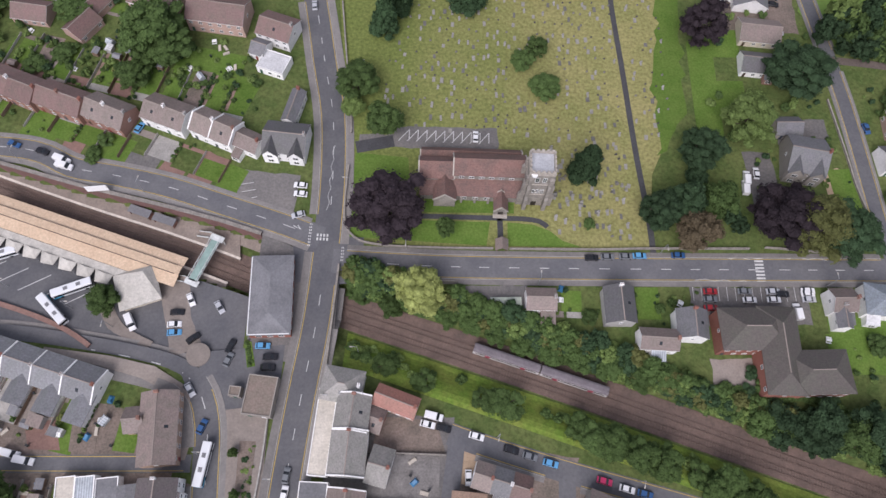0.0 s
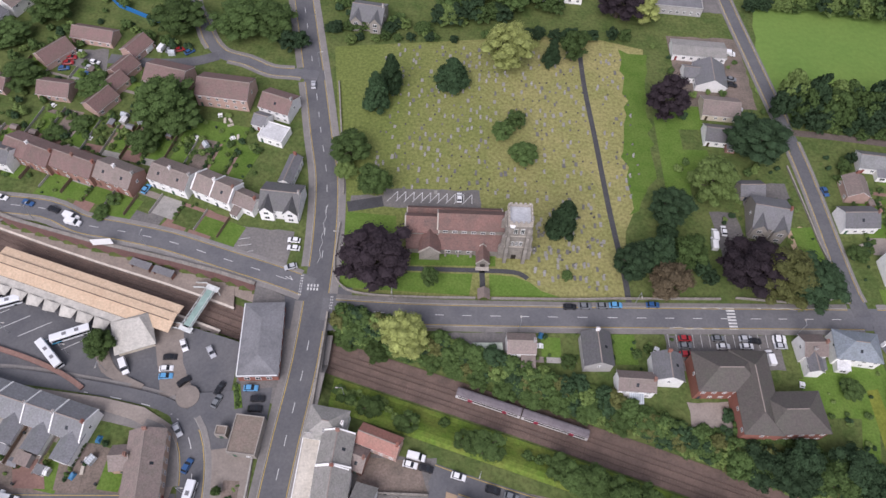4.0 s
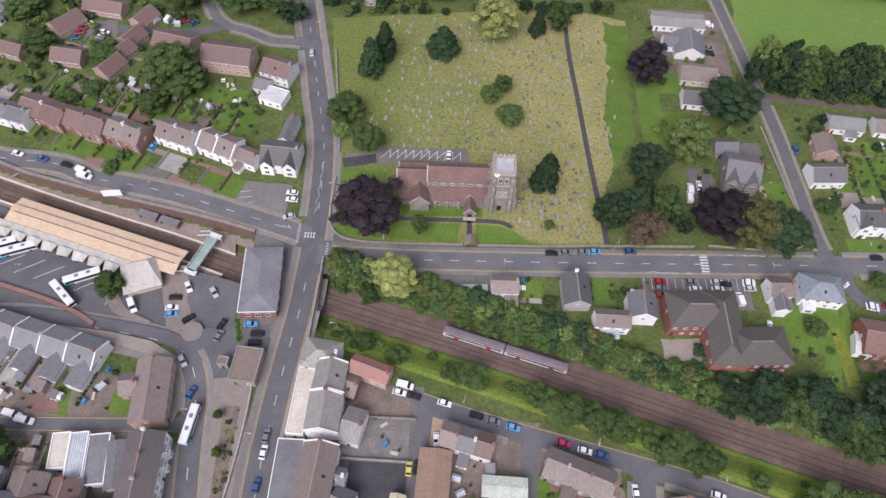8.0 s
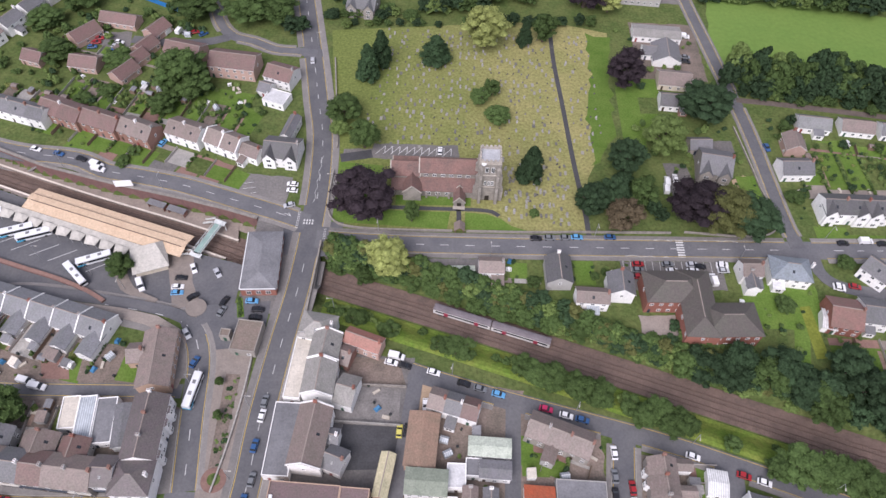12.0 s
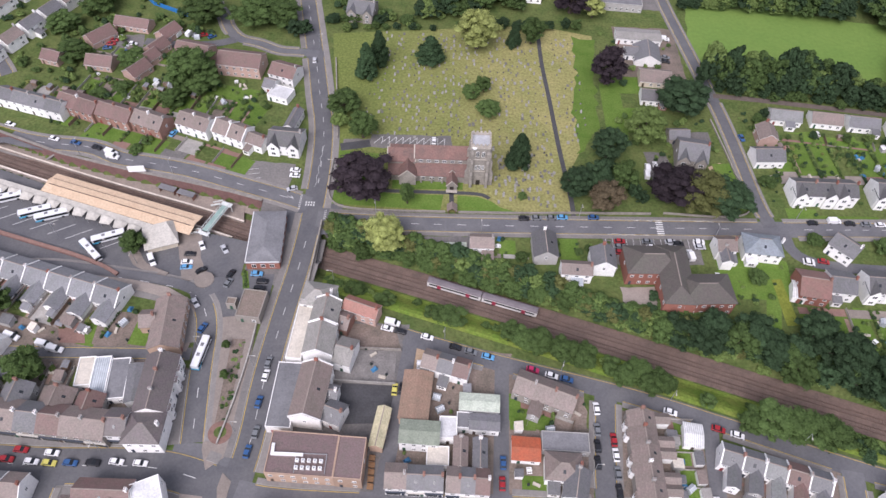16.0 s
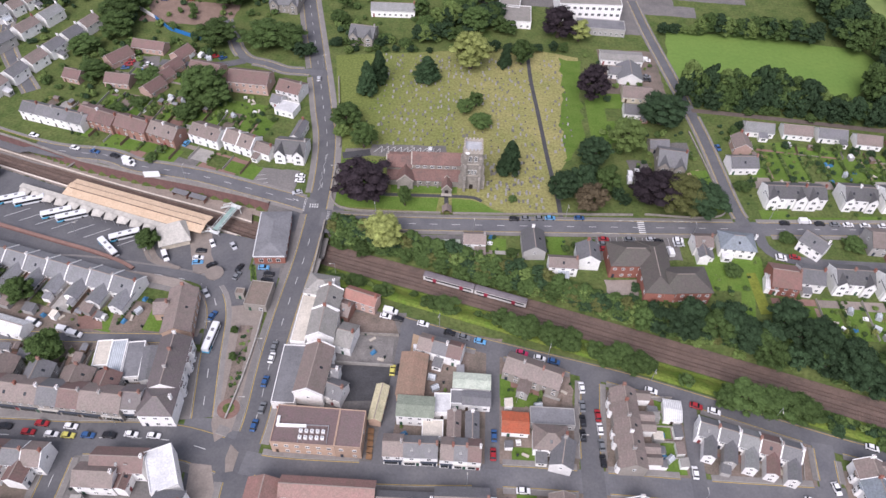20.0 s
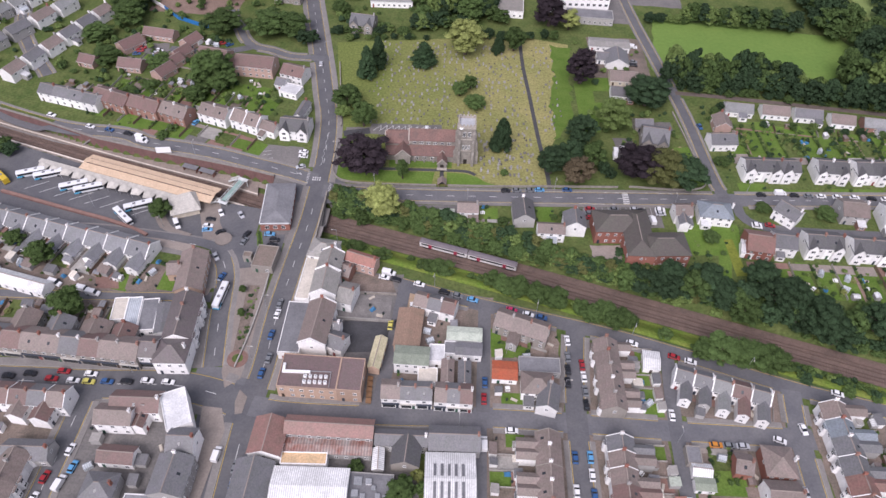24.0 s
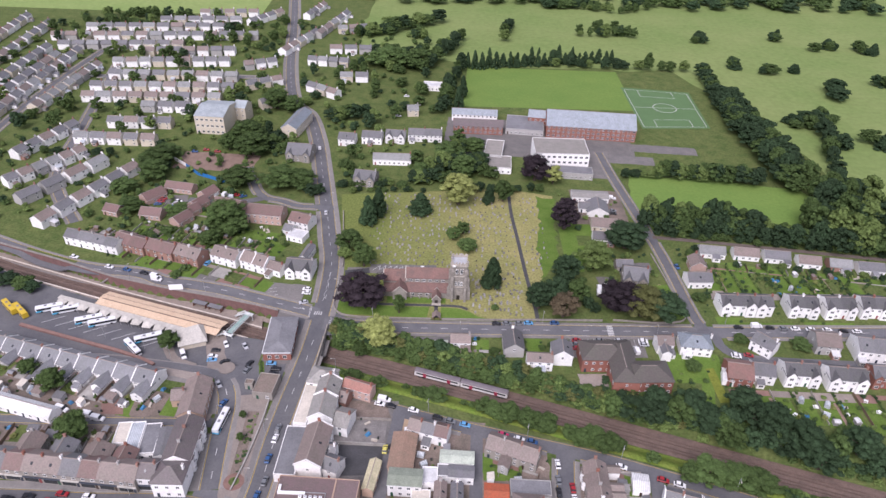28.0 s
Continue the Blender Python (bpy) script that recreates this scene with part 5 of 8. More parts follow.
for a, b, k in FAR:
    ang = math.degrees(math.atan2(b[1] - a[1], b[0] - a[0]))
    gap = math.hypot(b[0] - a[0], b[1] - a[1]) / k
    for i in range(k):
        t = (i + 0.5) / k
        house(a[0] + (b[0] - a[0]) * t, a[1] + (b[1] - a[1]) * t, min(gap * 0.8, 14), 8.0, ang + rng.uniform(-3, 3), 5.0, roof=rng.choice(["slate", "slate", "brown", "grey"]), wall=rng.choice(["white", "white", "white", "cream", "grey"]), far=True, ext=0.35)

# the farthest streets stand as one mesh
FARTHEST = [ob for ob in scene.objects if ob.type == "EMPTY" and ob.name.split(".")[0] == "house" and ob.matrix_basis.translation.y > 262]
town_bm, town_mats = bmesh.new(), []
for ob in FARTHEST:
    for kid in list(ob.children):
        me = kid.data.copy()
        me.transform(ob.matrix_basis @ kid.matrix_basis)
        first = len(town_bm.faces)
        town_bm.from_mesh(me)
        town_bm.faces.ensure_lookup_table()
        slots = []
        for one in me.materials:
            if one not in town_mats:
                town_mats.append(one)
            slots.append(town_mats.index(one))
        for f in town_bm.faces[first:]:
            f.material_index = slots[min(f.material_index, len(slots) - 1)]
        bpy.data.objects.remove(kid)
        bpy.data.meshes.remove(me)
    bpy.data.objects.remove(ob)
tagged(link("far_houses", town_bm, town_mats), "far rows of white and grey houses with slate roofs", "houses", kind="stuff")

# ---- gardens ----
SHED = []


def shed(x, y, ang):
    if SHED:
        return copy_thing(rng.choice(SHED), pose(x, y, land1(x, y), 0, 0, ang))
    for k, (wm, rm, wd) in enumerate(((timber, MATS["roof_felt"], "brown timber"), (MATS["wall_grey"], MATS["roof_sheet"], "grey"), (timber, MATS["roof_brown"], "weathered timber"))):
        top = thing("garden_shed", 0, 0, 0, 0, f"small {wd} garden shed", "shed", "garden sheds")
        part("wall", wall_block(2.6, 2.0, 1.8, 0.5, 0), wm, top)
        part("roof", gable_roof(2.6, 2.0, 1.8, 0.5, 0.15, 0.06, 0.1), rm, top)
        bm = bmesh.new()
        box(bm, -0.4, -1.05, 0.05, 0.4, -0.98, 1.75)
        part("door", bm, wm, top)
        SHED.append(top)
        top.matrix_basis = pose(x + 0.1 * k, y, land1(x, y), 0, 0, ang)
        if k < 2:
            x, y = x + 4, y + 1.5
    return top


HEDGE = []


def fence(p, q, h=1.5, kind=""):
    L = math.hypot(q[0] - p[0], q[1] - p[1])
    n = max(1, round(L / 8))
    kind = kind or rng.choice(["timber", "block", "block", "hedge", "hedge"])
    if kind == "hedge":
        for i in range(max(2, int(L / 1.3))):
            t = (i + 0.5) / max(2, int(L / 1.3))
            HEDGE.append(("bush", p[0] + (q[0] - p[0]) * t, p[1] + (q[1] - p[1]) * t, rng.uniform(1.3, 2.6), rng.uniform(0.7, 1.1), rng.choice([0, 0, 1, 2])))
        return
    fm, words, h = (timber, "weathered brown timber garden fence", h) if kind == "timber" else (garden_block, "pale block garden wall with piers", 1.1)
    top = thing("garden_fence" if kind == "timber" else "garden_wall", p[0], p[1], land1(*p), math.degrees(math.atan2(q[1] - p[1], q[0] - p[0])), words, "fence" if kind == "timber" else "wall")
    for i in range(n):
        bm = bmesh.new()
        box(bm, L * i / n + 0.05, -0.04, 0, L * (i + 1) / n - 0.05, 0.04, h)
        box(bm, L * i / n - 0.06, -0.07, 0, L * i / n + 0.06, 0.07, h + 0.1)
        part("panel", bm, fm, top)


def garden_row(p, q, n, depth, kinds=("lawn", "lawn", "rough", "paved", "yard", "lawn"), sheds=0.5, fences=True):
    """n garden plots along the line from p to q, reaching depth metres to its left."""
    ux, uy = (q[0] - p[0]) / n, (q[1] - p[1]) / n
    l = math.hypot(ux, uy)
    vx, vy = -uy / l, ux / l
    for i in range(n):
        a = (p[0] + ux * i, p[1] + uy * i)
        dd = depth * rng.uniform(0.85, 1.0)
        k = rng.choice(kinds)
        mm, lb = {"lawn": (lawn, "mown green garden lawn"), "rough": (rough_green, "overgrown green garden plot"), "paved": (rng.choice([paving, paving_red, concrete_m]), "paved back yard"), "yard": (yard, "patchy earth back yard")}[k]
        z = 0.058 + 0.004 * (i % 2) + rng.uniform(0, 0.003)
        s0, s1 = (0.0, rng.uniform(0.12, 0.3)) if k != "paved" else (0.0, 0.0)

        def at(u, v):
            return (a[0] + ux * u + vx * dd * v, a[1] + uy * u + vy * dd * v)

        flat("garden_plot", [at(0.04, s1), at(0.96, s1), at(0.96, 1), at(0.04, 1)], mm, z, lb, "garden")
        if s1:
            flat("patio", [at(0.04, 0), at(0.96, 0), at(0.96, s1), at(0.04, s1)], rng.choice([paving, concrete_m, paving_red]), z, "paved patio behind the house", "patio")
        if dd > 9 and k != "paved":
            flat("flower_bed", [at(0.04, s1 + 0.05), at(0.2, s1 + 0.05), at(0.2, 0.98), at(0.04, 0.98)], rng.choice([earth, rough_green]), z + 0.012, "planted garden border", "flower bed")
            for k2 in range(2):
                sx, sy = at(rng.uniform(0.08, 0.9), rng.uniform(0.4, 0.95))
                tree("shrub", sx, sy, rng.uniform(1.2, 3.2), rng.uniform(0.7, 1.5), rng.choice(["", "pale", "lime"]))
        if rng.random() < sheds:
            sx, sy = at(0.65, 0.9)
            shed(sx, sy, math.degrees(math.atan2(uy, ux)) + rng.choice([0, 90]))
        if fences:
            fence(at(0, 0), at(0, 1), kind=fences if isinstance(fences, str) else "")


# ---- road bridge, railway ----
bm = bmesh.new()
prism(bm, [(-21.9, -36.5), (2.6, -39.5), (2.6, -10.5), (-8, -4.5), (-21.9, 1.5)], -1.1, 0.02)
tagged(link("bridge_deck", bm, asphalt_old), "asphalt-topped deck carrying the main road over the railway", "bridge", kind="structure")
bm = bmesh.new()
for y0 in (-11.2, -37.5):
    v = box(bm, -21.6, y0, RAIL_Z - 0.3, 2.3, y0 + 1.0, -1.1)
    for q in v:
        q.co.y -= 0.29 * (q.co.x + 8)
tagged(link("bridge_abutment", bm, stone_wall), "stone abutments under the road bridge", "bridge", kind="structure")
wall_run([(2.2, -8), (2.1, -14), (1.3, -39), (0.9, -44)], 1.35, 0.45, stone_wall, "stone parapet of the road bridge", "bridge_parapet", "parapet")
wall_run([(2.6, -11.6), (14, -12.2), (38, -11.8)], 1.1, 0.3, stone_wall, "low stone wall above the cutting")

bed = smoothed([(x, float(rail_y(x))) for x in (-690, -400, -250, -108, -51, -26, 3, 70, 158, 300, 690)], 4.0)
bm = bmesh.new()
rows = []
for (ax, ay), (bx, by) in zip(offset(bed, 6.6), offset(bed, -5.0)):
    rows.append([bm.verts.new(p) for p in ((ax, ay, RAIL_Z - 0.2), (ax * 0.95 + bx * 0.05, ay * 0.95 + by * 0.05, RAIL_Z + 0.1), (bx * 0.95 + ax * 0.05, by * 0.95 + ay * 0.05, RAIL_Z + 0.1), (bx, by, RAIL_Z - 0.2))])
for a, b in zip(rows, rows[1:]):
    for i in range(3):
        bm.faces.new((a[i], a[i + 1], b[i + 1], b[i]))
tagged(link("track_bed", bm, ballast), "rusty brown stone ballast of the railway", "railway", kind="structure")
bm = bmesh.new()
rr = []
for x in range(6, 300, 3):
    y = float(rail_y(x))
    rr.append([bm.verts.new((x, y - d / 0.96, land1(x, y - d / 0.96) + 0.28)) for d in (5.3, 6.8, 8.4, 10, 11.8, 13.5, 15, 16.4)])
for a, b in zip(rr, rr[1:]):
    for i in range(7):
        bm.faces.new((a[i], a[i + 1], b[i + 1], b[i]))
bmesh.ops.recalc_face_normals(bm, faces=bm.faces)
tagged(link("bank_grass", bm, bank_grass), "bright rough grass on the railway bank", "grass", kind="structure")
near_bed = [p for p in bed if -180 < p[0] < 300]
for off in (1.9, -1.9):
    tr = thing("railway_track", 0, 0, 0, 0, "rusty steel railway track on sleepers", "railway track")
    for g in (-0.75, 0.75):
        bm = bmesh.new()
        l = offset(bed, off + g)
        rr = []
        for (ax, ay), (bx, by) in zip(offset(l, 0.06), offset(l, -0.06)):
            rr.append([bm.verts.new(p) for p in ((ax, ay, RAIL_Z + 0.1), (ax, ay, RAIL_Z + 0.34), (bx, by, RAIL_Z + 0.34), (bx, by, RAIL_Z + 0.1))])
        for a, b in zip(rr, rr[1:]):
            for i in range(3):
                bm.faces.new((a[i], a[i + 1], b[i + 1], b[i]))
        part("rail", bm, steel, tr)
    bm = bmesh.new()
    sl = smoothed([p for p in offset(near_bed, off)], 0.75)
    for i in range(1, len(sl) - 1):
        (x0, y0), (x1, y1) = sl[i - 1], sl[i + 1]
        a = math.atan2(y1 - y0, x1 - x0)
        prism(bm, rect_pts(sl[i][0], sl[i][1], 0.26, 2.6, math.degrees(a)), RAIL_Z + 0.05, RAIL_Z + 0.2)
    part("sleepers", bm, mat("sleeper", (0.145, 0.108, 0.09), 0.95), tr)["kind"] = "stuff"

# ---- church ----
church = thing("church", 0, 0, 0, 0, "grey stone church with red tiled roofs and a square tower", "church")
red_tile = mat("church_tile", (0.192, 0.112, 0.096), 0.85, fine=2.2, coarse=0.28, amount=0.32, tint=(0.125, 0.088, 0.078), tint_amount=0.95)
pale_stone = mat("pale_stone", (0.44, 0.40, 0.35), 0.9, coarse=0.6)


def block(name, x, y, w, d, ang, eave, rise, wall_m=stone_wall, roof_m=red_tile, over=0.3):
    """A gabled block of the church; the ridge runs along its width."""
    bm = wall_block(w, d, eave, rise, 0)
    bmesh.ops.transform(bm, verts=bm.verts, matrix=pose(x, y, 0, 0, 0, ang))
    part(name + "_wall", bm, wall_m, church)
    bm = gable_roof(w, d, eave, rise, over, 0.2, -0.15)
    bmesh.ops.transform(bm, verts=bm.verts, matrix=pose(x, y, 0, 0, 0, ang))
    part(name + "_roof", bm, roof_m, church)
    for sd in (-1, 1):
        bm = bmesh.new()
        for k in (-1, 1):
            v = box(bm, sd * w / 2 - 0.2, 0, 0, sd * w / 2 + 0.2, k * (d / 2 + 0.35), 0.3)
            for q in v:
                q.co.z += eave + rise - abs(q.co.y) * rise / (d / 2) + 0.15
        bmesh.ops.remove_doubles(bm, verts=bm.verts, dist=0.001)
        bmesh.ops.transform(bm, verts=bm.verts, matrix=pose(x, y, 0, 0, 0, ang))
        bmesh.ops.recalc_face_normals(bm, faces=bm.faces)
        part(name + "_coping", bm, pale_stone, church, "pale stone gable coping")


block("nave", 46.6, 24.0, 22.5, 7.4, 0.8, 8.2, 3.5)
block("chancel", 30.3, 23.2, 11.0, 7.2, 0.8, 6.8, 3.6)
block("north_aisle", 41.0, 29.6, 32, 4.6, 0.8, 4.0, 2.4)
block("transept", 33.0, 17.2, 8.0, 6.6, 90.8, 4.4, 3.2)
block("porch", 50.6, 14.0, 6.0, 4.0, 90.8, 2.6, 2.4)
bm = bmesh.new()
v = box(bm, 29.5 - 4.0, 15.6, -0.4, 57, 20.4, 3.2)
part("south_aisle_wall", bm, stone_wall, church)
bm = bmesh.new()
v = [bm.verts.new(p) for p in ((25.2, 15.2, 3.1), (57, 15.5, 3.1), (57, 20.5, 5.5), (25.2, 20.2, 5.5), (25.2, 15.2, 3.3), (57, 15.5, 3.3), (57, 20.5, 5.7), (25.2, 20.2, 5.7))]
for f in ((3, 2, 1, 0), (4, 5, 6, 7), (0, 1, 5, 4), (1, 2, 6, 5), (2, 3, 7, 6), (3, 0, 4, 7)):
    bm.faces.new([v[i] for i in f])
part("south_aisle_roof", bm, red_tile, church)
for i in range(6):
    window(church, 38.0 + 3.1 * i, 20.18, 6.2, 0.014, 1.6, 1.2)
for i in range(5):
    if i != 4:
        window(church, 39.0 + 3.6 * i, 15.55, 1.2, 0, 1.8, 1.4)
for i in range(4):
    bm = bmesh.new()
    box(bm, 38.0 + 4.2 * i, 14.7, -0.3, 38.7 + 4.2 * i, 15.6, 2.4)
    part("buttress", bm, stone_wall, church)
bm = bmesh.new()
for i in range(4):
    box(bm, 48.4, 10.9 - 0.35 * i, -0.2, 52.8, 11.2 - 0.35 * i, 0.55 - 0.14 * i)
part("porch_steps", bm, pale_stone, church)
bm = bmesh.new()
prism(bm, [(49.8, 10.95), (51.4, 10.95), (51.4, 11.1), (49.8, 11.1)], 0.3, 2.3)
# near-black panel: the shade inside the porch is in its colour
part("porch_doorway", bm, glossy("shadowed_oak", (0.02, 0.015, 0.012), 0.7), church)
TX, TY, TW = 60.9, 18.6, 7.2
bm = bmesh.new()
box(bm, TX - TW / 2, TY - TW / 2, -0.5, TX + TW / 2, TY + TW / 2, 19.6)
part("tower_wall", bm, stone_wall, church)
bm = bmesh.new()
for z, e in ((7.4, 0.18), (13.6, 0.18), (19.6, 0.28)):
    box(bm, TX - TW / 2 - e, TY - TW / 2 - e, z, TX + TW / 2 + e, TY + TW / 2 + e, z + 0.3)
part("string_course", bm, pale_stone, church)
for sx in (-1, 1):
    for sy in (-1, 1):
        for turn in (0, 1):
            bm = bmesh.new()
            prof = [(-0.1, -0.5), (1.9, -0.5), (1.9, 6.6), (1.25, 7.8), (1.25, 12.4), (0.65, 13.6), (0.65, 16.8), (-0.1, 18.0)]
            lo = [bm.verts.new((u, 0, zz)) for u, zz in prof]
            hi = [bm.verts.new((u, 1.1, zz)) for u, zz in prof]
            bm.faces.new(lo), bm.faces.new(hi[::-1])
            for q in range(8):
                bm.faces.new((lo[(q + 1) % 8], lo[q], hi[q], hi[(q + 1) % 8]))
            for v in bm.verts:
                u, w_ = v.co.x, v.co.y
                v.co.x, v.co.y = (TX + sx * (TW / 2 + u), TY + sy * (TW / 2 - w_)) if turn == 0 else (TX + sx * (TW / 2 - w_), TY + sy * (TW / 2 + u))
            bmesh.ops.recalc_face_normals(bm, faces=bm.faces)
            part("tower_buttress", bm, stone_wall, church)
bm = bmesh.new()
for k in range(5):
    for s_ in (-1, 1):
        u = -TW / 2 + 0.2 + k * (TW - 1.2) / 4
        box(bm, TX + u, TY + s_ * (TW / 2 - 0.05) - 0.25, 20.9, TX + u + 0.85, TY + s_ * (TW / 2 - 0.05) + 0.25, 21.7)
        box(bm, TX + s_ * (TW / 2 - 0.05) - 0.25, TY + u, 20.9, TX + s_ * (TW / 2 - 0.05) + 0.25, TY + u + 0.85, 21.7)
for s_ in (-1, 1):
    box(bm, TX - TW / 2 - 0.2, TY + s_ * (TW / 2) - 0.22, 19.9, TX + TW / 2 + 0.2, TY + s_ * (TW / 2) + 0.22, 20.9)
    box(bm, TX + s_ * (TW / 2) - 0.22, TY - TW / 2 + 0.22, 19.9, TX + s_ * (TW / 2) + 0.22, TY + TW / 2 - 0.22, 20.9)
part("battlemented_parapet", bm, pale_stone, church)
bm = bmesh.new()
box(bm, TX - TW / 2 + 0.3, TY - TW / 2 + 0.3, 19.9, TX + TW / 2 - 0.3, TY + TW / 2 - 0.3, 20.1)
part("tower_roof", bm, mat("lead", (0.42, 0.43, 0.45), 0.6), church, "pale grey lead tower roof")
bm = bmesh.new()
tube(bm, TX - 2.4, TY - TW / 2 - 0.25, 19.7, 20.2, 0.9, 0.9, 12)
part("tower_disc", bm, frame_white, church, "round white dish on the parapet")
for dx in (-1.1, 1.1):
    window(church, TX + dx, TY - TW / 2, 15.2, 0, 1.2, 2.6)
for dx in (-1.3, 0, 1.3):
    window(church, TX + dx, TY - TW / 2, 8.4, 0, 0.9, 2.2)
bm = bmesh.new()
box(bm, TX - 0.9, TY - TW / 2 - 0.06, 0, TX + 0.7, TY - TW / 2 + 0.05, 2.6)
# door in the same near-black, with shade put into the oak's colour
part("tower_door", bm, glossy("shadowed_oak", (0.02, 0.015, 0.012), 0.7), church)
lych = thing("lychgate", 51.0, 0.2, 0, 1, "brown roofed lychgate in the churchyard wall", "gate")
for sx in (-1.5, 1.25):
    bm = bmesh.new()
    box(bm, sx, -1.4, 0, sx + 0.25, 1.4, 2.1)
    part("side_wall", bm, timber, lych)
bm = gable_roof(3.6, 3.4, 2.1, 1.5, 0.3, 0.15, 0.1)
bmesh.ops.rotate(bm, verts=bm.verts, cent=(0, 0, 0), matrix=Matrix.Rotation(math.pi / 2, 3, "Z"))
part("roof", bm, MATS["roof_brown"], lych)

# ---- gravestones ----
stones = []
for k, (w, h, t) in enumerate(((0.7, 1.0, 0.14), (0.85, 1.25, 0.16), (0.6, 0.8, 0.14))):
    bm = bmesh.new()
    box(bm, -w / 2 - 0.12, -0.25, -0.1, w / 2 + 0.12, 0.25, 0.15)
    box(bm, -w / 2, -t / 2, 0.15, w / 2, t / 2, h)
    box(bm, -w / 2 + 0.12, -t / 2, h, w / 2 - 0.12, t / 2, h + 0.12)
    if k == 1:
        box(bm, -w / 2, -1.5, -0.1, w / 2, -0.3, 0.1)
    me = bpy.data.meshes.new("gravestone")
    bm.to_mesh(me), bm.free()
    me.materials.append(mat("headstone_%d" % k, ((0.22, 0.21, 0.19), (0.33, 0.32, 0.30), (0.11, 0.105, 0.10))[k], 0.8))
    stones.append(me)
count = 0
for row in range(15):
    for col in range(30):
        gx0, gy0 = 12 + col * 3.4 + rng.uniform(-0.7, 0.7), 43 + row * 4.9 + rng.uniform(-0.5, 0.5)
        if rng.random() < 0.28 or abs(gx0 - 93) < 2.2 or gx0 > 110 or math.hypot(gx0 - 62, gy0 - 62) < 9 or count > 285:
            continue
        ob = new("gravestone", rng.choice(stones))
        ob.matrix_basis = Matrix.LocRotScale((gx0, gy0, 0.02), Euler((rng.uniform(-0.08, 0.08), 0, rng.uniform(-0.12, 0.12))), (0.8, 0.8, 0.7))
        tagged(ob, "weathered grey headstone in dry grass", "gravestone", "gravestones in the churchyard")
        count += 1
for i in range(34):
    gx0, gy0 = rng.uniform(66, 92), rng.uniform(5, 38)
    if math.hypot(gx0 - 79, gy0 - 25) < 4:
        continue
    ob = new("gravestone", rng.choice(stones))
    ob.matrix_basis = pose(gx0, gy0, 0.02, 0, 0, rng.uniform(-8, 8))
    tagged(ob, "weathered grey headstone in dry grass", "gravestone", "gravestones in the churchyard")

slabs = bmesh.new()
for row in range(16):
    for col in range(26):
        gx0, gy0 = 13 + col * 3.6 + rng.uniform(-1.2, 1.2), 41 + row * 4.9 + rng.uniform(-0.8, 0.8)
        if rng.random() < 0.58 or abs(gx0 - 93) < 2.4 or math.hypot(gx0 - 62, gy0 - 62) < 8:
            continue
        w_, d_ = rng.uniform(0.35, 0.6), rng.uniform(0.7, 1.1)
        prism(slabs, rect_pts(gx0, gy0, 2 * w_, 2 * d_, rng.uniform(-6, 6)), -0.05, rng.uniform(0.1, 0.35), rng.choice([0, 0, 1]))
for i in range(60):
    gx0, gy0 = rng.uniform(68, 92), rng.uniform(4, 40)
    prism(slabs, rect_pts(gx0, gy0, rng.uniform(0.7, 1.1), rng.uniform(1.3, 2.1), rng.uniform(-8, 8)), -0.05, rng.uniform(0.1, 0.3), rng.choice([0, 0, 1]))
tagged(link("grave_slabs", slabs, [mat("slab_pale", (0.26, 0.25, 0.225), 0.85), mat("slab_dark", (0.14, 0.135, 0.125), 0.85)]), "weathered grave slabs and kerbs lying in rows", "graves", kind="stuff")

# ---- paved places ----
flat("junction", [(-14, 7), (9, 3), (9, -13), (2.4, -14), (-10, -14)], asphalt, 0.035, "grey asphalt of the road junction", "road")
flat("yard", [(18, -74.3), (35, -74.5), (35, -87), (21, -88), (17.5, -88)], path_dark, 0.05, "dark new asphalt parking yard", "ground")
flat("yard", [(15, -73.7), (34.4, -74.1), (34.4, -62.2), (14.6, -62)], mat("stained_concrete", (0.20, 0.188, 0.178), 0.9, coarse=0.2, amount=0.3), 0.05, "stained grey concrete yard", "ground")
flat("yard", [(15.6, -61.6), (36, -61.4), (33, -52.7), (17.6, -52)], yard, 0.05, "stained brown service yard", "ground")
wall_run([(15, -73.9), (35, -74.3)], 1.4, 0.3, concrete_m, "grey block wall between two yards", "yard_wall")
wall_run([(14.8, -61.8), (36, -61.8)], 1.2, 0.3, stone_wall, "grey block wall between two yards", "yard_wall")
flat("gravel_drive", [(156.7, 23.4), (161.6, 24.3), (165.2, 32.2), (161.3, 33.4), (156.2, 30.6)], mat("gravel_tan", (0.42, 0.31, 0.21), 0.95, fine=3), 0.06, "tan gravel drive beside the stone house", "ground")
flat("gravel_drive", [(41, -60), (45.5, -61.5), (44.5, -70), (40.3, -69)], mat("gravel_tan", (0.42, 0.31, 0.21), 0.95, fine=3), 0.06, "tan gravel drive beside the white terrace", "ground")
hoard = thing("site_hoarding", 0, 0, 0, 0, "white and blue hoarding round the building site", "fence")
HOARD = [((-123.1, 148.4), (-112.2, 139.8)), ((-112.2, 139.8), (-101.5, 129.2)), ((-101.5, 129.2), (-81.2, 119.9))]
for k, (a, b) in enumerate(HOARD):
    bm = bmesh.new()
    ribbon(bm, offset([a, b], 0.06), offset([a, b], -0.06), 0, 2.4)
    part("panel", bm, frame_white if k < 1 or k == 3 else glossy("hoarding_blue", (0.02, 0.16, 0.42), 0.5), hoard)
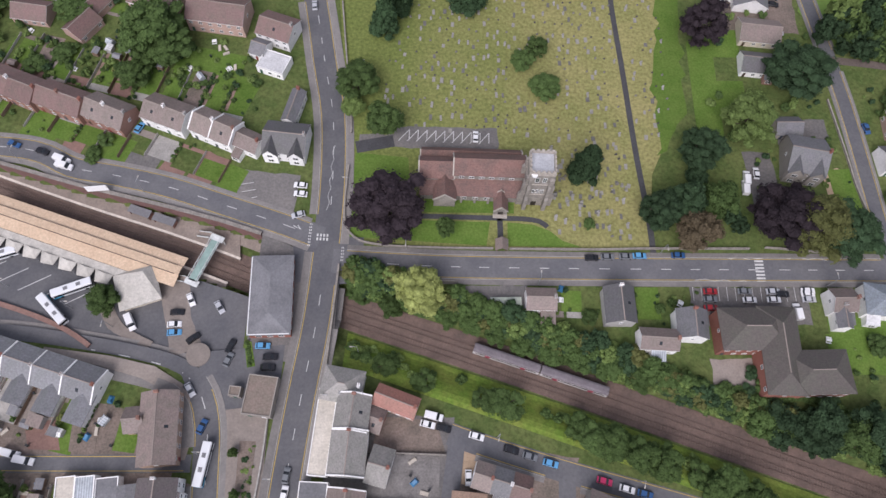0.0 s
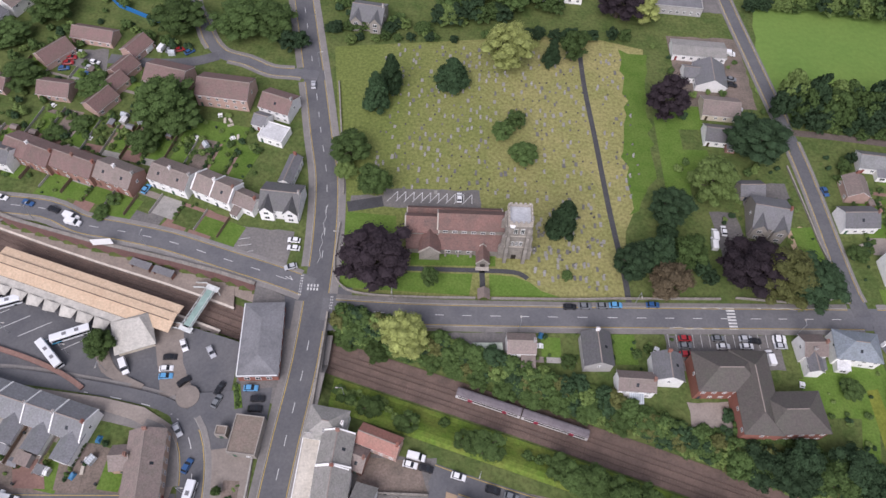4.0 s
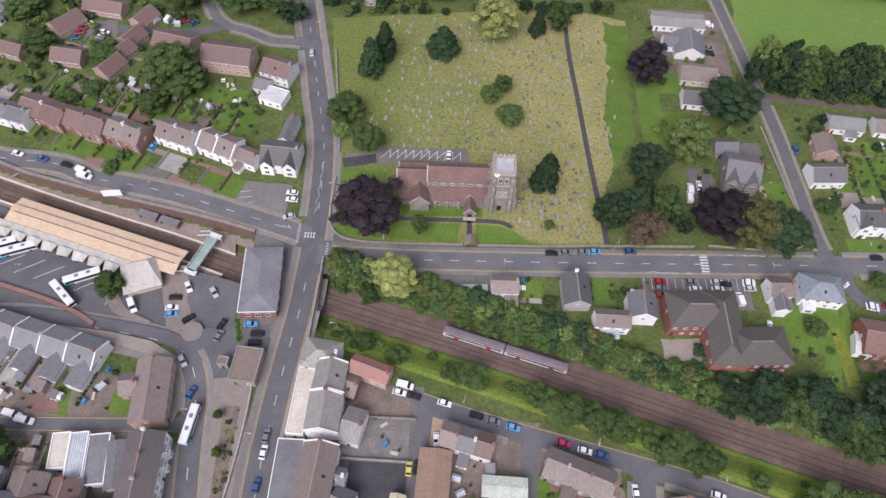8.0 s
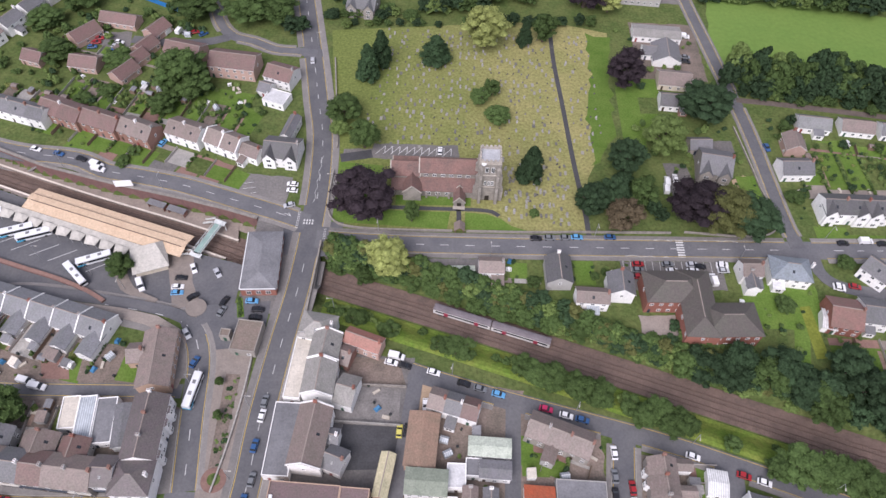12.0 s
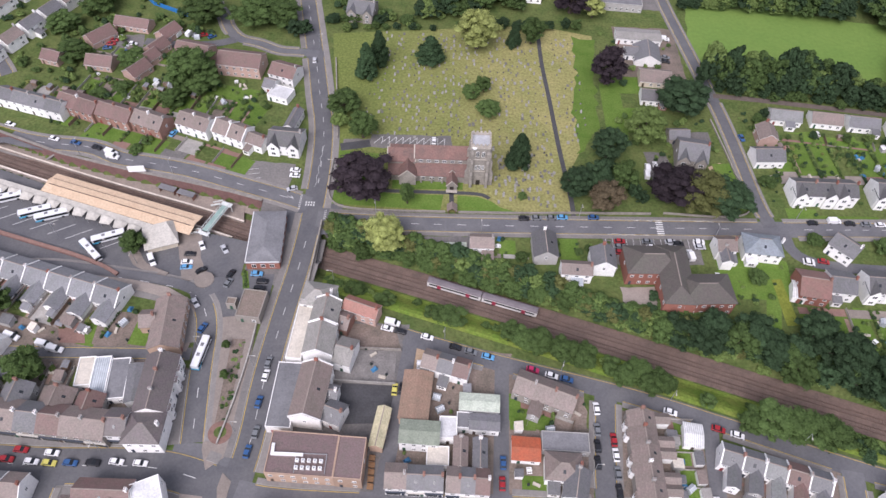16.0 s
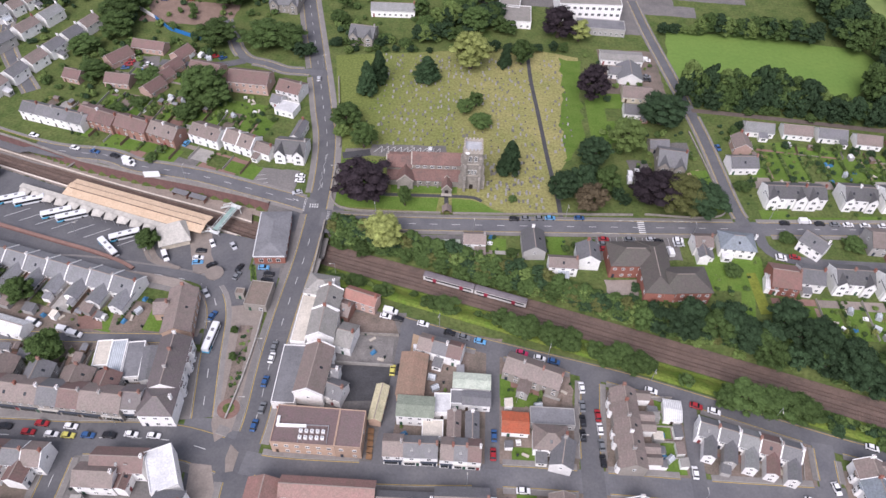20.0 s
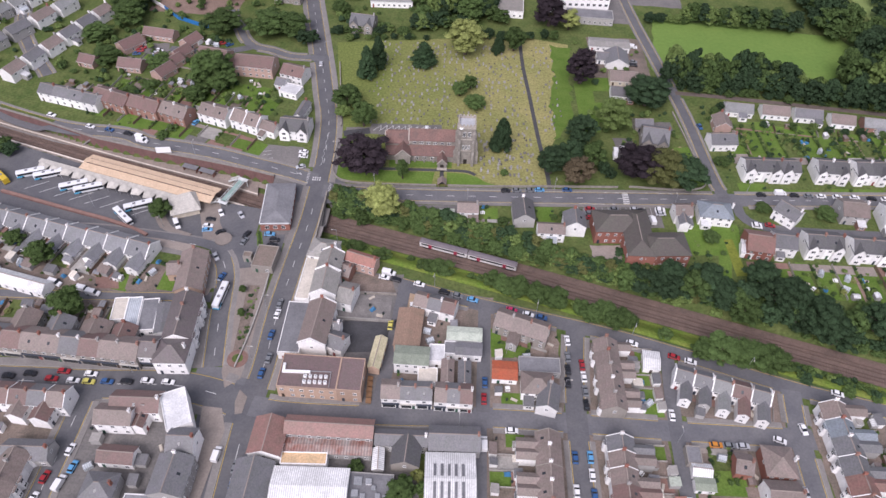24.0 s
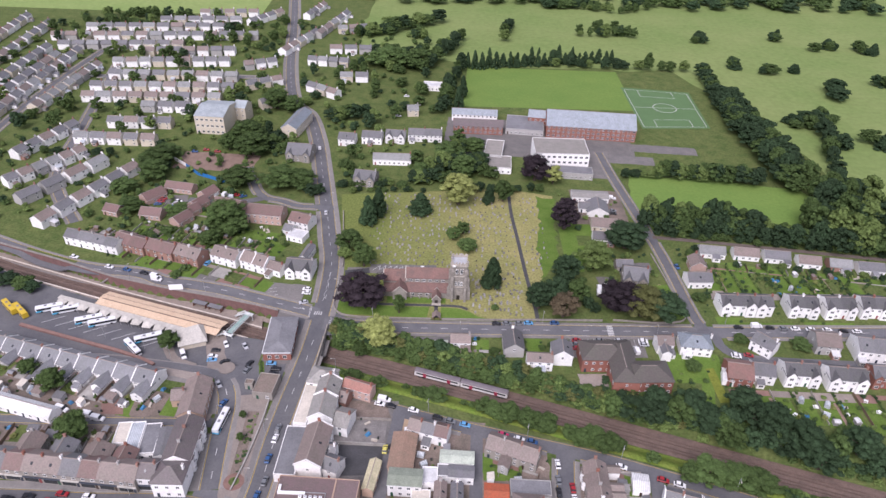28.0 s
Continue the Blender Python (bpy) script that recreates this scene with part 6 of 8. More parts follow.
for pts, w in (([(-58, -9.5), (-48, -14), (-43, -25), (-39, -36)], 9.0), ([(-66, -22), (-60, -30), (-50, -35)], 4.0)):
    bm = bmesh.new()
    l = smoothed(pts, 1.5)
    ribbon(bm, offset(l, w / 2), offset(l, -w / 2), -0.4, 0.16)
    tagged(link("pavement", bm, paving), "brown paved apron beside the pavilion", "pavement", kind="structure")
flat("junction", [(-29, -96), (-8, -96), (-8, -104), (-29, -104)], asphalt, 0.041, "grey asphalt of the wide junction", "road")
flat("junction", [(-25, -103), (-8, -103), (-6, -150), (-22, -150)], asphalt, 0.045, "grey asphalt of the wide junction", "road")
flat("plaza", [(-23.5, -111), (-17, -111.5), (-14.2, -119), (-16.5, -146), (-21, -146), (-21.5, -128)], paving, 0.17, "brown paved corner beside the white building", "pavement")
flat("traffic_island", [(-12.8, -104.5), (-9.8, -107), (-10.2, -113), (-12.4, -113.5), (-13.4, -109)], paving, 0.19, "small paved traffic island", "pavement")
wall_run([(-13.2, -52), (-13.4, -66), (-14.6, -82), (-16.5, -96)], 0.8, 0.35, concrete_m, "low concrete wall along the island", "island_wall")

flat("paved_circle", [(-35 + 3.4 * math.cos(k * 0.2618), -36.9 + 3.4 * math.sin(k * 0.2618)) for k in range(24)], paving, 0.2, "round brown paved patch in the forecourt", "pavement")
flat("planting_strip", [(-22.6, -32.5), (-20.6, -32.5), (-18.6, -39.5), (-20.8, -40)], lawn, 0.2, "weedy green strip beside parked cars", "flower bed")
flat("island_nose", [(-16.4 + 3.6 * math.cos(k * 0.2618), -92.5 + 3.6 * math.sin(k * 0.2618)) for k in range(24)], paving_red, 0.2, "round red-paved nose of the island", "pavement")
flat("flower_bed", [(-16.4 + 1.9 * math.cos(k * 0.3142), -92.3 + 1.8 * math.sin(k * 0.3142)) for k in range(20)], rough_green, 0.24, "round planted bed on the island nose", "flower bed")
bb = thing("billboard", -73.4, 12.6, 0, 8, "white poster billboard above the station wall", "billboard")
bm = bmesh.new()
box(bm, -3.2, -0.1, 1.4, 3.2, 0.1, 4.4)
part("panel", bm, frame_white, bb)
for px in (-2.4, 2.4):
    bm = bmesh.new()
    box(bm, px - 0.1, 0.1, 0, px + 0.1, 0.3, 4.2)
    part("post", bm, timber, bb)

flat("pavement", [(-78.4, -36.4), (-59.4, -38.2), (-46.6, -40.6), (-37.6, -45.4), (-38.5, -49), (-49.5, -44.2), (-62.3, -41), (-78, -38.6)], paving, 0.15, "brown paved verge behind the terrace", "pavement")
flat("pavement", [(-38.1, -57.5), (-38.6, -66.1), (-33.8, -65.5), (-32.8, -58.9), (-35.5, -48.0), (-39.6, -44.8)], paving, 0.155, "worn brown paving beside the corner house", "pavement")
flat("yard", [(-78.6, -56.8), (-70.1, -56.4), (-67.1, -64.2), (-75.6, -64.2)], paving_red, 0.1, "red-brown paved back yard", "ground")
flat("yard", [(-65.5, -57.2), (-58.6, -55.8), (-57.9, -64.6), (-64.9, -64.4)], yard, 0.1, "dark brown earth back yard", "ground")

# ---- station ----
fawn = mat("canopy_roof", (0.62, 0.47, 0.33), 0.75, coarse=0.25, tint=(0.53, 0.38, 0.26), tint_amount=0.8)
canopy_white = mat("canopy_white", (0.50, 0.475, 0.425), 0.7, coarse=0.4)
platform_m = mat("platform", (0.30, 0.25, 0.215), 0.9, coarse=0.3)


def platform(x0, x1, off0, off1, label):
    l = [p for p in bed if x0 <= p[0] <= x1]
    bm = bmesh.new()
    rr = []
    outer = offset(l, off0) if off0 < 8.5 else [(x, float(rail_y(x)) + (float(north_edge(x)) - 0.45) / 0.96) for x, y in l]
    for (ax, ay), (bx, by) in zip(outer, offset(l, off1)):
        rr.append([bm.verts.new(p) for p in ((ax, ay, RAIL_Z - 0.3), (ax, ay, RAIL_Z + 1.15), (bx, by, RAIL_Z + 1.15), (bx, by, RAIL_Z - 0.3))])
    for a, b in zip(rr, rr[1:]):
        for i in range(3):
            bm.faces.new((a[i], a[i + 1], b[i + 1], b[i]))
    bm.faces.new(rr[0][::-1]), bm.faces.new(rr[-1])
    pl = tagged(link("platform", bm, platform_m), label, "platform", kind="structure")
    bm = bmesh.new()
    rr = []
    edge = off1 if off0 > 0 and abs(off1) < abs(off0) else off0 if abs(off0) < abs(off1) else off1
    k = 0.75 if edge > 0 else -0.75
    for (ax, ay), (bx, by) in zip(offset(l, edge + k), offset(l, edge)):
        rr.append([bm.verts.new(p) for p in ((ax, ay, RAIL_Z + 1.16), (bx, by, RAIL_Z + 1.16))])
    for a, b in zip(rr, rr[1:]):
        bm.faces.new((a[0], a[1], b[1], b[0]))
    tagged(link("platform_edge", bm, mat("edge_stone", (0.74, 0.66, 0.57), 0.85)), "pale edging stones of the platform", "platform", kind="structure")


platform(-260, -27, 8.6, 3.9, "worn brown northern railway platform")
platform(-260, -27, -3.9, -8.2, "worn brown southern railway platform")
canopy = thing("platform_canopy", -75.3, -2.8, 0, -16.8, "long fawn roof over the station platform", "canopy")
for y0, y1, z0, z1 in ((-5.0, -1.3, 0.0, 0.55), (-1.3, 1.3, 0.9, 0.9), (1.3, 4.6, 0.55, 0.0)):
    bm = bmesh.new()
    v = [bm.verts.new(p) for p in ((-32.5, y0, z0), (32.5, y0, z0), (32.5, y1, z1), (-32.5, y1, z1), (-32.5, y0, z0 - 0.25), (32.5, y0, z0 - 0.25), (32.5, y1, z1 - 0.25), (-32.5, y1, z1 - 0.25))]
    for f in ((0, 1, 2, 3), (7, 6, 5, 4), (0, 4, 5, 1), (1, 5, 6, 2), (2, 6, 7, 3), (3, 7, 4, 0)):
        bm.faces.new([v[i] for i in f])
    bmesh.ops.recalc_face_normals(bm, faces=bm.faces)
    part("roof", bm, fawn, canopy)
bm = bmesh.new()
for y0 in (-1.45, 1.25):
    box(bm, -31, y0, 0.55, 31, y0 + 0.2, 0.9)
part("clerestory", bm, mat("clerestory", (0.16, 0.12, 0.10), 0.7), canopy, "dark glazed strips along the roof")
for i in range(9):
    for yy in (-2.2, 2.2):
        bm = bmesh.new()
        tube(bm, -31 + i * 7.6, yy, RAIL_Z + 1.0, 0.1, 0.12, 0.12)
        part("column", bm, lamp_grey, canopy)


apron = thing("shelter_apron", -75.3, -2.8, 0, -16.8, "long pale roof strip behind the bus bays", "canopy")
bm = bmesh.new()
v = box(bm, -52, -7.4, -0.55, 19, -5.1, -0.35)
for q in v:
    q.co.z += 0.06 * (q.co.y + 7.4)
part("roof", bm, canopy_white, apron)
for k in range(10):
    bm = bmesh.new()
    tube(bm, -50 + 7.4 * k, -6.9, -3.4, -0.5, 0.1, 0.1)
    part("post", bm, lamp_grey, apron)


def saw_shelter(along):
    """One pointed bay of the bus shelter, set square to the station roof."""
    place = pose(-75.3, -2.8, 0, 0, 0, -16.8) @ Vector((along, -7.42, 0))
    sh = thing("bus_shelter", place.x, place.y, land1(place.x, place.y - 1.5), -16.8, "pale pointed bus shelter bay", "bus shelter", "bus shelter bays")
    h = -0.4 - sh.matrix_basis.translation.z
    bm = bmesh.new()
    b = [bm.verts.new(p) for p in ((-2.9, 0, h), (-1.5, -3.5, h - 0.35), (2.5, -3.0, h - 0.25), (2.9, 0, h))]
    low = [bm.verts.new((v.co.x, v.co.y, v.co.z - 0.22)) for v in b]
    t = bm.verts.new((0.5, -0.5, h + 0.95))
    for i in range(4):
        j = (i + 1) % 4
        bm.faces.new((b[i], b[j], t))
        bm.faces.new((low[i], low[j], b[j], b[i]))
    bm.faces.new(low[::-1])
    bmesh.ops.recalc_face_normals(bm, faces=bm.faces)
    part("roof", bm, canopy_white, sh)
    for xx, yy in ((-1.4, -3.2), (2.3, -2.7)):
        bm = bmesh.new()
        tube(bm, xx, yy, 0, h - 0.45, 0.1, 0.1)
        part("post", bm, lamp_grey, sh)


for i in range(11):
    saw_shelter(-48.4 + 5.95 * i)
z = land1(-55.5, -17.5)
pav = thing("station_pavilion", -56.2, -17.5, z, 21.7, "square pavilion with a pale pyramid roof", "pavilion")
bm = bmesh.new()
b = [bm.verts.new(p) for p in ((-6.1, -5.8, 3.0), (6.1, -5.8, 3.0), (6.1, 5.8, 3.0), (-6.1, 5.8, 3.0))]
low = [bm.verts.new((v.co.x, v.co.y, 2.75)) for v in b]
t = bm.verts.new((3.2, 3.0, 6.2))
for i in range(4):
    j = (i + 1) % 4
    bm.faces.new((b[i], b[j], t))
    bm.faces.new((low[i], low[j], b[j], b[i]))
bm.faces.new(low[::-1])
part("roof", bm, canopy_white, pav)
bm = bmesh.new()
box(bm, -5.3, -5.0, 0, 5.3, 5.0, 2.75)
part("wall", bm, MATS["wall_cream"], pav)
fb = thing("footbridge", -38.4, -8.0, 0, -20, "white and pale green iron footbridge over the tracks", "footbridge")
bm = bmesh.new()
box(bm, -1.3, -7.0, -1.0, 1.3, 7.0, -0.8)
part("deck", bm, mat("deck_green", (0.30, 0.42, 0.38), 0.8), fb, "pale green walkway")
rail_white = mat("bridge_white", (0.62, 0.64, 0.62), 0.6)
for sx in (-1.45, 1.3):
    bm = bmesh.new()
    box(bm, sx, -7.2, 0.25, sx + 0.15, 7.2, 0.4)
    box(bm, sx, -7.2, -1.05, sx + 0.15, 7.2, -0.75)
    for k in range(13):
        v = box(bm, sx + 0.03, -7.0 + 1.1 * k, -0.75, sx + 0.12, -6.86 + 1.1 * k, 0.25)
        for q in v:
            q.co.y += 0.8 * (q.co.z + 0.75) * (1 if k % 2 else -1) * (0 if k in (0, 12) else 1)
    part("side_truss", bm, rail_white, fb, "white lattice side")
for yy, out in ((-8.4, -1), (7.0, 1)):
    bm = bmesh.new()
    box(bm, -2.2, yy, -1.0, 2.2, yy + 1.9, -0.8)
    part("landing", bm, rail_white, fb)
    for xx in (-1.9, 1.7):
        bm = bmesh.new()
        box(bm, xx, yy + 0.8, RAIL_Z + 1.1, xx + 0.25, yy + 1.1, -1.0)
        part("pier", bm, rail_white, fb)
    bm = bmesh.new()
    for k in range(13):
        x0 = -2.2 - 0.4 * (k + 1)
        box(bm, x0, yy + 0.15, -1.1 - 0.26 * k, x0 + 0.4, yy + 1.75, -0.9 - 0.26 * k)
    part("stairs", bm, platform_m, fb)
    for e in (0.0, 1.75):
        bm = bmesh.new()
        v = box(bm, -7.4, yy + e, 0, -2.2, yy + e + 0.12, 1.0)
        for q in v:
            q.co.z += -1.0 + 0.65 * (q.co.x + 2.2)
        part("stair_side", bm, rail_white, fb)
stn = thing("station_building", -16.0, -19.4, 0, -86, "long brick station building with a hipped slate roof", "station")
part("wall", wall_block(23.4, 11.6, 4.0, 0, 1), MATS["wall_redbrick"], stn)
part("roof", hip_roof(23.4, 11.6, 4.0, 1.7), MATS["roof_felt"], stn)
for zz, x0, y0, x1, y1 in ((4.0, -11.7, -6.05, 11.7, -5.8), (4.0, 11.7, -5.8, 11.95, 5.8)):
    bm = bmesh.new()
    box(bm, x0, y0, zz - 0.35, x1, y1, zz + 0.3)
    part("eaves_board", bm, frame_white, stn, "white painted eaves board")
for i in range(6):
    window(stn, -9.4 + 3.7 * i, 5.8, 1.0, math.pi, 1.4, 1.7)
for i in range(3):
    window(stn, 11.7, -3.2 + 3.2 * i, 1.0, math.pi / 2, 1.6, 1.8)
bm = bmesh.new()
box(bm, -8, 5.82, 3.0, 8, 6.1, 3.5)
part("fascia", bm, frame_white, stn)
retaining = thing("retaining_wall", 0, 0, 0, 0, "tall red brick wall between the road and the station", "wall")
xs = [-250 + 4 * i for i in range(58)]
foot = [(x, float(rail_y(x)) + (float(north_edge(x)) + 0.1) / 0.96) for x in xs]
# the brick is coloured darker to include the shade on the wall's face
for nm, w0, w1, z0, z1, mm in (("wall_body", 0.35, -0.75, RAIL_Z - 0.3, 1.0, mat("shaded_brick", (0.185, 0.105, 0.095), 0.9, coarse=0.4)), ("coping", 0.42, -0.82, 1.0, 1.12, stone_wall)):
    bm = bmesh.new()
    rr = [[bm.verts.new(p) for p in ((ax, ay, z0), (ax, ay, z1), (bx, by, z1), (bx, by, z0))] for (ax, ay), (bx, by) in zip(offset(foot, w0), offset(foot, w1))]
    for a, b in zip(rr, rr[1:]):
        for i in range(4):
            bm.faces.new((a[i], a[(i + 1) % 4], b[(i + 1) % 4], b[i]))
    bm.faces.new(rr[0][::-1]), bm.faces.new(rr[-1])
    bmesh.ops.recalc_face_normals(bm, faces=bm.faces)
    part(nm, bm, mm, retaining)
bm = bmesh.new()
rr = [[bm.verts.new(p) for p in ((x, float(rail_y(x)) + 8.4 / 0.96, RAIL_Z + 1.0), (x, float(rail_y(x)) + (float(north_edge(x)) - 0.3) / 0.96, RAIL_Z + 1.0))] for x in xs if x > -68]
for a, b in zip(rr, rr[1:]):
    bm.faces.new((a[0], b[0], b[1], a[1]))
tagged(link("platform_back", bm, platform_m), "brown gravelly ground behind the platform", "platform", kind="structure")
for k, x in enumerate((-61.3, -53.3)):
    y = float(rail_y(x)) + 7.4
    sh = thing("platform_shelter", x, y, RAIL_Z + 1.15, -17, "small flat-roofed shelter on the northern platform", "shelter")
    bm = bmesh.new()
    box(bm, -3.6, -1.2, 2.3, 3.6, 1.4, 2.5)
    part("roof", bm, MATS["roof_felt"], sh)
    bm = bmesh.new()
    box(bm, -3.4, 1.0, 0, 3.4, 1.2, 2.3)
    part("back_wall", bm, MATS["wall_brick"], sh)
    for xx in (-3.3, 3.2):
        bm = bmesh.new()
        box(bm, xx, -1.0, 0, xx + 0.1, 1.0, 2.3)
        part("side_wall", bm, MATS["wall_brick"], sh)
# same brick as the station wall, shade included in its colour
wall_run([(-136.2, -11.9), (-101.7, -21.9), (-86.5, -26.2), (-76.6, -29.8), (-70.4, -32.9), (-66.5, -35.3)], 1.0, 1.3, mat("shaded_brick", (0.185, 0.105, 0.095)), "red brick wall between the bus yard and the road", "bus_yard_wall", cap=paving_red)

# ---- train ----
train = thing("train", 62.8, -36.55, RAIL_Z + 0.3, -16.55, "two-car white train with dark red doors and a grey roof", "train")
t_white, t_roof, t_red = glossy("train_white", (0.6, 0.58, 0.57), 0.35), mat("train_roof", (0.16, 0.14, 0.15), 0.7), glossy("train_red", (0.28, 0.03, 0.06), 0.35)
for k, cx in enumerate((-10.2, 10.2)):
    bm = bmesh.new()
    box(bm, cx - 10.0, -1.38, 0.9, cx + 10.0, 1.38, 3.1)
    car_body = part("carriage", bm, t_white, train)
    bm = bmesh.new()
    prof = [(-1.38, 3.1), (-1.15, 3.5), (-0.6, 3.72), (0.6, 3.72), (1.15, 3.5), (1.38, 3.1)]
    a = [bm.verts.new((cx - 10.0, y, zz)) for y, zz in prof]
    b = [bm.verts.new((cx + 10.0, y, zz)) for y, zz in prof]
    bm.faces.new(a[::-1]), bm.faces.new(b)
    for i in range(5):
        bm.faces.new((a[i], a[i + 1], b[i + 1], b[i]))
    bmesh.ops.recalc_face_normals(bm, faces=bm.faces)
    part("roof", bm, t_roof, car_body)
    for s_ in (-1, 1):
        bm = bmesh.new()
        box(bm, cx - 9.2, s_ * 1.39 - 0.02, 1.95, cx + 9.2, s_ * 1.39 + 0.02, 2.75)
        part("window_band", bm, pane_glass, car_body)
    for s_ in (-1, 1):
        for dx in (-5.5, 5.2):
            bm = bmesh.new()
            box(bm, cx + dx - 0.7, s_ * 1.42 - 0.02, 0.95, cx + dx + 0.7, s_ * 1.42 + 0.02, 2.95)
            part("door", bm, t_red, car_body, "dark red door")
    for dx in (-7, 7):
        bm = bmesh.new()
        box(bm, cx + dx - 1.5, -1.2, 0, cx + dx + 1.5, 1.2, 0.9)
        part("bogie", bm, rubber, car_body)

# ---- vehicles ----
CARS = {}
PAINT = {"white": (0.72, 0.72, 0.72), "black": (0.015, 0.015, 0.018), "grey": (0.16, 0.17, 0.18), "silver": (0.42, 0.43, 0.45), "blue": (0.03, 0.09, 0.22), "lightblue": (0.10, 0.30, 0.52), "red": (0.30, 0.02, 0.025), "yellow": (0.55, 0.5, 0.12), "green": (0.04, 0.2, 0.1), "orange": (0.5, 0.2, 0.03), "pink": (0.45, 0.03, 0.10)}


def loft(bm, sections, mi=0):
    """A skin over cross-sections, each a list of points, closed at both ends."""
    rows = [[bm.verts.new(p) for p in s] for s in sections]
    for a, b in zip(rows, rows[1:]):
        for i in range(len(a)):
            j = (i + 1) % len(a)
            bm.faces.new((a[i], a[j], b[j], b[i])).material_index = mi
    bm.faces.new(rows[0][::-1]).material_index = mi
    bm.faces.new(rows[-1]).material_index = mi
    bmesh.ops.recalc_face_normals(bm, faces=bm.faces)


def car(x, y, ang, colour="grey", kind="car", z=None):
    """A parked car or van: body, cabin glass, roof, wheels and lamps."""
    m = pose(x, y, (level(x, y) if z is None else z) + 0.085, 0, 0, ang)
    key = (colour, kind)
    if key in CARS:
        return copy_thing(CARS[key], m)
    words = {"car": f"parked {colour} hatchback on asphalt", "van": f"parked {colour} panel van on asphalt"}[kind].replace("lightblue", "light blue")
    top = thing(kind, 0, 0, 0, 0, words, kind, "parked vehicles")
    pm = glossy("paint_" + colour, PAINT[colour], 0.3)
    if kind == "car":
        hl, hw, waist, roof_z = 2.1, 0.88, 0.92, 1.46
        prof = ((-2.1, 0.35, 0.74), (-1.95, 0.28, 0.90), (-0.9, 0.28, 0.98), (0.8, 0.28, 0.98), (1.75, 0.28, 0.86), (2.1, 0.35, 0.66))
        cab = ((-1.72, 0.95, 0.97), (-1.35, 0.95, 1.40), (0.25, 0.95, 1.44), (1.0, 0.95, 0.98))
        roof_box = (-1.3, 0.22)
    else:
        hl, hw, waist, roof_z = 2.6, 0.98, 1.2, 2.2
        prof = ((-2.6, 0.35, 2.1), (-2.5, 0.3, 2.2), (0.7, 0.3, 2.2), (1.5, 0.3, 1.25), (2.4, 0.3, 1.05), (2.6, 0.38, 0.8))
        cab = ((0.72, 1.2, 2.1), (0.95, 1.2, 2.0), (1.3, 1.2, 1.62), (1.52, 1.15, 1.3))
        roof_box = None
    bm = bmesh.new()
    loft(bm, [[(px, -hw, z0), (px, hw, z0), (px, hw, z1 - 0.12), (px, hw - 0.12, z1), (px, -hw + 0.12, z1), (px, -hw, z1 - 0.12)] for px, z0, z1 in prof])
    part("body", bm, pm, top)
    bm = bmesh.new()
    e = 0.1 if kind == "car" else -0.012
    loft(bm, [[(px, -hw + e, z0), (px, hw - e, z0), (px, hw - e - 0.1 * (z1 - z0), z1), (px, -hw + e + 0.1 * (z1 - z0), z1)] for px, z0, z1 in cab])
    part("cabin_glass", bm, glossy("car_glass", (0.02, 0.023, 0.027), 0.08), top)
    if roof_box:
        bm = bmesh.new()
        box(bm, roof_box[0], -hw + 0.17, 1.405, roof_box[1], hw - 0.17, 1.47)
        part("roof", bm, pm, top)
    for wx in (-hl * 0.62, hl * 0.64):
        for wy in (-hw + 0.06, hw - 0.06):
            bm = bmesh.new()
            tube(bm, 0, 0, -0.11, 0.11, 0.32, 0.32, 10)
            bmesh.ops.transform(bm, verts=bm.verts, matrix=pose(wx, wy, 0.32, 90))
            part("wheel", bm, rubber, top)
    top.matrix_basis = m
    CARS[key] = top
    return top


def bus(x, y, ang, stripe=(0.05, 0.35, 0.55), label="white single-deck bus parked in a bay", body_col=None):
    top = thing("bus", x, y, level(x, y) + 0.06, ang, label, "bus", "buses at the station")
    bm = bmesh.new()
    loft(bm, [[(px, -1.25, 0.35), (px, 1.25, 0.35), (px, 1.25, 2.75), (px, 1.05, 3.0), (px, -1.05, 3.0), (px, -1.25, 2.75)] for px in (-5.8, 5.8)])
    bmesh.ops.bevel(bm, geom=bm.edges, offset=0.08, segments=1, affect="EDGES")
    part("body", bm, glossy("bus_white" if not body_col else "bus_yellow", body_col or (0.68, 0.69, 0.70), 0.35), top)
    bm = bmesh.new()
    box(bm, -5.3, -1.27, 1.35, 5.82, 1.27, 2.4)
    part("window_band", bm, glossy("car_glass", (0.02, 0.023, 0.027), 0.08), top)
    bm = bmesh.new()
    box(bm, -5.83, -1.28, 0.5, -3.0, 1.28, 1.25)
    part("stripe", bm, glossy("stripe_%d" % int(stripe[2] * 100), stripe, 0.4), top, "coloured band round the rear")
    for xx in (-1.5, 2.2):
        bm = bmesh.new()
        box(bm, xx - 0.6, -0.5, 2.98, xx + 0.6, 0.5, 3.12)
        part("roof_hatch", bm, MATS["roof_felt"], top)
    for wx in (-3.4, 3.7):
        for wy in (-1.15, 1.15):
            bm = bmesh.new()
            tube(bm, 0, 0, -0.14, 0.14, 0.48, 0.48, 10)
            bmesh.ops.transform(bm, verts=bm.verts, matrix=pose(wx, wy, 0.48, 90))
            part("wheel", bm, rubber, top)


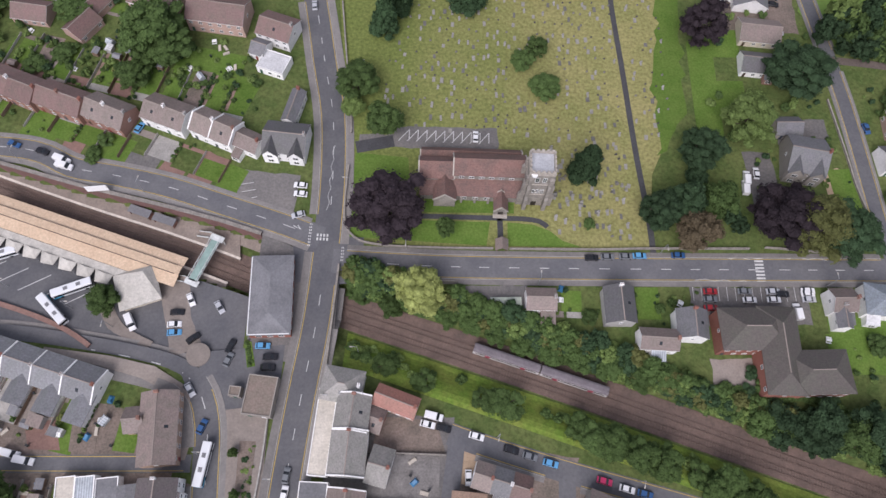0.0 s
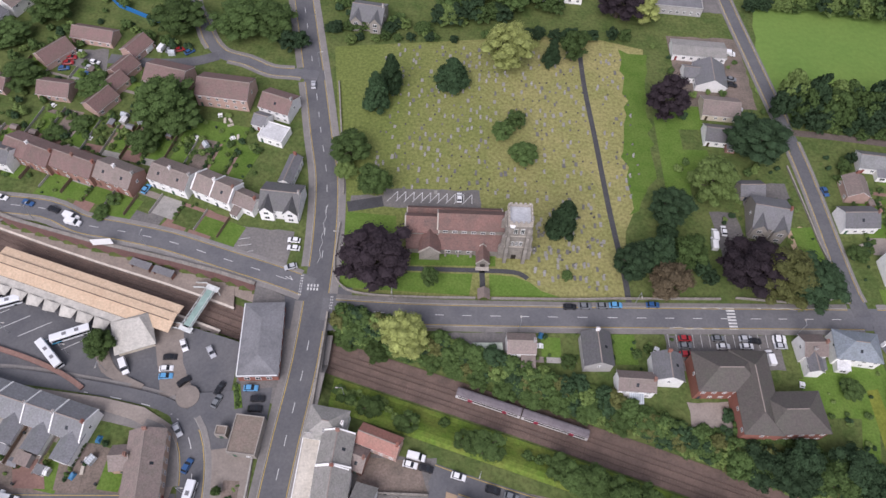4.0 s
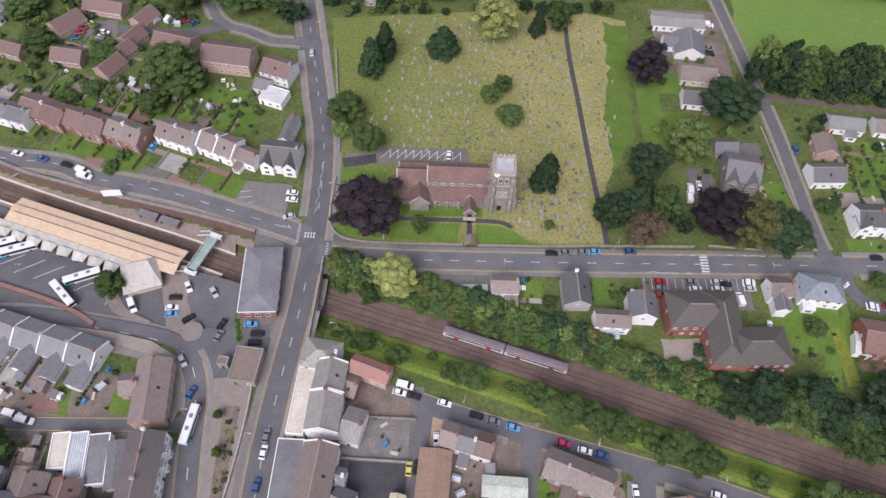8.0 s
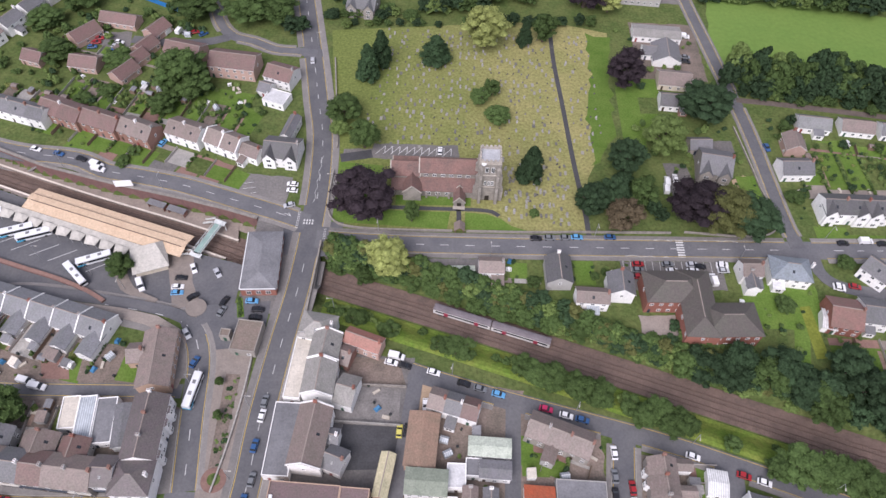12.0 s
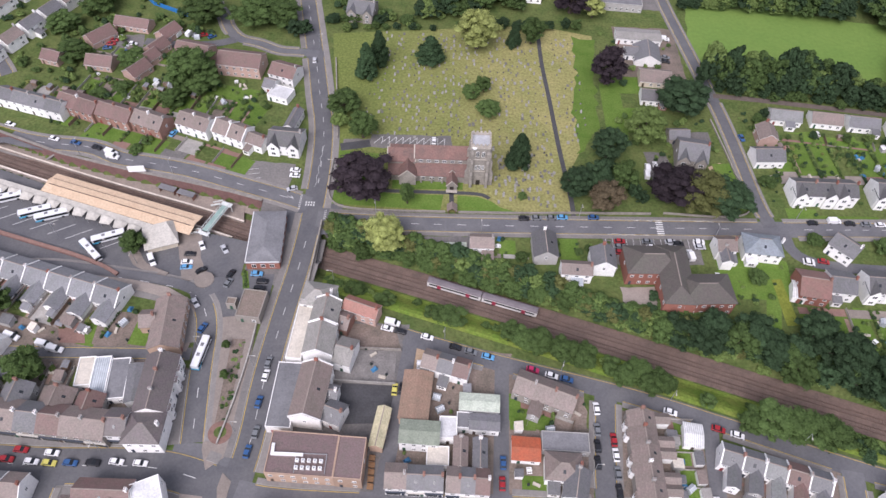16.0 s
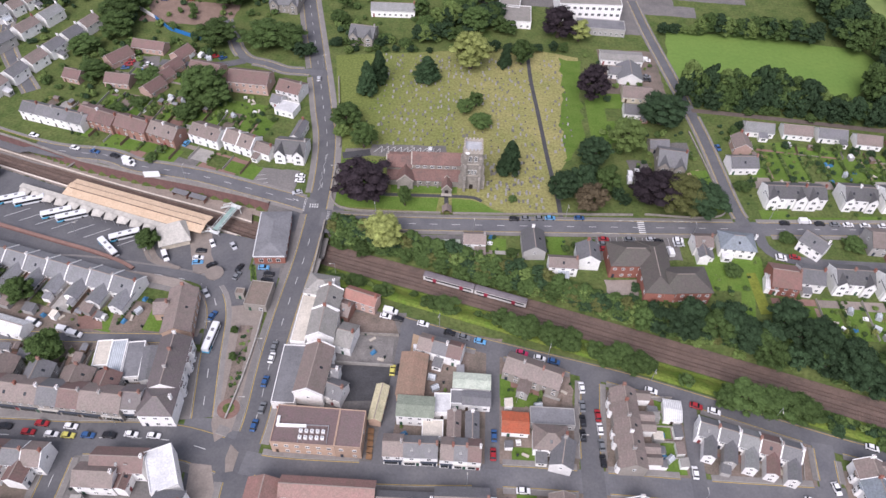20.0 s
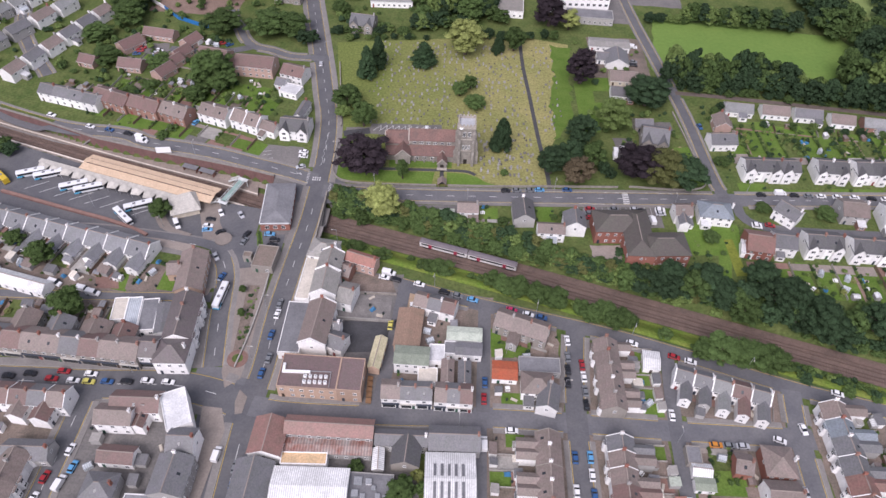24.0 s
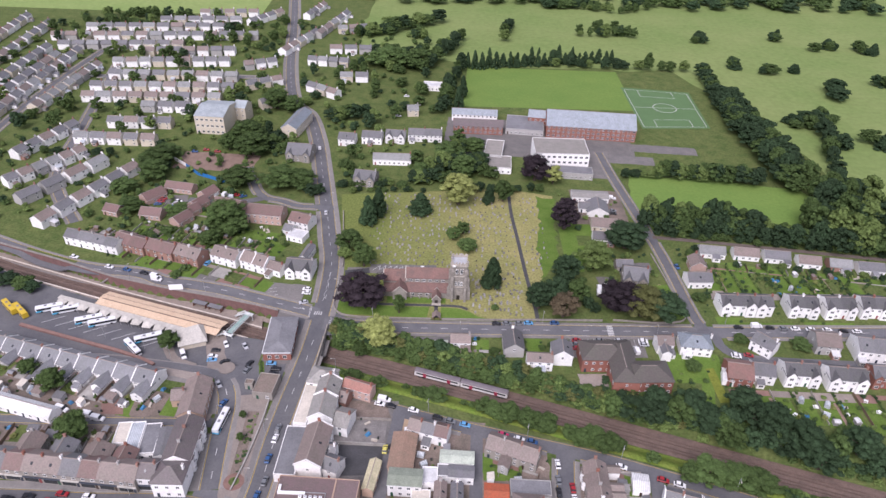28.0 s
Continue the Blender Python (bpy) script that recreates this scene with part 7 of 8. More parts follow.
for cx, cy, ca, colour, kind in (
    (-103.7, 28.1, -18, 'blue', 'car'),
    (-94.3, 25.9, -18, 'black', 'car'),
    (-87.4, 23.2, -18, 'white', 'van'),
    (-65.9, 36.2, 68, 'lightblue', 'car'),
    (-12.1, 18.0, 176, 'white', 'car'),
    (-11.8, 15.0, 176, 'white', 'car'),
    (-11.7, 7.8, 200, 'silver', 'car'),
    (78.6, -2.3, 2, 'black', 'car'),
    (83.5, -1.8, 2, 'grey', 'car'),
    (89.2, -1.4, 2, 'grey', 'car'),
    (93.4, -1.0, 2, 'lightblue', 'car'),
    (105.4, -0.3, 2, 'blue', 'car'),
    (114.0, -11.6, 2, 'red', 'car'),
    (113.7, -14.1, 2, 'grey', 'car'),
    (113.6, -16.8, 2, 'red', 'car'),
    (124.5, -11.1, 2, 'grey', 'car'),
    (125.7, -13.8, 2, 'white', 'car'),
    (133.2, -10.8, 2, 'silver', 'car'),
    (133.1, -13.4, 2, 'white', 'car'),
    (144.0, -10.1, 2, 'white', 'car'),
    (143.9, -12.8, 2, 'silver', 'car'),
    (139.6, -16.9, 95, 'white', 'van'),
    (130.4, 27.7, 85, 'white', 'van'),
    (133.9, 29.7, 88, 'white', 'car'),
    (174.0, 48.8, -78, 'blue', 'car'),
    (150.6, 103.6, -8, 'grey', 'car'),
    (150.2, 100.4, -8, 'black', 'car'),
    (152.4, 118.4, -8, 'white', 'van'),
    (150.0, 87.6, -8, 'silver', 'car'),
    (-40.6, -20.0, -62, 'white', 'car'),
    (-44.0, -23.9, 4, 'black', 'car'),
    (-44.2, -27.6, 6, 'white', 'car'),
    (-43.7, -30.1, 6, 'lightblue', 'car'),
    (-37.7, -31.8, 42, 'black', 'car'),
    (-31.4, -22.4, -55, 'silver', 'car'),
    (-56.9, -27.6, -60, 'white', 'van'),
    (-17.1, -33.7, 2, 'lightblue', 'car'),
    (-14.6, -36.8, 2, 'black', 'car'),
    (-14.9, -39.8, 2, 'black', 'car'),
    (-26.2, -34.1, 70, 'black', 'car'),
    (-26.2, -38.0, 70, 'grey', 'car'),
    (42.2, -67.4, -88, 'white', 'car'),
    (53.7, -59.8, -14, 'black', 'car'),
    (58.8, -61.3, -14, 'grey', 'car'),
    (64.4, -62.9, -14, 'lightblue', 'car'),
    (78.8, -67.0, -14, 'pink', 'car'),
    (84.8, -68.8, -14, 'white', 'car'),
    (89.6, -69.9, -14, 'blue', 'car'),
    (32.3, -51.6, -12, 'white', 'van'),
    (30.7, -53.8, -12, 'white', 'car'),
    (35.1, -54.7, -12, 'black', 'car'),
    (42.6, 38.6, 90, 'white', 'car'),
    (-35.4, -46.9, -55, 'silver', 'car'),
    (-110.4, 101.2, 12, 'white', 'car'),
    (-111.3, 97.9, 12, 'red', 'car'),
    (-111.6, 95.0, 12, 'red', 'car'),
    (-112.3, 91.9, 12, 'blue', 'car'),
    (-101.6, 95.9, -10, 'white', 'car'),
    (-102.2, 92.9, -10, 'silver', 'car'),
    (-101.8, 89.9, -10, 'blue', 'car'),
    (-82.4, 104.9, 70, 'white', 'van'),
    (-77.5, 105.9, 75, 'white', 'van'),
    (-74.6, 105.1, 75, 'grey', 'car'),
    (-70.6, 105.3, 20, 'red', 'car'),
    (-66.4, 104.3, 40, 'blue', 'car'),
    (-75.4, -67.1, -8, 'white', 'van'),
    (-86.8, 22.8, -16, 'white', 'car'),
    (34.9, -76.0, 88, 'yellow', 'car'),
    (37.1, -75.6, 88, 'black', 'car'),
    (-83.4, -101.8, -3, 'black', 'car'),
    (-75.6, -103.4, -3, 'red', 'car'),
    (-72.6, -100.4, -3, 'red', 'car'),
    (-68.2, -103.8, -3, 'white', 'car'),
    (-63.3, -101.0, -3, 'white', 'car'),
    (-63.0, -104.0, -3, 'yellow', 'car'),
    (-57.0, -103.7, -3, 'blue', 'car'),
    (-50.6, -103.4, -3, 'black', 'car'),
    (-43.9, -102.8, -3, 'white', 'car'),
    (-36.9, -103.0, -3, 'white', 'car'),
    (-90.1, -103.0, -3, 'black', 'car'),
    (-59.5, -127.9, 80, 'white', 'car'),
    (-56.6, -133.4, 80, 'lightblue', 'car'),
    (-58.5, -138.6, 80, 'white', 'van'),
    (-63.6, -136.9, 80, 'red', 'car'),
    (-64.2, -143.5, 80, 'white', 'car'),
    (-59.3, -147.1, 80, 'white', 'car'),
    (-7.9, -131.3, 86, 'grey', 'car'),
    (-7.5, -136.1, 86, 'blue', 'car'),
    (-7.7, -142.5, 86, 'white', 'car'),
    (-14.5, -127.6, 84, 'white', 'van'),
    (-6.3, -68.5, 84, 'grey', 'car'),
    (-6.3, -73.1, 84, 'white', 'car'),
    (-6.7, -82.3, 84, 'blue', 'car'),
    (-5.6, -92.0, 84, 'grey', 'car'),
    (-6.9, -98.1, 84, 'blue', 'car'),
    (-30.5, -56.7, 70, 'blue', 'car'),
    (98.1, -79.6, 93, 'white', 'car'),
    (97.6, -86.5, 93, 'grey', 'car'),
    (97.2, -91.8, 92, 'black', 'car'),
    (96.7, -96.9, 92, 'black', 'car'),
    (102.3, -89.6, 92, 'red', 'car'),
    (102.4, -94.3, 92, 'white', 'car'),
    (102.3, -99.8, 92, 'grey', 'car'),
    (102.1, -105.1, 92, 'black', 'car'),
    (96.5, -123.8, 90, 'blue', 'car'),
    (101.3, -123.5, 90, 'lightblue', 'car'),
    (95.9, -134.6, 90, 'white', 'car'),
    (95.7, -140.0, 90, 'white', 'car'),
    (101.2, -129.3, 90, 'white', 'car'),
    (101.2, -135.7, 90, 'blue', 'car'),
    (68.6, -98.2, 90, 'blue', 'car'),
    (68.2, -104.4, 90, 'red', 'car'),
    (77.0, -115.5, 0, 'white', 'car'),
    (68.1, -120.5, 90, 'white', 'van'),
    (44.2, -56.5, -14, 'white', 'car'),
    (121.2, -79.7, -17, 'white', 'car'),
    (135.1, -84.7, -17, 'red', 'car'),
    (140.6, -86.4, -17, 'white', 'car'),
    (188.2, -96.9, -17, 'white', 'car'),
    (163.1, -115.1, -20, 'white', 'car'),
    (142.0, -117.6, 0, 'orange', 'car'),
    (146.2, -117.6, 0, 'grey', 'car'),
    (150.6, -117.6, 0, 'silver', 'car'),
    (172.0, -110.8, -82, 'white', 'car'),
    (165.7, -132.4, -85, 'silver', 'car'),
    (166.3, -137.1, -85, 'black', 'car'),
    (129.9, -107.6, 88, 'white', 'car'),
    (129.8, -137.2, 88, 'white', 'car'),
    (190.4, 1.8, 2, 'black', 'car'),
    (199.0, 3.1, 2, 'white', 'van'),
    (205.0, 2.3, 2, 'black', 'car'),
    (211.3, 2.3, 2, 'grey', 'car'),
    (216.8, 2.3, 2, 'white', 'car'),
    (223.8, 2.3, 2, 'white', 'car'),
    (231.4, 2.4, 2, 'white', 'car'),
    (238.8, 2.1, 2, 'black', 'car'),
    (245.0, 2.1, 2, 'white', 'car'),
    (135.9, -11.5, 2, 'black', 'car'),
    (143.8, -11.0, 2, 'white', 'car'),
    (129.6, 24.2, 85, 'white', 'van'),
    (183.1, -18.0, -10, 'white', 'car'),
    (188.7, -17.0, -10, 'red', 'car'),
    (-86.1, 21.0, -12, 'white', 'van'),
    (-134.3, 37.3, -14, 'white', 'car'),
    (-113.2, 29.9, -14, 'white', 'car'),
    (-91.1, -63.1, -18, 'white', 'van'),
    (-79.5, -65.5, -12, 'white', 'van'),
    (-114.9, -43.4, 30, 'blue', 'car'),
    (-110.7, -47.8, 35, 'grey', 'car'),
    (183.2, -17.0, -6, 'white', 'car'),
    (197.4, -13.3, -60, 'white', 'car'),
    (-98.8, 161.3, 0, 'red', 'car'),
    (-106.9, 163.2, 0, 'red', 'car'),
    (-113.4, 160.1, 0, 'blue', 'car'),
    (18.0, 270.2, 0, 'white', 'car'),
    (27.9, 253.7, 0, 'white', 'car'),
    (26.7, 237.1, 0, 'grey', 'car'),
    (14.6, 230.7, 0, 'white', 'car'),
    (-33.3, 172.0, 100, 'white', 'car'),
    (-15.1, 89.5, 98, 'silver', 'car'),
):
    car(cx, cy, ca, colour, kind)
bus(-128.3, -0.5, 22)
bus(-120.5, -1.2, 22)
bus(-106.8, -7.4, 22)
bus(-100.1, -8.9, 22)
bus(-75.5, -18.1, 24)
bus(-79.7, -24.9, -42, (0.05, 0.35, 0.55), "white bus with a blue-green rear")
bus(-28.3, -66.5, 84, (0.05, 0.35, 0.55), "white bus with a blue-green rear")
bus(-146.6, -1.3, 140, (0.5, 0.36, 0.03), "yellow school bus parked in the yard", (0.55, 0.38, 0.03))
bus(-140.4, -3.4, 140, (0.5, 0.36, 0.03), "yellow school bus parked in the yard", (0.55, 0.38, 0.03))


# ---- trees ----
LEAF = {"deep": (0.026, 0.047, 0.022), "": (0.054, 0.087, 0.027), "dark": (0.028, 0.021, 0.025), "pale": (0.105, 0.15, 0.045), "lime": (0.19, 0.215, 0.07), "copper": (0.095, 0.075, 0.046), "autumn": (0.085, 0.092, 0.032), "yew": (0.030, 0.055, 0.025)}
WORDS = {"deep": "deep green", "": "leafy green", "dark": "dark purple-leaved", "pale": "pale green", "lime": "yellow-green", "copper": "coppery brown", "autumn": "green and yellow", "yew": "dark green"}


def leaf_mat(tag):
    name = "leaves_" + (tag or "green")
    if name in MATS:
        return MATS[name]
    m = mat(name, LEAF[tag], 0.8, fine=2.2, coarse=0.45, amount=0.45, bump=0, spec=0.15, tint=tuple(c * 1.75 for c in LEAF[tag]), tint_amount=0.8, vary=0.25)
    n, l = m.node_tree.nodes, m.node_tree.links
    b = n["Principled BSDF"]
    thin, both = n.new("ShaderNodeBsdfTranslucent"), n.new("ShaderNodeMixShader")
    l.new(b.inputs["Base Color"].links[0].from_socket, thin.inputs["Color"])
    both.inputs[0].default_value = 0.16
    l.new(b.outputs[0], both.inputs[1])
    l.new(thin.outputs[0], both.inputs[2])
    l.new(both.outputs[0], n["Material Output"].inputs["Surface"])
    return m


TREES = {}


def crown(kind, seed, per=62, size=1.0):
    """A crown of some thousands of small leaf sprays round uneven lobes, for a tree 10 m high and 4 m in radius."""
    r = np.random.RandomState(seed)
    verts, faces = [], []
    lobes = []
    if kind == "spruce":
        for k in range(120):
            t = r.rand() ** 0.9
            rad = 4.1 * (1 - t) ** 0.7 + 0.2
            a = r.rand() * 6.283
            q = 0.82 * math.sqrt(0.25 + 0.75 * r.rand())
            lobes.append((rad * q * math.cos(a), rad * q * math.sin(a), 0.9 + 8.8 * t, 0.6 + 0.8 * (1 - t)))
    elif kind == "bush":
        for k in range(10):
            a, q = r.rand() * 6.283, math.sqrt(r.rand())
            lobes.append((2.5 * q * math.cos(a), 2.5 * q * math.sin(a), 2.6 + 4.2 * r.rand() * (1 - 0.5 * q * q), 1.9))
    elif kind == "shrub":
        for k in range(34):
            a, q = r.rand() * 6.283, math.sqrt(r.rand())
            lobes.append((3.1 * q * math.cos(a), 3.1 * q * math.sin(a), 2.5 + 5.2 * r.rand() * (1 - 0.5 * q * q), 1.25))
    else:
        many = 110 if kind == "grand" else 60
        for k in range(many):
            u = r.normal(size=3)
            u /= np.linalg.norm(u)
            u[2] = abs(u[2]) if u[2] < -0.85 else u[2]
            q = (0.5 + 0.5 * r.rand() ** 0.7) * 3.15
            lobes.append((u[0] * q * (1 + 0.12 * r.randn()), u[1] * q * (1 + 0.12 * r.randn()), 5.3 + u[2] * q * 1.25, (0.55 if kind == "grand" else 0.75) + 0.5 * r.rand()))
    for lx, ly, lz, lr in lobes:
        u = r.normal(size=(per, 3))
        u /= np.linalg.norm(u, axis=1)[:, None]
        u[:, 2] = np.where(u[:, 2] < -0.25, -u[:, 2], u[:, 2])
        for d in u:
            c = np.array((lx, ly, lz)) + d * lr * (0.72 + 0.36 * r.rand()) * (1, 1, 0.85)
            if c[2] < 0.25:
                continue
            t = np.cross(d, r.normal(size=3))
            t /= np.linalg.norm(t) + 1e-6
            b = np.cross(d, t) + 0.5 * d * r.randn()
            s = (0.20 + 0.16 * r.rand()) * size
            i = len(verts)
            verts += [tuple(c - t * s), tuple(c - b * s * 0.8 + d * 0.06), tuple(c + t * s), tuple(c + b * s * 0.8 + d * 0.06)]
            faces.append((i, i + 1, i + 2, i + 3))
    for lx, ly, lz, lr in lobes:
        i = len(verts)
        q = lr * 0.84
        for a in range(6):
            verts.append((lx + q * math.cos(a * 1.047), ly + q * math.sin(a * 1.047), lz))
        verts += [(lx, ly, lz + q * 0.85), (lx, ly, lz - q * 0.85)]
        for a in range(6):
            faces += [(i + a, i + (a + 1) % 6, i + 6), (i + (a + 1) % 6, i + a, i + 7)]
    me = bpy.data.meshes.new("crown")
    me.from_pydata([tuple(map(float, v)) for v in verts], [], faces)
    return me


CROWNS = {}


def tree(kind, x, y, h, rad, tag=""):
    variant = rng.randrange(3)
    if kind in ("broad", "beech") and h >= 9:
        h *= 1.24
    shape = {"beech": "broad", "small": "broad", "yew": "spruce"}.get(kind, kind)
    if kind in ("yew", "spruce") and not tag:
        tag = "yew"
    if shape == "broad" and rad > 7.5:
        shape = "grand"
    key = (shape, tag, variant)
    m = Matrix.LocRotScale((x, y, land1(x, y) - 0.15), Euler((0, 0, rng.uniform(0, 6.28))), (rad / 4 * rng.uniform(0.93, 1.07), rad / 4 * rng.uniform(0.93, 1.07), h / 10))
    if key in TREES:
        first = TREES[key].scale
        return copy_thing(TREES[key], m @ Matrix.Diagonal((1 / first.x, 1 / first.y, 1 / first.z, 1)))
    nm = {"spruce": "conifer", "shrub": "shrub"}.get(shape, "tree")
    top = thing(nm, 0, 0, 0, 0, f"{WORDS[tag]} {nm} with a dense uneven crown", nm)
    bm = bmesh.new()
    tube(bm, 0, 0, 0, 4.2 if shape != "spruce" else 8.5, 0.42, 0.2 if shape != "spruce" else 0.05, 7)
    if shape != "spruce":
        for k in range(5):
            a = k * 1.26 + variant
            v0 = len(bm.verts)
            tube(bm, 0, 0, 0, 3.2, 0.17, 0.06, 5)
            bm.verts.ensure_lookup_table()
            bmesh.ops.transform(bm, verts=bm.verts[v0:], matrix=pose(0, 0, 2.6 + 0.3 * k, 0, 0, math.degrees(a)) @ pose(0, 0, 0, 0, 42))
    part("trunk", bm, bark, top)
    ck = (shape, variant)
    if ck not in CROWNS:
        CROWNS[ck] = crown(shape, 11 * variant + len(shape), {"grand": 46, "shrub": 40}.get(shape, 62), {"grand": 0.5, "broad": 0.72, "shrub": 0.85}.get(shape, 0.8))
    me = CROWNS[ck].copy()
    me.materials.append(leaf_mat(tag))
    cr = new("crown", me)
    cr.parent = top
    top.matrix_basis = m
    TREES[key] = top
    return top


tree('beech', 15.9, 8.1, 14, 12.5, 'dark')
tree('spruce', 77.4, 26.8, 17, 5.8, 'yew')
tree('broad', 12.9, 39.4, 11, 6.2)
tree('broad', 3.4, 55.0, 9, 8.0)
tree('broad', 2.0, 47.0, 6, 4.6, 'pale')
tree('yew', 15.4, 89.2, 18, 5.2)
tree('yew', 10.6, 79.8, 18, 5.4)
tree('yew', 38.5, 93.6, 13, 7.7)
tree('broad', 60.2, 105.4, 17, 11.0, 'lime')
tree('yew', 78.0, 107.8, 13, 4.0)
tree('broad', 86.5, 110.9, 12, 6.1)
tree('small', 33.6, 3.4, 11, 3.4)
tree('broad', 26.7, -16.8, 13, 8.5, 'lime')
tree('broad', 57.8, 67.3, 8, 4.8)
tree('broad', 63.1, 73.5, 8, 4.1)
tree('broad', 65.3, 57.4, 7, 6.1)
tree('beech', 119.3, 82.3, 16, 8.8, 'dark')
tree('broad', 150.5, 65.8, 13, 12.1, 'deep')
tree('broad', 130.5, 45.8, 13, 10.2, 'pale')
tree('broad', 114.6, 33.7, 12, 8.1, 'deep')
tree('broad', 99.0, 11.1, 12, 7.6, 'deep')
tree('broad', 107.2, 15.3, 12, 7.0, 'deep')
tree('broad', 109.9, 5.3, 11, 7.3, 'copper')
tree('broad', 117.8, 15.9, 12, 6.4)
tree('beech', 137.9, 11.8, 13, 11.6, 'dark')
tree('broad', 146.9, 8.4, 13, 11.7, 'autumn')
tree('broad', 157.7, 6.6, 11, 10.0, 'deep')
tree('broad', -65.2, 69.2, 15, 12.7)
tree('broad', -70.1, 54.0, 8, 6.2)
tree('broad', -65.0, -21.9, 8, 5.2)
tree('small', 78.3, 8.9, 2.5, 2.2)
tree('broad', -95.6, 80.5, 8, 6.9)
tree('broad', -71.7, 118.5, 11, 11.8)
tree('broad', -47.7, 118.9, 11, 12.8)
tree('broad', -35.2, 119.2, 9, 10.6)
tree('broad', -68.7, 67.2, 10, 9.7)
tree('broad', -60.7, 65.6, 10, 9.6)
tree('broad', -137.3, 107.1, 8, 9.1)
tree('broad', -129.2, 140.2, 10, 13.0)
tree('broad', -74.8, 160.3, 12, 13.5)
tree('broad', 72.0, 148.4, 10, 6.3)
tree('beech', 107.7, 138.9, 14, 10.9, 'dark')
tree('broad', 118.7, 135.7, 10, 6.8, 'lime')
tree('broad', 53.8, 155.3, 13, 12.8)
tree('broad', 62.9, 140.1, 12, 9.3)
tree('broad', 69.4, 171.8, 10, 8.3)
tree('broad', 36.6, 135.5, 9, 6.7)
tree('broad', -11.7, 144.6, 7, 5.7)
tree('yew', 62.1, 272.4, 18, 4.5)
tree('yew', 58.8, 248.4, 18, 4.4)
tree('broad', -1.8, 340.4, 14, 20.4)
tree('broad', 23.0, 335.7, 14, 15.2)
tree('broad', -81.0, 175.2, 14, 12.7)
tree('broad', -92.0, 166.2, 10, 7.9)
tree('broad', -76.4, 237.3, 13, 12.4)
tree('broad', -62.5, 230.6, 11, 8.7)
tree('broad', -126.8, 153.0, 8, 9.9)
tree('broad', -134.4, 144.2, 8, 9.8)
tree('broad', -98.8, -53.0, 9, 6.0)
tree('broad', -79.7, -76.1, 10, 6.9)
tree('broad', -114.9, -43.1, 6, 4.2)
tree('broad', 43.6, -138.6, 8, 5.6)
tree('shrub', 47.8, -132.0, 5, 2.4, 'lime')
tree('small', 49.4, -136.7, 7, 2.1)
tree('small', 29.0, -130.4, 4, 2.6)
tree('small', 19.5, -119.2, 4, 1.9)
tree('small', -20.9, -63.3, 4, 1.5)
tree('small', -18.9, -74.0, 4, 1.7)
tree('broad', -125.7, 122.9, 10, 10.9)
tree('broad', -124.7, 84.2, 8, 8.4)
tree('shrub', 18.0, -37.8, 4, 3.9)
tree('shrub', 28.7, -42.0, 4, 3.8)
tree('shrub', 39.9, -40.3, 3, 1.8)
tree('shrub', 52.0, -47.6, 5, 5.5)
tree('shrub', 46.1, -46.7, 4, 3.8)
tree('broad', 72.9, -53.0, 6, 4.8)
tree('broad', 80.8, -57.2, 7, 5.8)
tree('broad', 88.8, -60.2, 7, 5.2)
tree('broad', 95.1, -62.4, 7, 5.5)
tree('shrub', 104.9, -64.9, 5, 4.2)
tree('broad', 112.5, -67.1, 6, 6.0)
tree('broad', 120.0, -70.0, 6, 5.3)
tree('broad', 152.2, -81.9, 7, 7.4)
tree('broad', 161.8, -83.9, 7, 7.5)
tree('broad', 169.2, -85.9, 7, 6.7)
tree('shrub', 133.6, -75.7, 5, 3.0)
tree('broad', 144.1, -83.1, 6, 4.3)
tree('broad', 115.7, -70.7, 6, 5.1)
tree('broad', 107.6, -68.4, 6, 4.7)
tree('broad', 76.6, -56.3, 6, 5.2)
tree('broad', 124.6, -50.2, 9, 5.6)
tree('broad', 129.6, -50.2, 9, 7.0, 'deep')
tree('broad', 138.8, -52.6, 10, 7.8, 'deep')
tree('broad', 148.8, -53.6, 9, 6.9)
tree('broad', 157.8, -57.5, 9, 7.0, 'deep')
tree('broad', 166.2, -62.1, 9, 7.8)
tree('broad', 99.5, -39.1, 6, 5.1)
tree('broad', 90.9, -37.7, 6, 5.0)
tree('broad', 83.3, -35.2, 6, 4.7)
tree('broad', 74.6, -33.7, 6, 4.6)
tree('broad', 65.9, -31.2, 6, 4.6)
tree('broad', 58.0, -29.7, 6, 4.6)
tree('broad', 49.9, -26.1, 6, 4.7)
tree('broad', 42.7, -23.5, 6, 4.7)
tree('broad', 35.4, -21.8, 6, 4.3)
tree('broad', 27.1, -19.1, 6, 4.0)
tree('broad', 18.1, -19.6, 6, 4.0)
tree('shrub', 9.4, -16.2, 4, 3.0)
tree('shrub', 6.6, -15.3, 4, 2.2)
tree('broad', 174.5, -50.3, 10, 8.1, 'deep')
tree('broad', 182.1, -60.2, 11, 9.0, 'deep')
tree('broad', 190.6, -66.5, 11, 9.0, 'deep')
tree('broad', 197.1, -72.2, 10, 8.1, 'deep')
tree('broad', 164.2, -58.3, 8, 6.5)
tree('broad', 152.8, -51.0, 9, 7.0, 'deep')
tree('broad', 139.9, -50.2, 9, 6.9, 'deep')
tree('broad', 129.1, -50.3, 8, 6.4)
tree('broad', 210.6, -63.6, 7, 6.0)
tree('broad', 161.3, -26.9, 5, 4.0)
tree('broad', 213.4, -10.4, 5, 5.0)
tree('broad', 177.9, 21.9, 4, 4.0)
tree('broad', 187.8, -7.8, 4, 3.8)
tree('shrub', -78.1, 24.8, 3, 2.9)
tree('shrub', -44.4, 42.4, 2.5, 2.0)
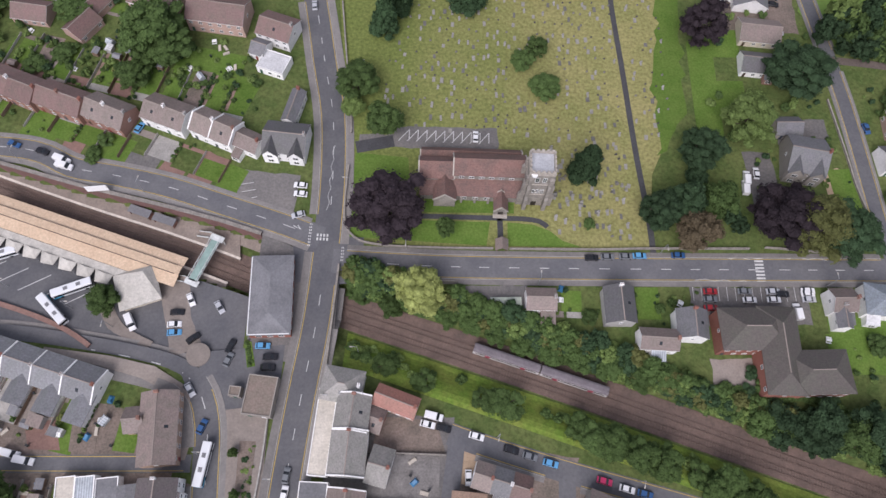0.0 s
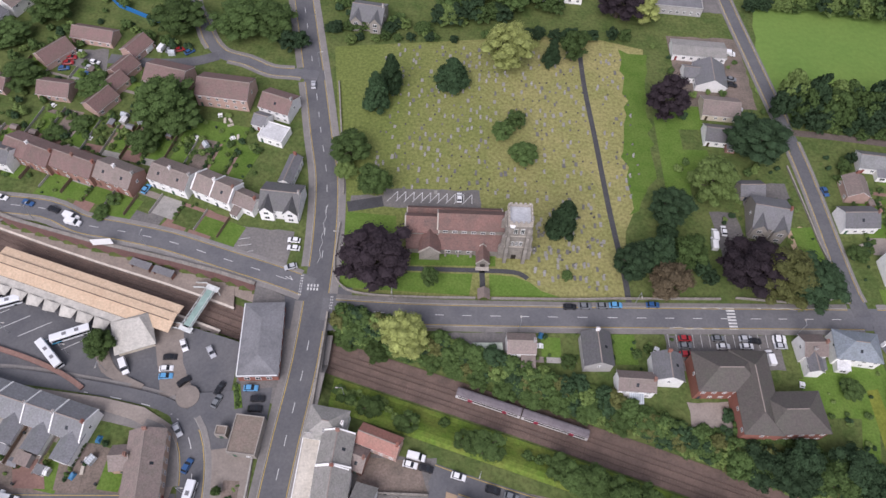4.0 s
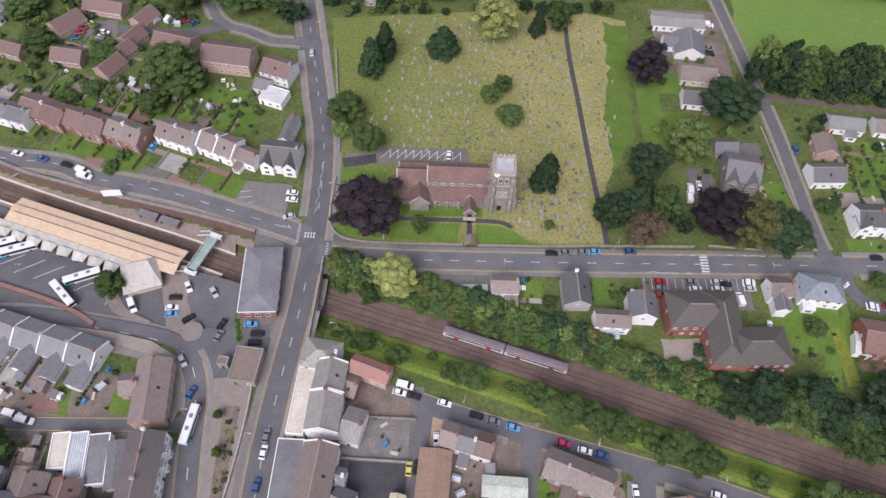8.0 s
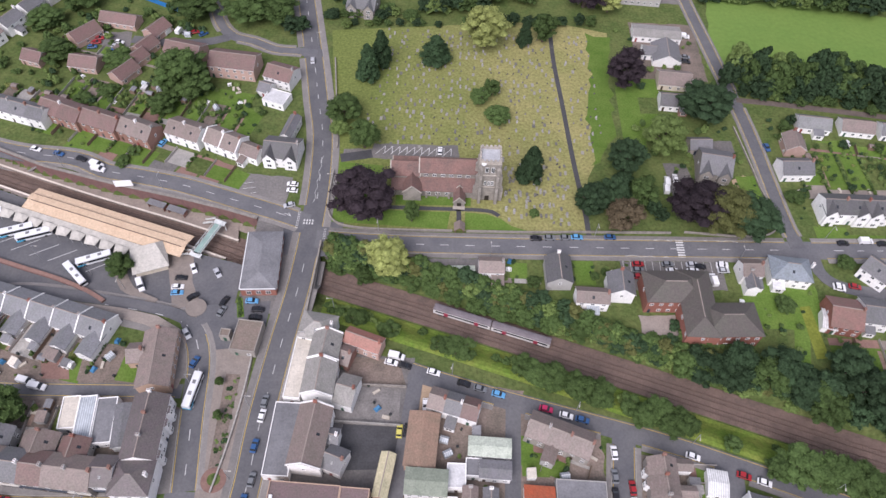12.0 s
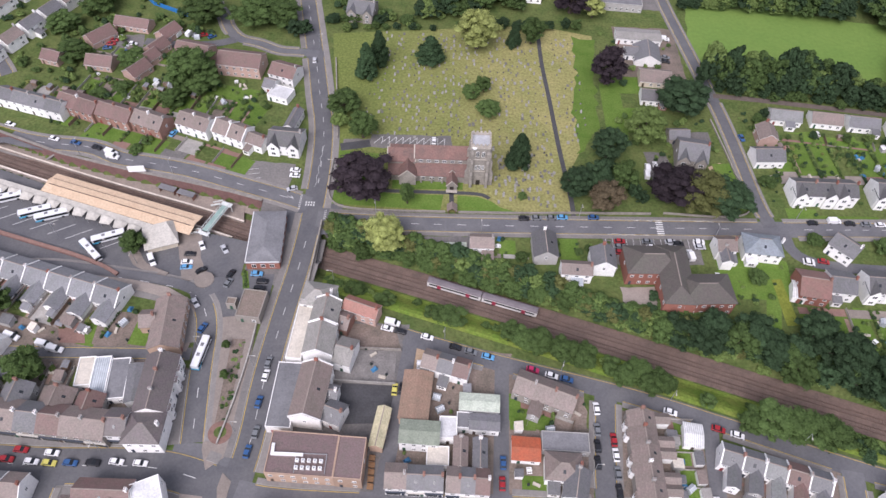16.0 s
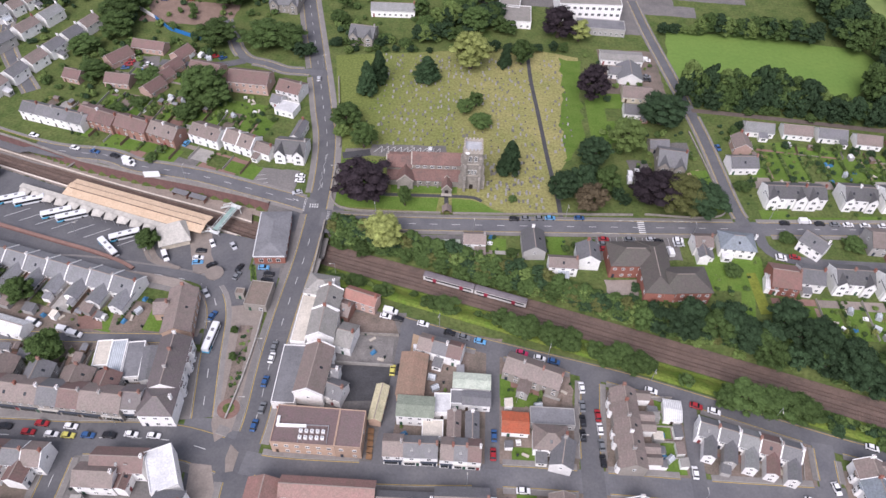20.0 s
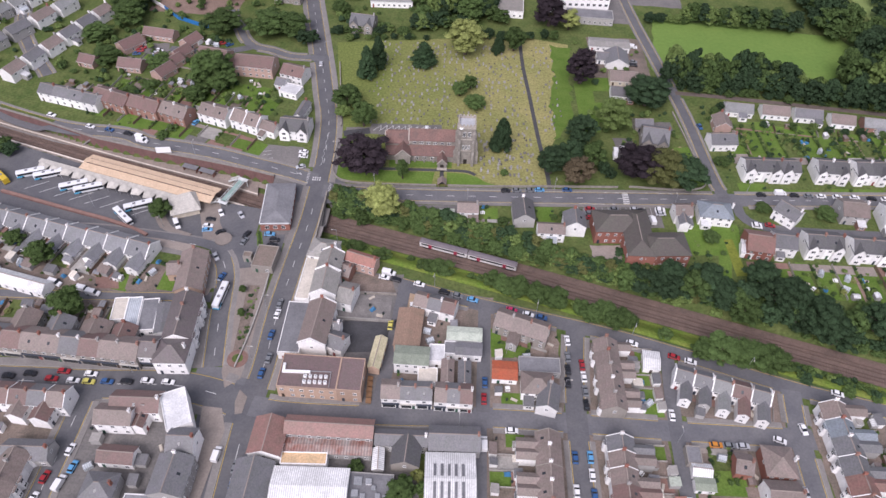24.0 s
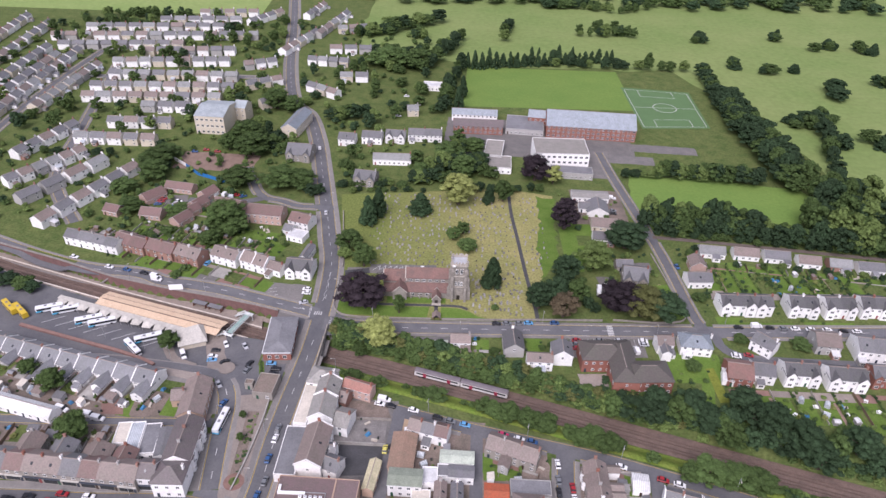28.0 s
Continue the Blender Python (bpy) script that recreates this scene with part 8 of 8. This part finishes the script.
tree('shrub', -30.6, 55.4, 2.5, 2.0)
tree('shrub', -56.0, 56.2, 2.5, 1.9)
tree('shrub', -76.8, 58.2, 3, 3.0)
tree('shrub', -104.4, 58.4, 4, 4.5)
tree('shrub', -96.4, 63.5, 4, 4.5)
tree('shrub', -75.5, 31.0, 3, 2.8)
tree('shrub', -78.1, 26.7, 3, 2.4)
tree('shrub', 77.0, -21.3, 3, 2.7)
tree('shrub', 98.2, -17.8, 3, 1.8)
tree('shrub', 101.7, -15.9, 3, 1.6)
tree('broad', 211.8, -68.9, 10, 8.3, 'deep')
tree('broad', 177.5, -58.6, 10, 7.1, 'deep')
tree('broad', 185.7, -67.2, 9, 7.1, 'deep')
tree('broad', 159.1, -57.2, 8, 6.0, 'deep')

# tree belts, far woods and scrub: too many to count
def thicket(name, spots, label, category, per=24):
    """Many trees or bushes grown together, as one mesh of leaf sprays."""
    arrs, quads_, tris, base = [], [], [], 0
    kinds = {k: crown(k, 5, per, 1.5) for k in ("broad", "spruce", "shrub")}
    kinds["bush"] = crown("bush", 8, per, 2.3)
    data = {}
    for k, me in kinds.items():
        co = np.empty(len(me.vertices) * 3)
        me.vertices.foreach_get("co", co)
        data[k] = co.reshape(-1, 3), [tuple(p.vertices) for p in me.polygons]
    allf = []
    tones = []
    for k, x, y, h, r, tone in spots:
        co, fs = data[k]
        a = rng.uniform(0, 6.28)
        c, s_ = math.cos(a) * r / 4, math.sin(a) * r / 4
        arrs.append(np.stack([x + co[:, 0] * c - co[:, 1] * s_, y + co[:, 0] * s_ + co[:, 1] * c, land1(x, y) - 0.3 + co[:, 2] * h / 10], 1))
        allf += [tuple(i + base for i in f) for f in fs]
        tones += [tone] * len(fs)
        base += len(co)
    me = bpy.data.meshes.new(name)
    me.from_pydata(np.concatenate(arrs).tolist(), [], allf)
    for tg in ("", "pale", "yew", "deep", "autumn"):
        me.materials.append(leaf_mat(tg))
    me.polygons.foreach_set("material_index", tones)
    return tagged(new(name, me), label, category, kind="stuff")


belt = []
for a, b, k, h, r in (((271, 345), (265, 272), 15, 12, 7), ((266, 272), (263, 229), 11, 15, 8.5), ((272, 280), (271, 210), 14, 15, 8.5), ((264, 229), (268, 133), 20, 16, 8.5), ((274, 210), (277, 140), 14, 17, 8.5), ((170, 79.6), (300, 65.5), 34, 4.5, 2.8), ((172, 81), (226, 79.5), 12, 13, 5.0), ((228, 75), (300, 67), 13, 13, 5.0), ((160, 85), (224, 83), 13, 16, 6.2), ((164, 88), (222, 87), 11, 18, 5.5), ((226, 82), (246, 80), 5, 10, 4.5), ((250, 72), (330, 62), 13, 17, 7), ((252, 84), (330, 76), 12, 19, 7.5), ((258, 96), (320, 92), 10, 19, 7.5), ((268, 110), (322, 108), 8, 18, 7.5), ((276, 124), (310, 126), 6, 17, 7),
                      ((164, 147), (188, 147), 6, 6, 3.5), ((186, 148), (252, 144), 15, 12, 6.2), ((30, 128), (60, 134), 7, 9, 5), ((40, 141), (76, 152), 9, 13, 6.5), ((48, 160), (72, 178), 7, 12, 6), ((-14, 122), (30, 125), 11, 5, 3.4), ((-8, 116), (40, 118), 9, 3.5, 2.4), ((66, 120), (110, 124), 9, 6, 3.6), ((-36, 220), (-8, 226), 5, 10, 6), ((46, 236), (52, 300), 8, 14, 5.5), ((100, 352), (260, 352), 16, 10, 5), ((50, 260), (62, 350), 8, 14, 4.5), ((-20, 370), (40, 360), 8, 12, 6), ((30, 330), (62, 420), 8, 14, 6), ((60, 150), (82, 140), 5, 11, 5), ((100, 420), (110, 470), 5, 13, 6), ((-30, 420), (40, 480), 8, 14, 8),
                      ((300, 146), (330, 240), 8, 13, 7), ((366, 290), (372, 320), 4, 12, 8), ((-220, 150), (-160, 150), 7, 6, 4), ((-190, 245), (-110, 245), 9, 6, 4), ((-250, 290), (-150, 295), 10, 6, 4), ((-320, 200), (-330, 380), 9, 7, 5), ((-300, 430), (-150, 425), 12, 8, 6),
                      ((-120, 130), (-140, 170), 5, 7, 5), ((-70, 160), (-60, 175), 3, 9, 6), ((-95, 175), (-60, 185), 4, 9, 6), ((-35, 115), (-20, 108), 3, 8, 5), ((180, 52), (186, 66), 3, 5, 3), ((205, 52), (280, 46), 9, 4, 2.5), ((110, 28), (128, 6), 4, 7, 4), ((-170, 22), (-140, 10), 4, 7, 5)):
    y_ = a[1]
    for i in range(k):
        t = (i + rng.uniform(0.2, 0.8)) / k
        belt.append(("broad", a[0] + (b[0] - a[0]) * t + rng.uniform(-1.5, 1.5), a[1] + (b[1] - a[1]) * t + rng.uniform(-1.5, 1.5), h * rng.uniform(0.75, 1.2), r * rng.uniform(0.75, 1.15), rng.choice([0, 0, 3, 1, 2, 3] if y_ < 145 or a[0] < 200 else [2, 3, 3, 2, 0])))
for cx, cy, k, r in ((150, 367, 5, 12), (205, 459, 8, 18), (233, 376, 1, 2), (298, 442, 5, 12), (303, 368, 3, 6), (330, 357, 4, 10), (355, 359, 3, 6), (318, 240, 6, 10), (336, 250, 5, 9), (325, 206, 5, 7), (300, 140, 6, 8), (356, 210, 5, 10), (416, 430, 6, 14), (458, 425, 6, 14), (380, 455, 3, 8), (500, 350, 5, 14), (420, 330, 3, 8), (440, 230, 8, 18)):
    for i in range(k):
        belt.append((rng.choice(["broad", "broad", "spruce"]), cx + rng.uniform(-r, r), cy + rng.uniform(-r * 0.6, r * 0.6), rng.uniform(7, 12), rng.uniform(4, 7), rng.choice([0, 2])))
thicket("tree_belt", belt, "leafy green belts and clumps of trees", "trees")
thicket("distant_wood", [("broad", x, 560 + 0.04 * x + rng.uniform(-18, 40), rng.uniform(10, 16), rng.uniform(8, 12), rng.choice([0, 2])) for x in [rng.uniform(-100, 900) for i in range(130)]], "dark green wood beyond the golf course", "wood", 16)
scrub = []
for i in range(150):
    x = rng.uniform(8, 260)
    scrub.append(("shrub", x, float(rail_y(x)) + rng.uniform(8.0, 15.0), rng.uniform(2.0, 4.6), rng.uniform(1.5, 3.0), rng.choice([0, 0, 1])))
for i in range(110):
    x = rng.uniform(120, 280)
    scrub.append(("shrub", x, float(rail_y(x)) + rng.uniform(9.0, 22.0), rng.uniform(2.4, 5.5), rng.uniform(1.8, 3.4), rng.choice([0, 0, 2])))
for i in range(60):
    x = rng.uniform(170, 290)
    scrub.append(("shrub", x, float(rail_y(x)) - rng.uniform(8.5, 17), rng.uniform(1.6, 3.6), rng.uniform(1.4, 2.8), rng.choice([0, 0, 2])))
for i in range(48):
    x = rng.uniform(60, 280)
    scrub.append(("shrub", x, float(rail_y(x)) - rng.uniform(9, 14), rng.uniform(1.5, 3.4), rng.uniform(1.3, 2.6), rng.choice([0, 0, 1])))
for i in range(26):
    x = rng.uniform(6, 32)
    scrub.append(("shrub", x, float(rail_y(x)) - rng.uniform(8.5, 13), rng.uniform(1.2, 2.6), rng.uniform(1.2, 2.2), rng.choice([0, 1, 1])))
for i in range(230):
    x = 6 + 150 * i / 230 + rng.uniform(-1, 1)
    back = 14.5 - 2.5 * smooth(88, 100, x) + 3.0 * smooth(128, 140, x)
    d = rng.uniform(8.2, back)
    scrub.append((rng.choice(["broad", "shrub", "shrub"]), x, float(rail_y(x)) + d / 0.96, rng.uniform(4.2, 7.2) - 0.09 * abs(d - 11), rng.uniform(2.2, 3.8), rng.choice([0, 0, 0, 1, 2, 3, 4])))
for i in range(44):
    x = rng.uniform(150, 290)
    scrub.append(("broad", x, float(rail_y(x)) + rng.uniform(9.5, 16), rng.uniform(6, 10), rng.uniform(3, 5), rng.choice([0, 2, 3, 3])))
thicket("bank_scrub", scrub, "dense green scrub on the railway banks", "bushes", 20)

# ---- back gardens ----
garden_row((-116, 57), (-34, 39.5), 11, 17)
garden_row((-35, 26), (-68, 37), 4, 9, ("paved", "rough", "lawn"), 0.0)
garden_row((-68, 33.5), (-116, 48), 6, 9, ("paved", "rough", "lawn", "lawn"), 0.0)
garden_row((184, 23), (264, 26), 9, 24, ("lawn", "lawn", "rough", "lawn"), 0.4, "hedge")
garden_row((250, -38), (173, -37.5), 9, 19, ("lawn", "lawn", "rough", "lawn"), 0.5)
garden_row((163, -108.4), (135, -100.8), 5, -6.0, ("yard", "paved", "rough"), 0.0, "block")
garden_row((91, -84), (72, -77.5), 3, 7, ("lawn", "yard"), 0.3)
garden_row((-60, -51.5), (-138, -31), 9, 12, ("yard", "paved", "lawn", "rough"), 0.6)
garden_row((-105, -81), (-52, -82), 7, 10, ("yard", "paved", "rough"), 0.5)
garden_row((78.6, -150), (78.6, -118.5), 6, 9.4, ("yard", "lawn", "paved", "rough"), 0.0, "block")
garden_row((119.6, -82), (119.6, -108.5), 5, 8.6, ("yard", "lawn", "paved", "rough"), 0.0, "block")
garden_row((186.5, -104), (186.5, -142), 6, 11)
garden_row((119.2, -118.6), (119.2, -150), 6, 7.0, ("yard", "lawn", "paved", "paved"), 0.0, "block")
garden_row((133, -118), (152, -118), 3, -14, ("lawn", "rough", "yard"), 0.4)
garden_row((190, 49), (280, 39), 9, 6, ("lawn", "rough"), 0.4)
garden_row((-142, 55), (-112, 47.5), 4, 12)
garden_row((60, -21.5), (80, -21.5), 2, -1.0 + 3, ("paved",), 0.0, False)
garden_row((-128, 92), (-80, 80), 5, 7, ("lawn", "rough"), 0.1)

# ---- outhouses in the small yards ----
def clear(x, y, gap=0.8):
    for hx, hy, a, b, t in FOOTPRINTS:
        u, v = (x - hx) * math.cos(t) + (y - hy) * math.sin(t), -(x - hx) * math.sin(t) + (y - hy) * math.cos(t)
        if abs(u) < a + gap and abs(v) < b + gap:
            return False
    return not any((x - p) ** 2 + (y - q) ** 2 < (w / 2 + 2.2) ** 2 for line, w, *_ in ROADS for p, q in line)


OUTHOUSE = {}


def outhouse(x, y, ang, w, d, h, roof):
    """A small lean-to with its own sloping roof and door."""
    key = (round(w, 1), round(d, 1), roof)
    m = pose(x, y, land1(x, y), 0, 0, ang)
    if key in OUTHOUSE:
        return copy_thing(OUTHOUSE[key], m)
    wm = MATS["wall_white"] if w < 2.8 else MATS["wall_grey"]
    top = thing("outhouse", x, y, 0, ang, f"small {'white' if w < 2.8 else 'grey'} lean-to outhouse with a {ROOFS[roof][1]} roof", "outhouse", "outhouses behind terraces")
    bm = bmesh.new()
    v = box(bm, -w / 2, -d / 2, -0.2, w / 2, d / 2, h)
    for q in v:
        if q.co.z > 0 and q.co.x > 0:
            q.co.z += 0.5
    part("wall", bm, wm, top)
    bm = bmesh.new()
    v = box(bm, -w / 2 - 0.12, -d / 2 - 0.12, h, w / 2 + 0.12, d / 2 + 0.12, h + 0.1)
    for q in v:
        q.co.z += 0.01 + 0.5 * (q.co.x + w / 2) / w
    part("roof", bm, MATS["roof_" + roof], top)
    top.matrix_basis = m
    OUTHOUSE[key] = top
    return top


ROOF_KINDS = ["slate", "felt", "concrete", "brown", "flatcream", "slate"]
for x0, x1, y0, y1, n, ang in ((78.2, 70.6, -148, -120, 6, 0), (119.9, 126.2, -148, -120, 6, 180), (120.2, 126.6, -84, -107, 5, 180), (190.6, 197.5, -104, -146, 7, 180), (-82.0, -87.5, -133, -154, 5, 0)):
    for k in range(n):
        y = y0 + (y1 - y0) * (k + 0.5) / n
        outhouse(x0 + rng.uniform(-0.3, 0.3), y + rng.choice([-1.2, 1.2]), ang, rng.choice([2.4, 3.2]), rng.choice([2.2, 2.8]), 2.3, rng.choice(ROOF_KINDS))
        if rng.random() < 0.7:
            outhouse(x1 + rng.uniform(-0.5, 0.5), y + rng.uniform(-1, 1), ang + 180, rng.choice([2.4, 3.2]), rng.choice([2.2, 2.8, 4.0]), 2.1, rng.choice(ROOF_KINDS + ["redtile", "palegreen"]))
for x, y, a in ((-108.5, -47.5, 75), (-100.2, -49.6, 75), (-90.4, -52.4, 75), (-81.0, -54.6, 75), (-74.6, -57.0, 75), (-116, -57, 75), (-122, -53, 75), (-128, -51, 75), (-69.2, -59.6, 75), (-104, -55.5, 75), (-94.6, -57.6, 75), (-85, -60.0, 75), (-72.4, -50.2, 75), (-64.4, -52.4, 75), (-112, -52, 75), (-96, -74, 90), (-88, -76.5, 90), (-70, -77, 90), (-64.6, -72.4, 98), (38.6, -98.6, 0), (45.4, -75.4, 0), (57.6, -75.4, 0), (66.0, -92.0, 0), (73.4, -87.2, 0), (73, -101.6, 0), (139, -106.6, 75), (145, -108, 75), (151, -109.4, 75), (157, -111, 75), (137.4, -138, 0), (137.6, -143.6, 0), (146.4, -140.4, 90), (-36.4, -131, 90), (-52.4, -124.4, 0), (-36.6, -137.4, 90), (-84.6, -122, 90), (-92, -121, 90), (-66.8, -121.6, 0)):
    if clear(x, y, 0.6):
        outhouse(x, y, a + rng.uniform(-4, 4), rng.choice([2.4, 3.2]), rng.choice([2.2, 2.8, 4.0]), 2.2, rng.choice(ROOF_KINDS))

# ---- street lamps ----
def street_lamp(x, y, ang):
    z = level(x, y)
    top = thing("street_lamp", x, y, z, ang, "slim grey street lamp by the kerb", "street lamp", "street lamps")
    bm = bmesh.new()
    tube(bm, 0, 0, 0, 7.4, 0.11, 0.07, 6)
    part("pole", bm, lamp_grey, top)
    bm = bmesh.new()
    box(bm, 0, -0.05, 7.3, 1.5, 0.05, 7.42)
    part("arm", bm, lamp_grey, top)
    bm = bmesh.new()
    box(bm, 1.3, -0.14, 7.24, 2.0, 0.14, 7.44)
    part("lantern", bm, MATS["canopy_white"], top)


for lx, ly, la in ((3.6, 18, 180), (5, 62, 200), (-14, 100, 20), (3.4, -48, 180), (-11, -70, 0), (-12, -92, 0), (22, -1.9, -90), (62, -11.6, 90), (100, 0.3, -90), (150, -8.4, 90), (185, 4.2, -90), (-60, 13.4, 80), (-100, 22, 80), (-62, -29, -90), (-30, -64, 0),
                   (50, -56.5, -105), (88, -67, -105), (122, -75.5, -105), (160, -88, -105), (95, -100, 0), (60, -115.5, 90), (130, -117, 90), (-50, -99.5, -90), (-80, -110, 90), (10, -34, 180), (-95, -18, 0), (-75, -24, 0)):
    street_lamp(lx, ly, la)

# ---- garden bushes ----


bushes = []
for x0, y0, x1, y1, k, r0, r1 in ((-120, 30, -25, 70, 110, 0.5, 1.4), (-135, 66, -60, 120, 90, 0.8, 2.4), (176, 6, 280, 66, 190, 0.5, 1.5), (150, -56, 260, -12, 110, 0.5, 1.5), (58, -24, 112, -10, 40, 0.5, 1.2), (-260, 70, -60, 200, 230, 1.0, 3.0), (-300, 200, -70, 470, 330, 1.5, 4.0),
                                  (-60, 120, 60, 200, 110, 1.0, 3.0), (-60, 200, 20, 480, 110, 1.5, 3.6), (-140, -66, -50, -40, 46, 0.5, 1.3), (-110, -86, -55, -70, 22, 0.5, 1.2), (70, -110, 132, -76, 34, 0.4, 0.9), (120, 40, 160, 126, 60, 0.8, 2.2), (180, -142, 210, -104, 40, 0.6, 1.6), (133, 8, 168, 60, 40, 0.6, 1.6), (36, -100, 66, -62, 16, 0.4, 0.9), (130, -140, 160, -118, 24, 0.5, 1.2), (150, -58, 262, -40, 40, 0.6, 1.4), (-118, 52, -30, 72, 80, 0.7, 1.8), (176, 20, 280, 52, 110, 0.6, 1.6)):
    for i in range(k):
        x, y = rng.uniform(x0, x1), rng.uniform(y0, y1)
        if clear(x, y) and abs(y - float(rail_y(x))) > 12:
            r = rng.uniform(r0, r1)
            bushes.append(("bush", x, y, r * rng.uniform(1.5, 2.4), r, rng.choice([0, 0, 1, 2])))
for i in range(34):
    bushes.append(("bush", -17 + rng.uniform(-1.2, 1.6), rng.uniform(-92, -61), rng.uniform(0.5, 1.4), rng.uniform(0.5, 1.3), rng.choice([0, 1, 2])))
for i in range(10):
    bushes.append(("bush", -21.6 + 0.2 * i + rng.uniform(-0.4, 0.4), -32.8 - 0.7 * i, rng.uniform(1.0, 1.8), rng.uniform(0.7, 1.1), 0))
thicket("garden_hedges", HEDGE, "leafy green hedges between gardens", "hedge", 14)
thicket("garden_bushes", bushes, "small green garden bushes and hedge plants", "bushes", 13)
town = []
for x0, y0, x1, y1, k in ((-320, 180, -60, 320, 110), (-330, 320, -100, 470, 80), (-60, 150, 40, 330, 40), (-50, 318, 34, 345, 26), (-56, 414, 24, 440, 24), (22, 380, 50, 402, 8), (175, 440, 232, 456, 12), (150, 535, 270, 560, 22), (-300, 438, -165, 466, 26), (48, 155, 64, 195, 6)):
    for i in range(k):
        x, y = rng.uniform(x0, x1), rng.uniform(y0, y1)
        if clear(x, y, 2.5):
            town.append(("broad", x, y, rng.uniform(7, 14), rng.uniform(3.2, 5.6), rng.choice([0, 0, 1, 2])))
for i in range(22):
    town.append(("spruce", 66 + 6.2 * i, 340 + 1.35 * i + rng.uniform(-3, 3), rng.uniform(10, 19), rng.uniform(3, 4.5), 2))
thicket("town_trees", town, "green trees among far houses and fields", "trees", 9)

# ---- bins, tanks, tables and trampolines in the yards ----
def wheelie_bin():
    top = thing("wheelie_bin", 0, 0, 0, 0, "dark plastic wheelie bin standing in a yard", "bin", "wheelie bins")
    bm = bmesh.new()
    v = box(bm, -0.28, -0.34, 0.0, 0.28, 0.34, 1.0)
    for q in v:
        if q.co.z < 0.5:
            q.co.x, q.co.y = q.co.x * 0.8, q.co.y * 0.8
    part("body", bm, glossy("bin_green", (0.02, 0.05, 0.03), 0.5), top)
    bm = bmesh.new()
    box(bm, -0.31, -0.38, 1.0, 0.31, 0.4, 1.08)
    part("lid", bm, glossy("bin_black", (0.02, 0.02, 0.022), 0.5), top)
    return top


def garden_table():
    top = thing("garden_table", 0, 0, 0, 0, "white garden table with a bench each side", "table", "garden tables")
    bm = bmesh.new()
    box(bm, -0.8, -0.45, 0.7, 0.8, 0.45, 0.76)
    part("tabletop", bm, frame_white, top)
    for s in (-1, 1):
        bm = bmesh.new()
        box(bm, -0.8, s * 0.85 - 0.15, 0.4, 0.8, s * 0.85 + 0.15, 0.45)
        part("bench", bm, frame_white, top)
        bm = bmesh.new()
        box(bm, s * 0.6 - 0.04, -0.9, 0, s * 0.6 + 0.04, 0.9, 0.4)
        box(bm, s * 0.6 - 0.04, -0.3, 0.4, s * 0.6 + 0.04, 0.3, 0.7)
        part("leg", bm, frame_white, top)
    return top


def greenhouse():
    top = thing("greenhouse", 0, 0, 0, 0, "small white-framed greenhouse in a garden", "greenhouse", "garden greenhouses")
    part("glazing", wall_block(2.6, 1.9, 1.5, 0.7, 0), MATS["roof_glaze"], top)
    bm = bmesh.new()
    for k in range(5):
        box(bm, -1.32 + k * 0.655, -0.98, 0, -1.28 + k * 0.655, -0.94, 1.52)
        box(bm, -1.32 + k * 0.655, 0.94, 0, -1.28 + k * 0.655, 0.98, 1.52)
    box(bm, -1.34, -0.05, 2.18, 1.34, 0.05, 2.26)
    part("frame", bm, frame_white, top)
    return top


def stack_of_boards():
    top = thing("board_stack", 0, 0, 0, 0, "stack of pale boards lying in a yard", "boards", "stacks of boards")
    for k in range(3):
        bm = bmesh.new()
        box(bm, -1.2 + 0.1 * k, -0.5, 0.18 * k, 1.1, 0.5 - 0.07 * k, 0.18 * k + 0.16)
        part("board", bm, mat("pale_board", (0.5, 0.45, 0.38), 0.8), top)
    return top


def tarpaulin():
    top = thing("covered_heap", 0, 0, 0, 0, "heap under a blue tarpaulin in a yard", "heap", "covered heaps")
    bm = bmesh.new()
    v = box(bm, -1.1, -0.8, 0, 1.1, 0.8, 0.9)
    for q in v:
        if q.co.z > 0.5:
            q.co.x, q.co.y, q.co.z = q.co.x * 0.6, q.co.y * 0.55, q.co.z + 0.2 * q.co.x
    part("cover", bm, glossy("tarp_blue", (0.04, 0.16, 0.3), 0.45), top)
    return top


KINDS = [wheelie_bin, wheelie_bin, wheelie_bin, garden_table, stack_of_boards, stack_of_boards, greenhouse, tarpaulin]
FIRST = {}
for x0, y0, x1, y1, k in ((-138, -64, -42, -44, 46), (-112, -92, -50, -72, 26), (14, -72, 34, -54, 10), (36, -108, 64, -60, 22), (70, -110, 96, -78, 16), (112, -108, 130, -80, 20), (134, -112, 168, -98, 14), (70, -146, 86, -116, 16), (112, -146, 128, -116, 16), (132, -146, 160, -116, 16), (184, -142, 206, -106, 12),
                          (-112, 54, -36, 74, 24), (176, 26, 270, 50, 22), (172, -58, 250, -40, 18), (-60, -150, -22, -116, 20), (-100, -150, -70, -116, 14), (56, -26, 150, -12, 16), (-128, 70, -70, 110, 18)):
    for i in range(k):
        x, y = rng.uniform(x0, x1), rng.uniform(y0, y1)
        fn = rng.choice(KINDS)
        if not clear(x, y, 1.4) or abs(y - float(rail_y(x))) < 16:
            continue
        m = pose(x, y, land1(x, y) + 0.02, 0, 0, rng.uniform(0, 360))
        if fn in FIRST:
            copy_thing(FIRST[fn], m)
        else:
            FIRST[fn] = fn()
            FIRST[fn].matrix_basis = m
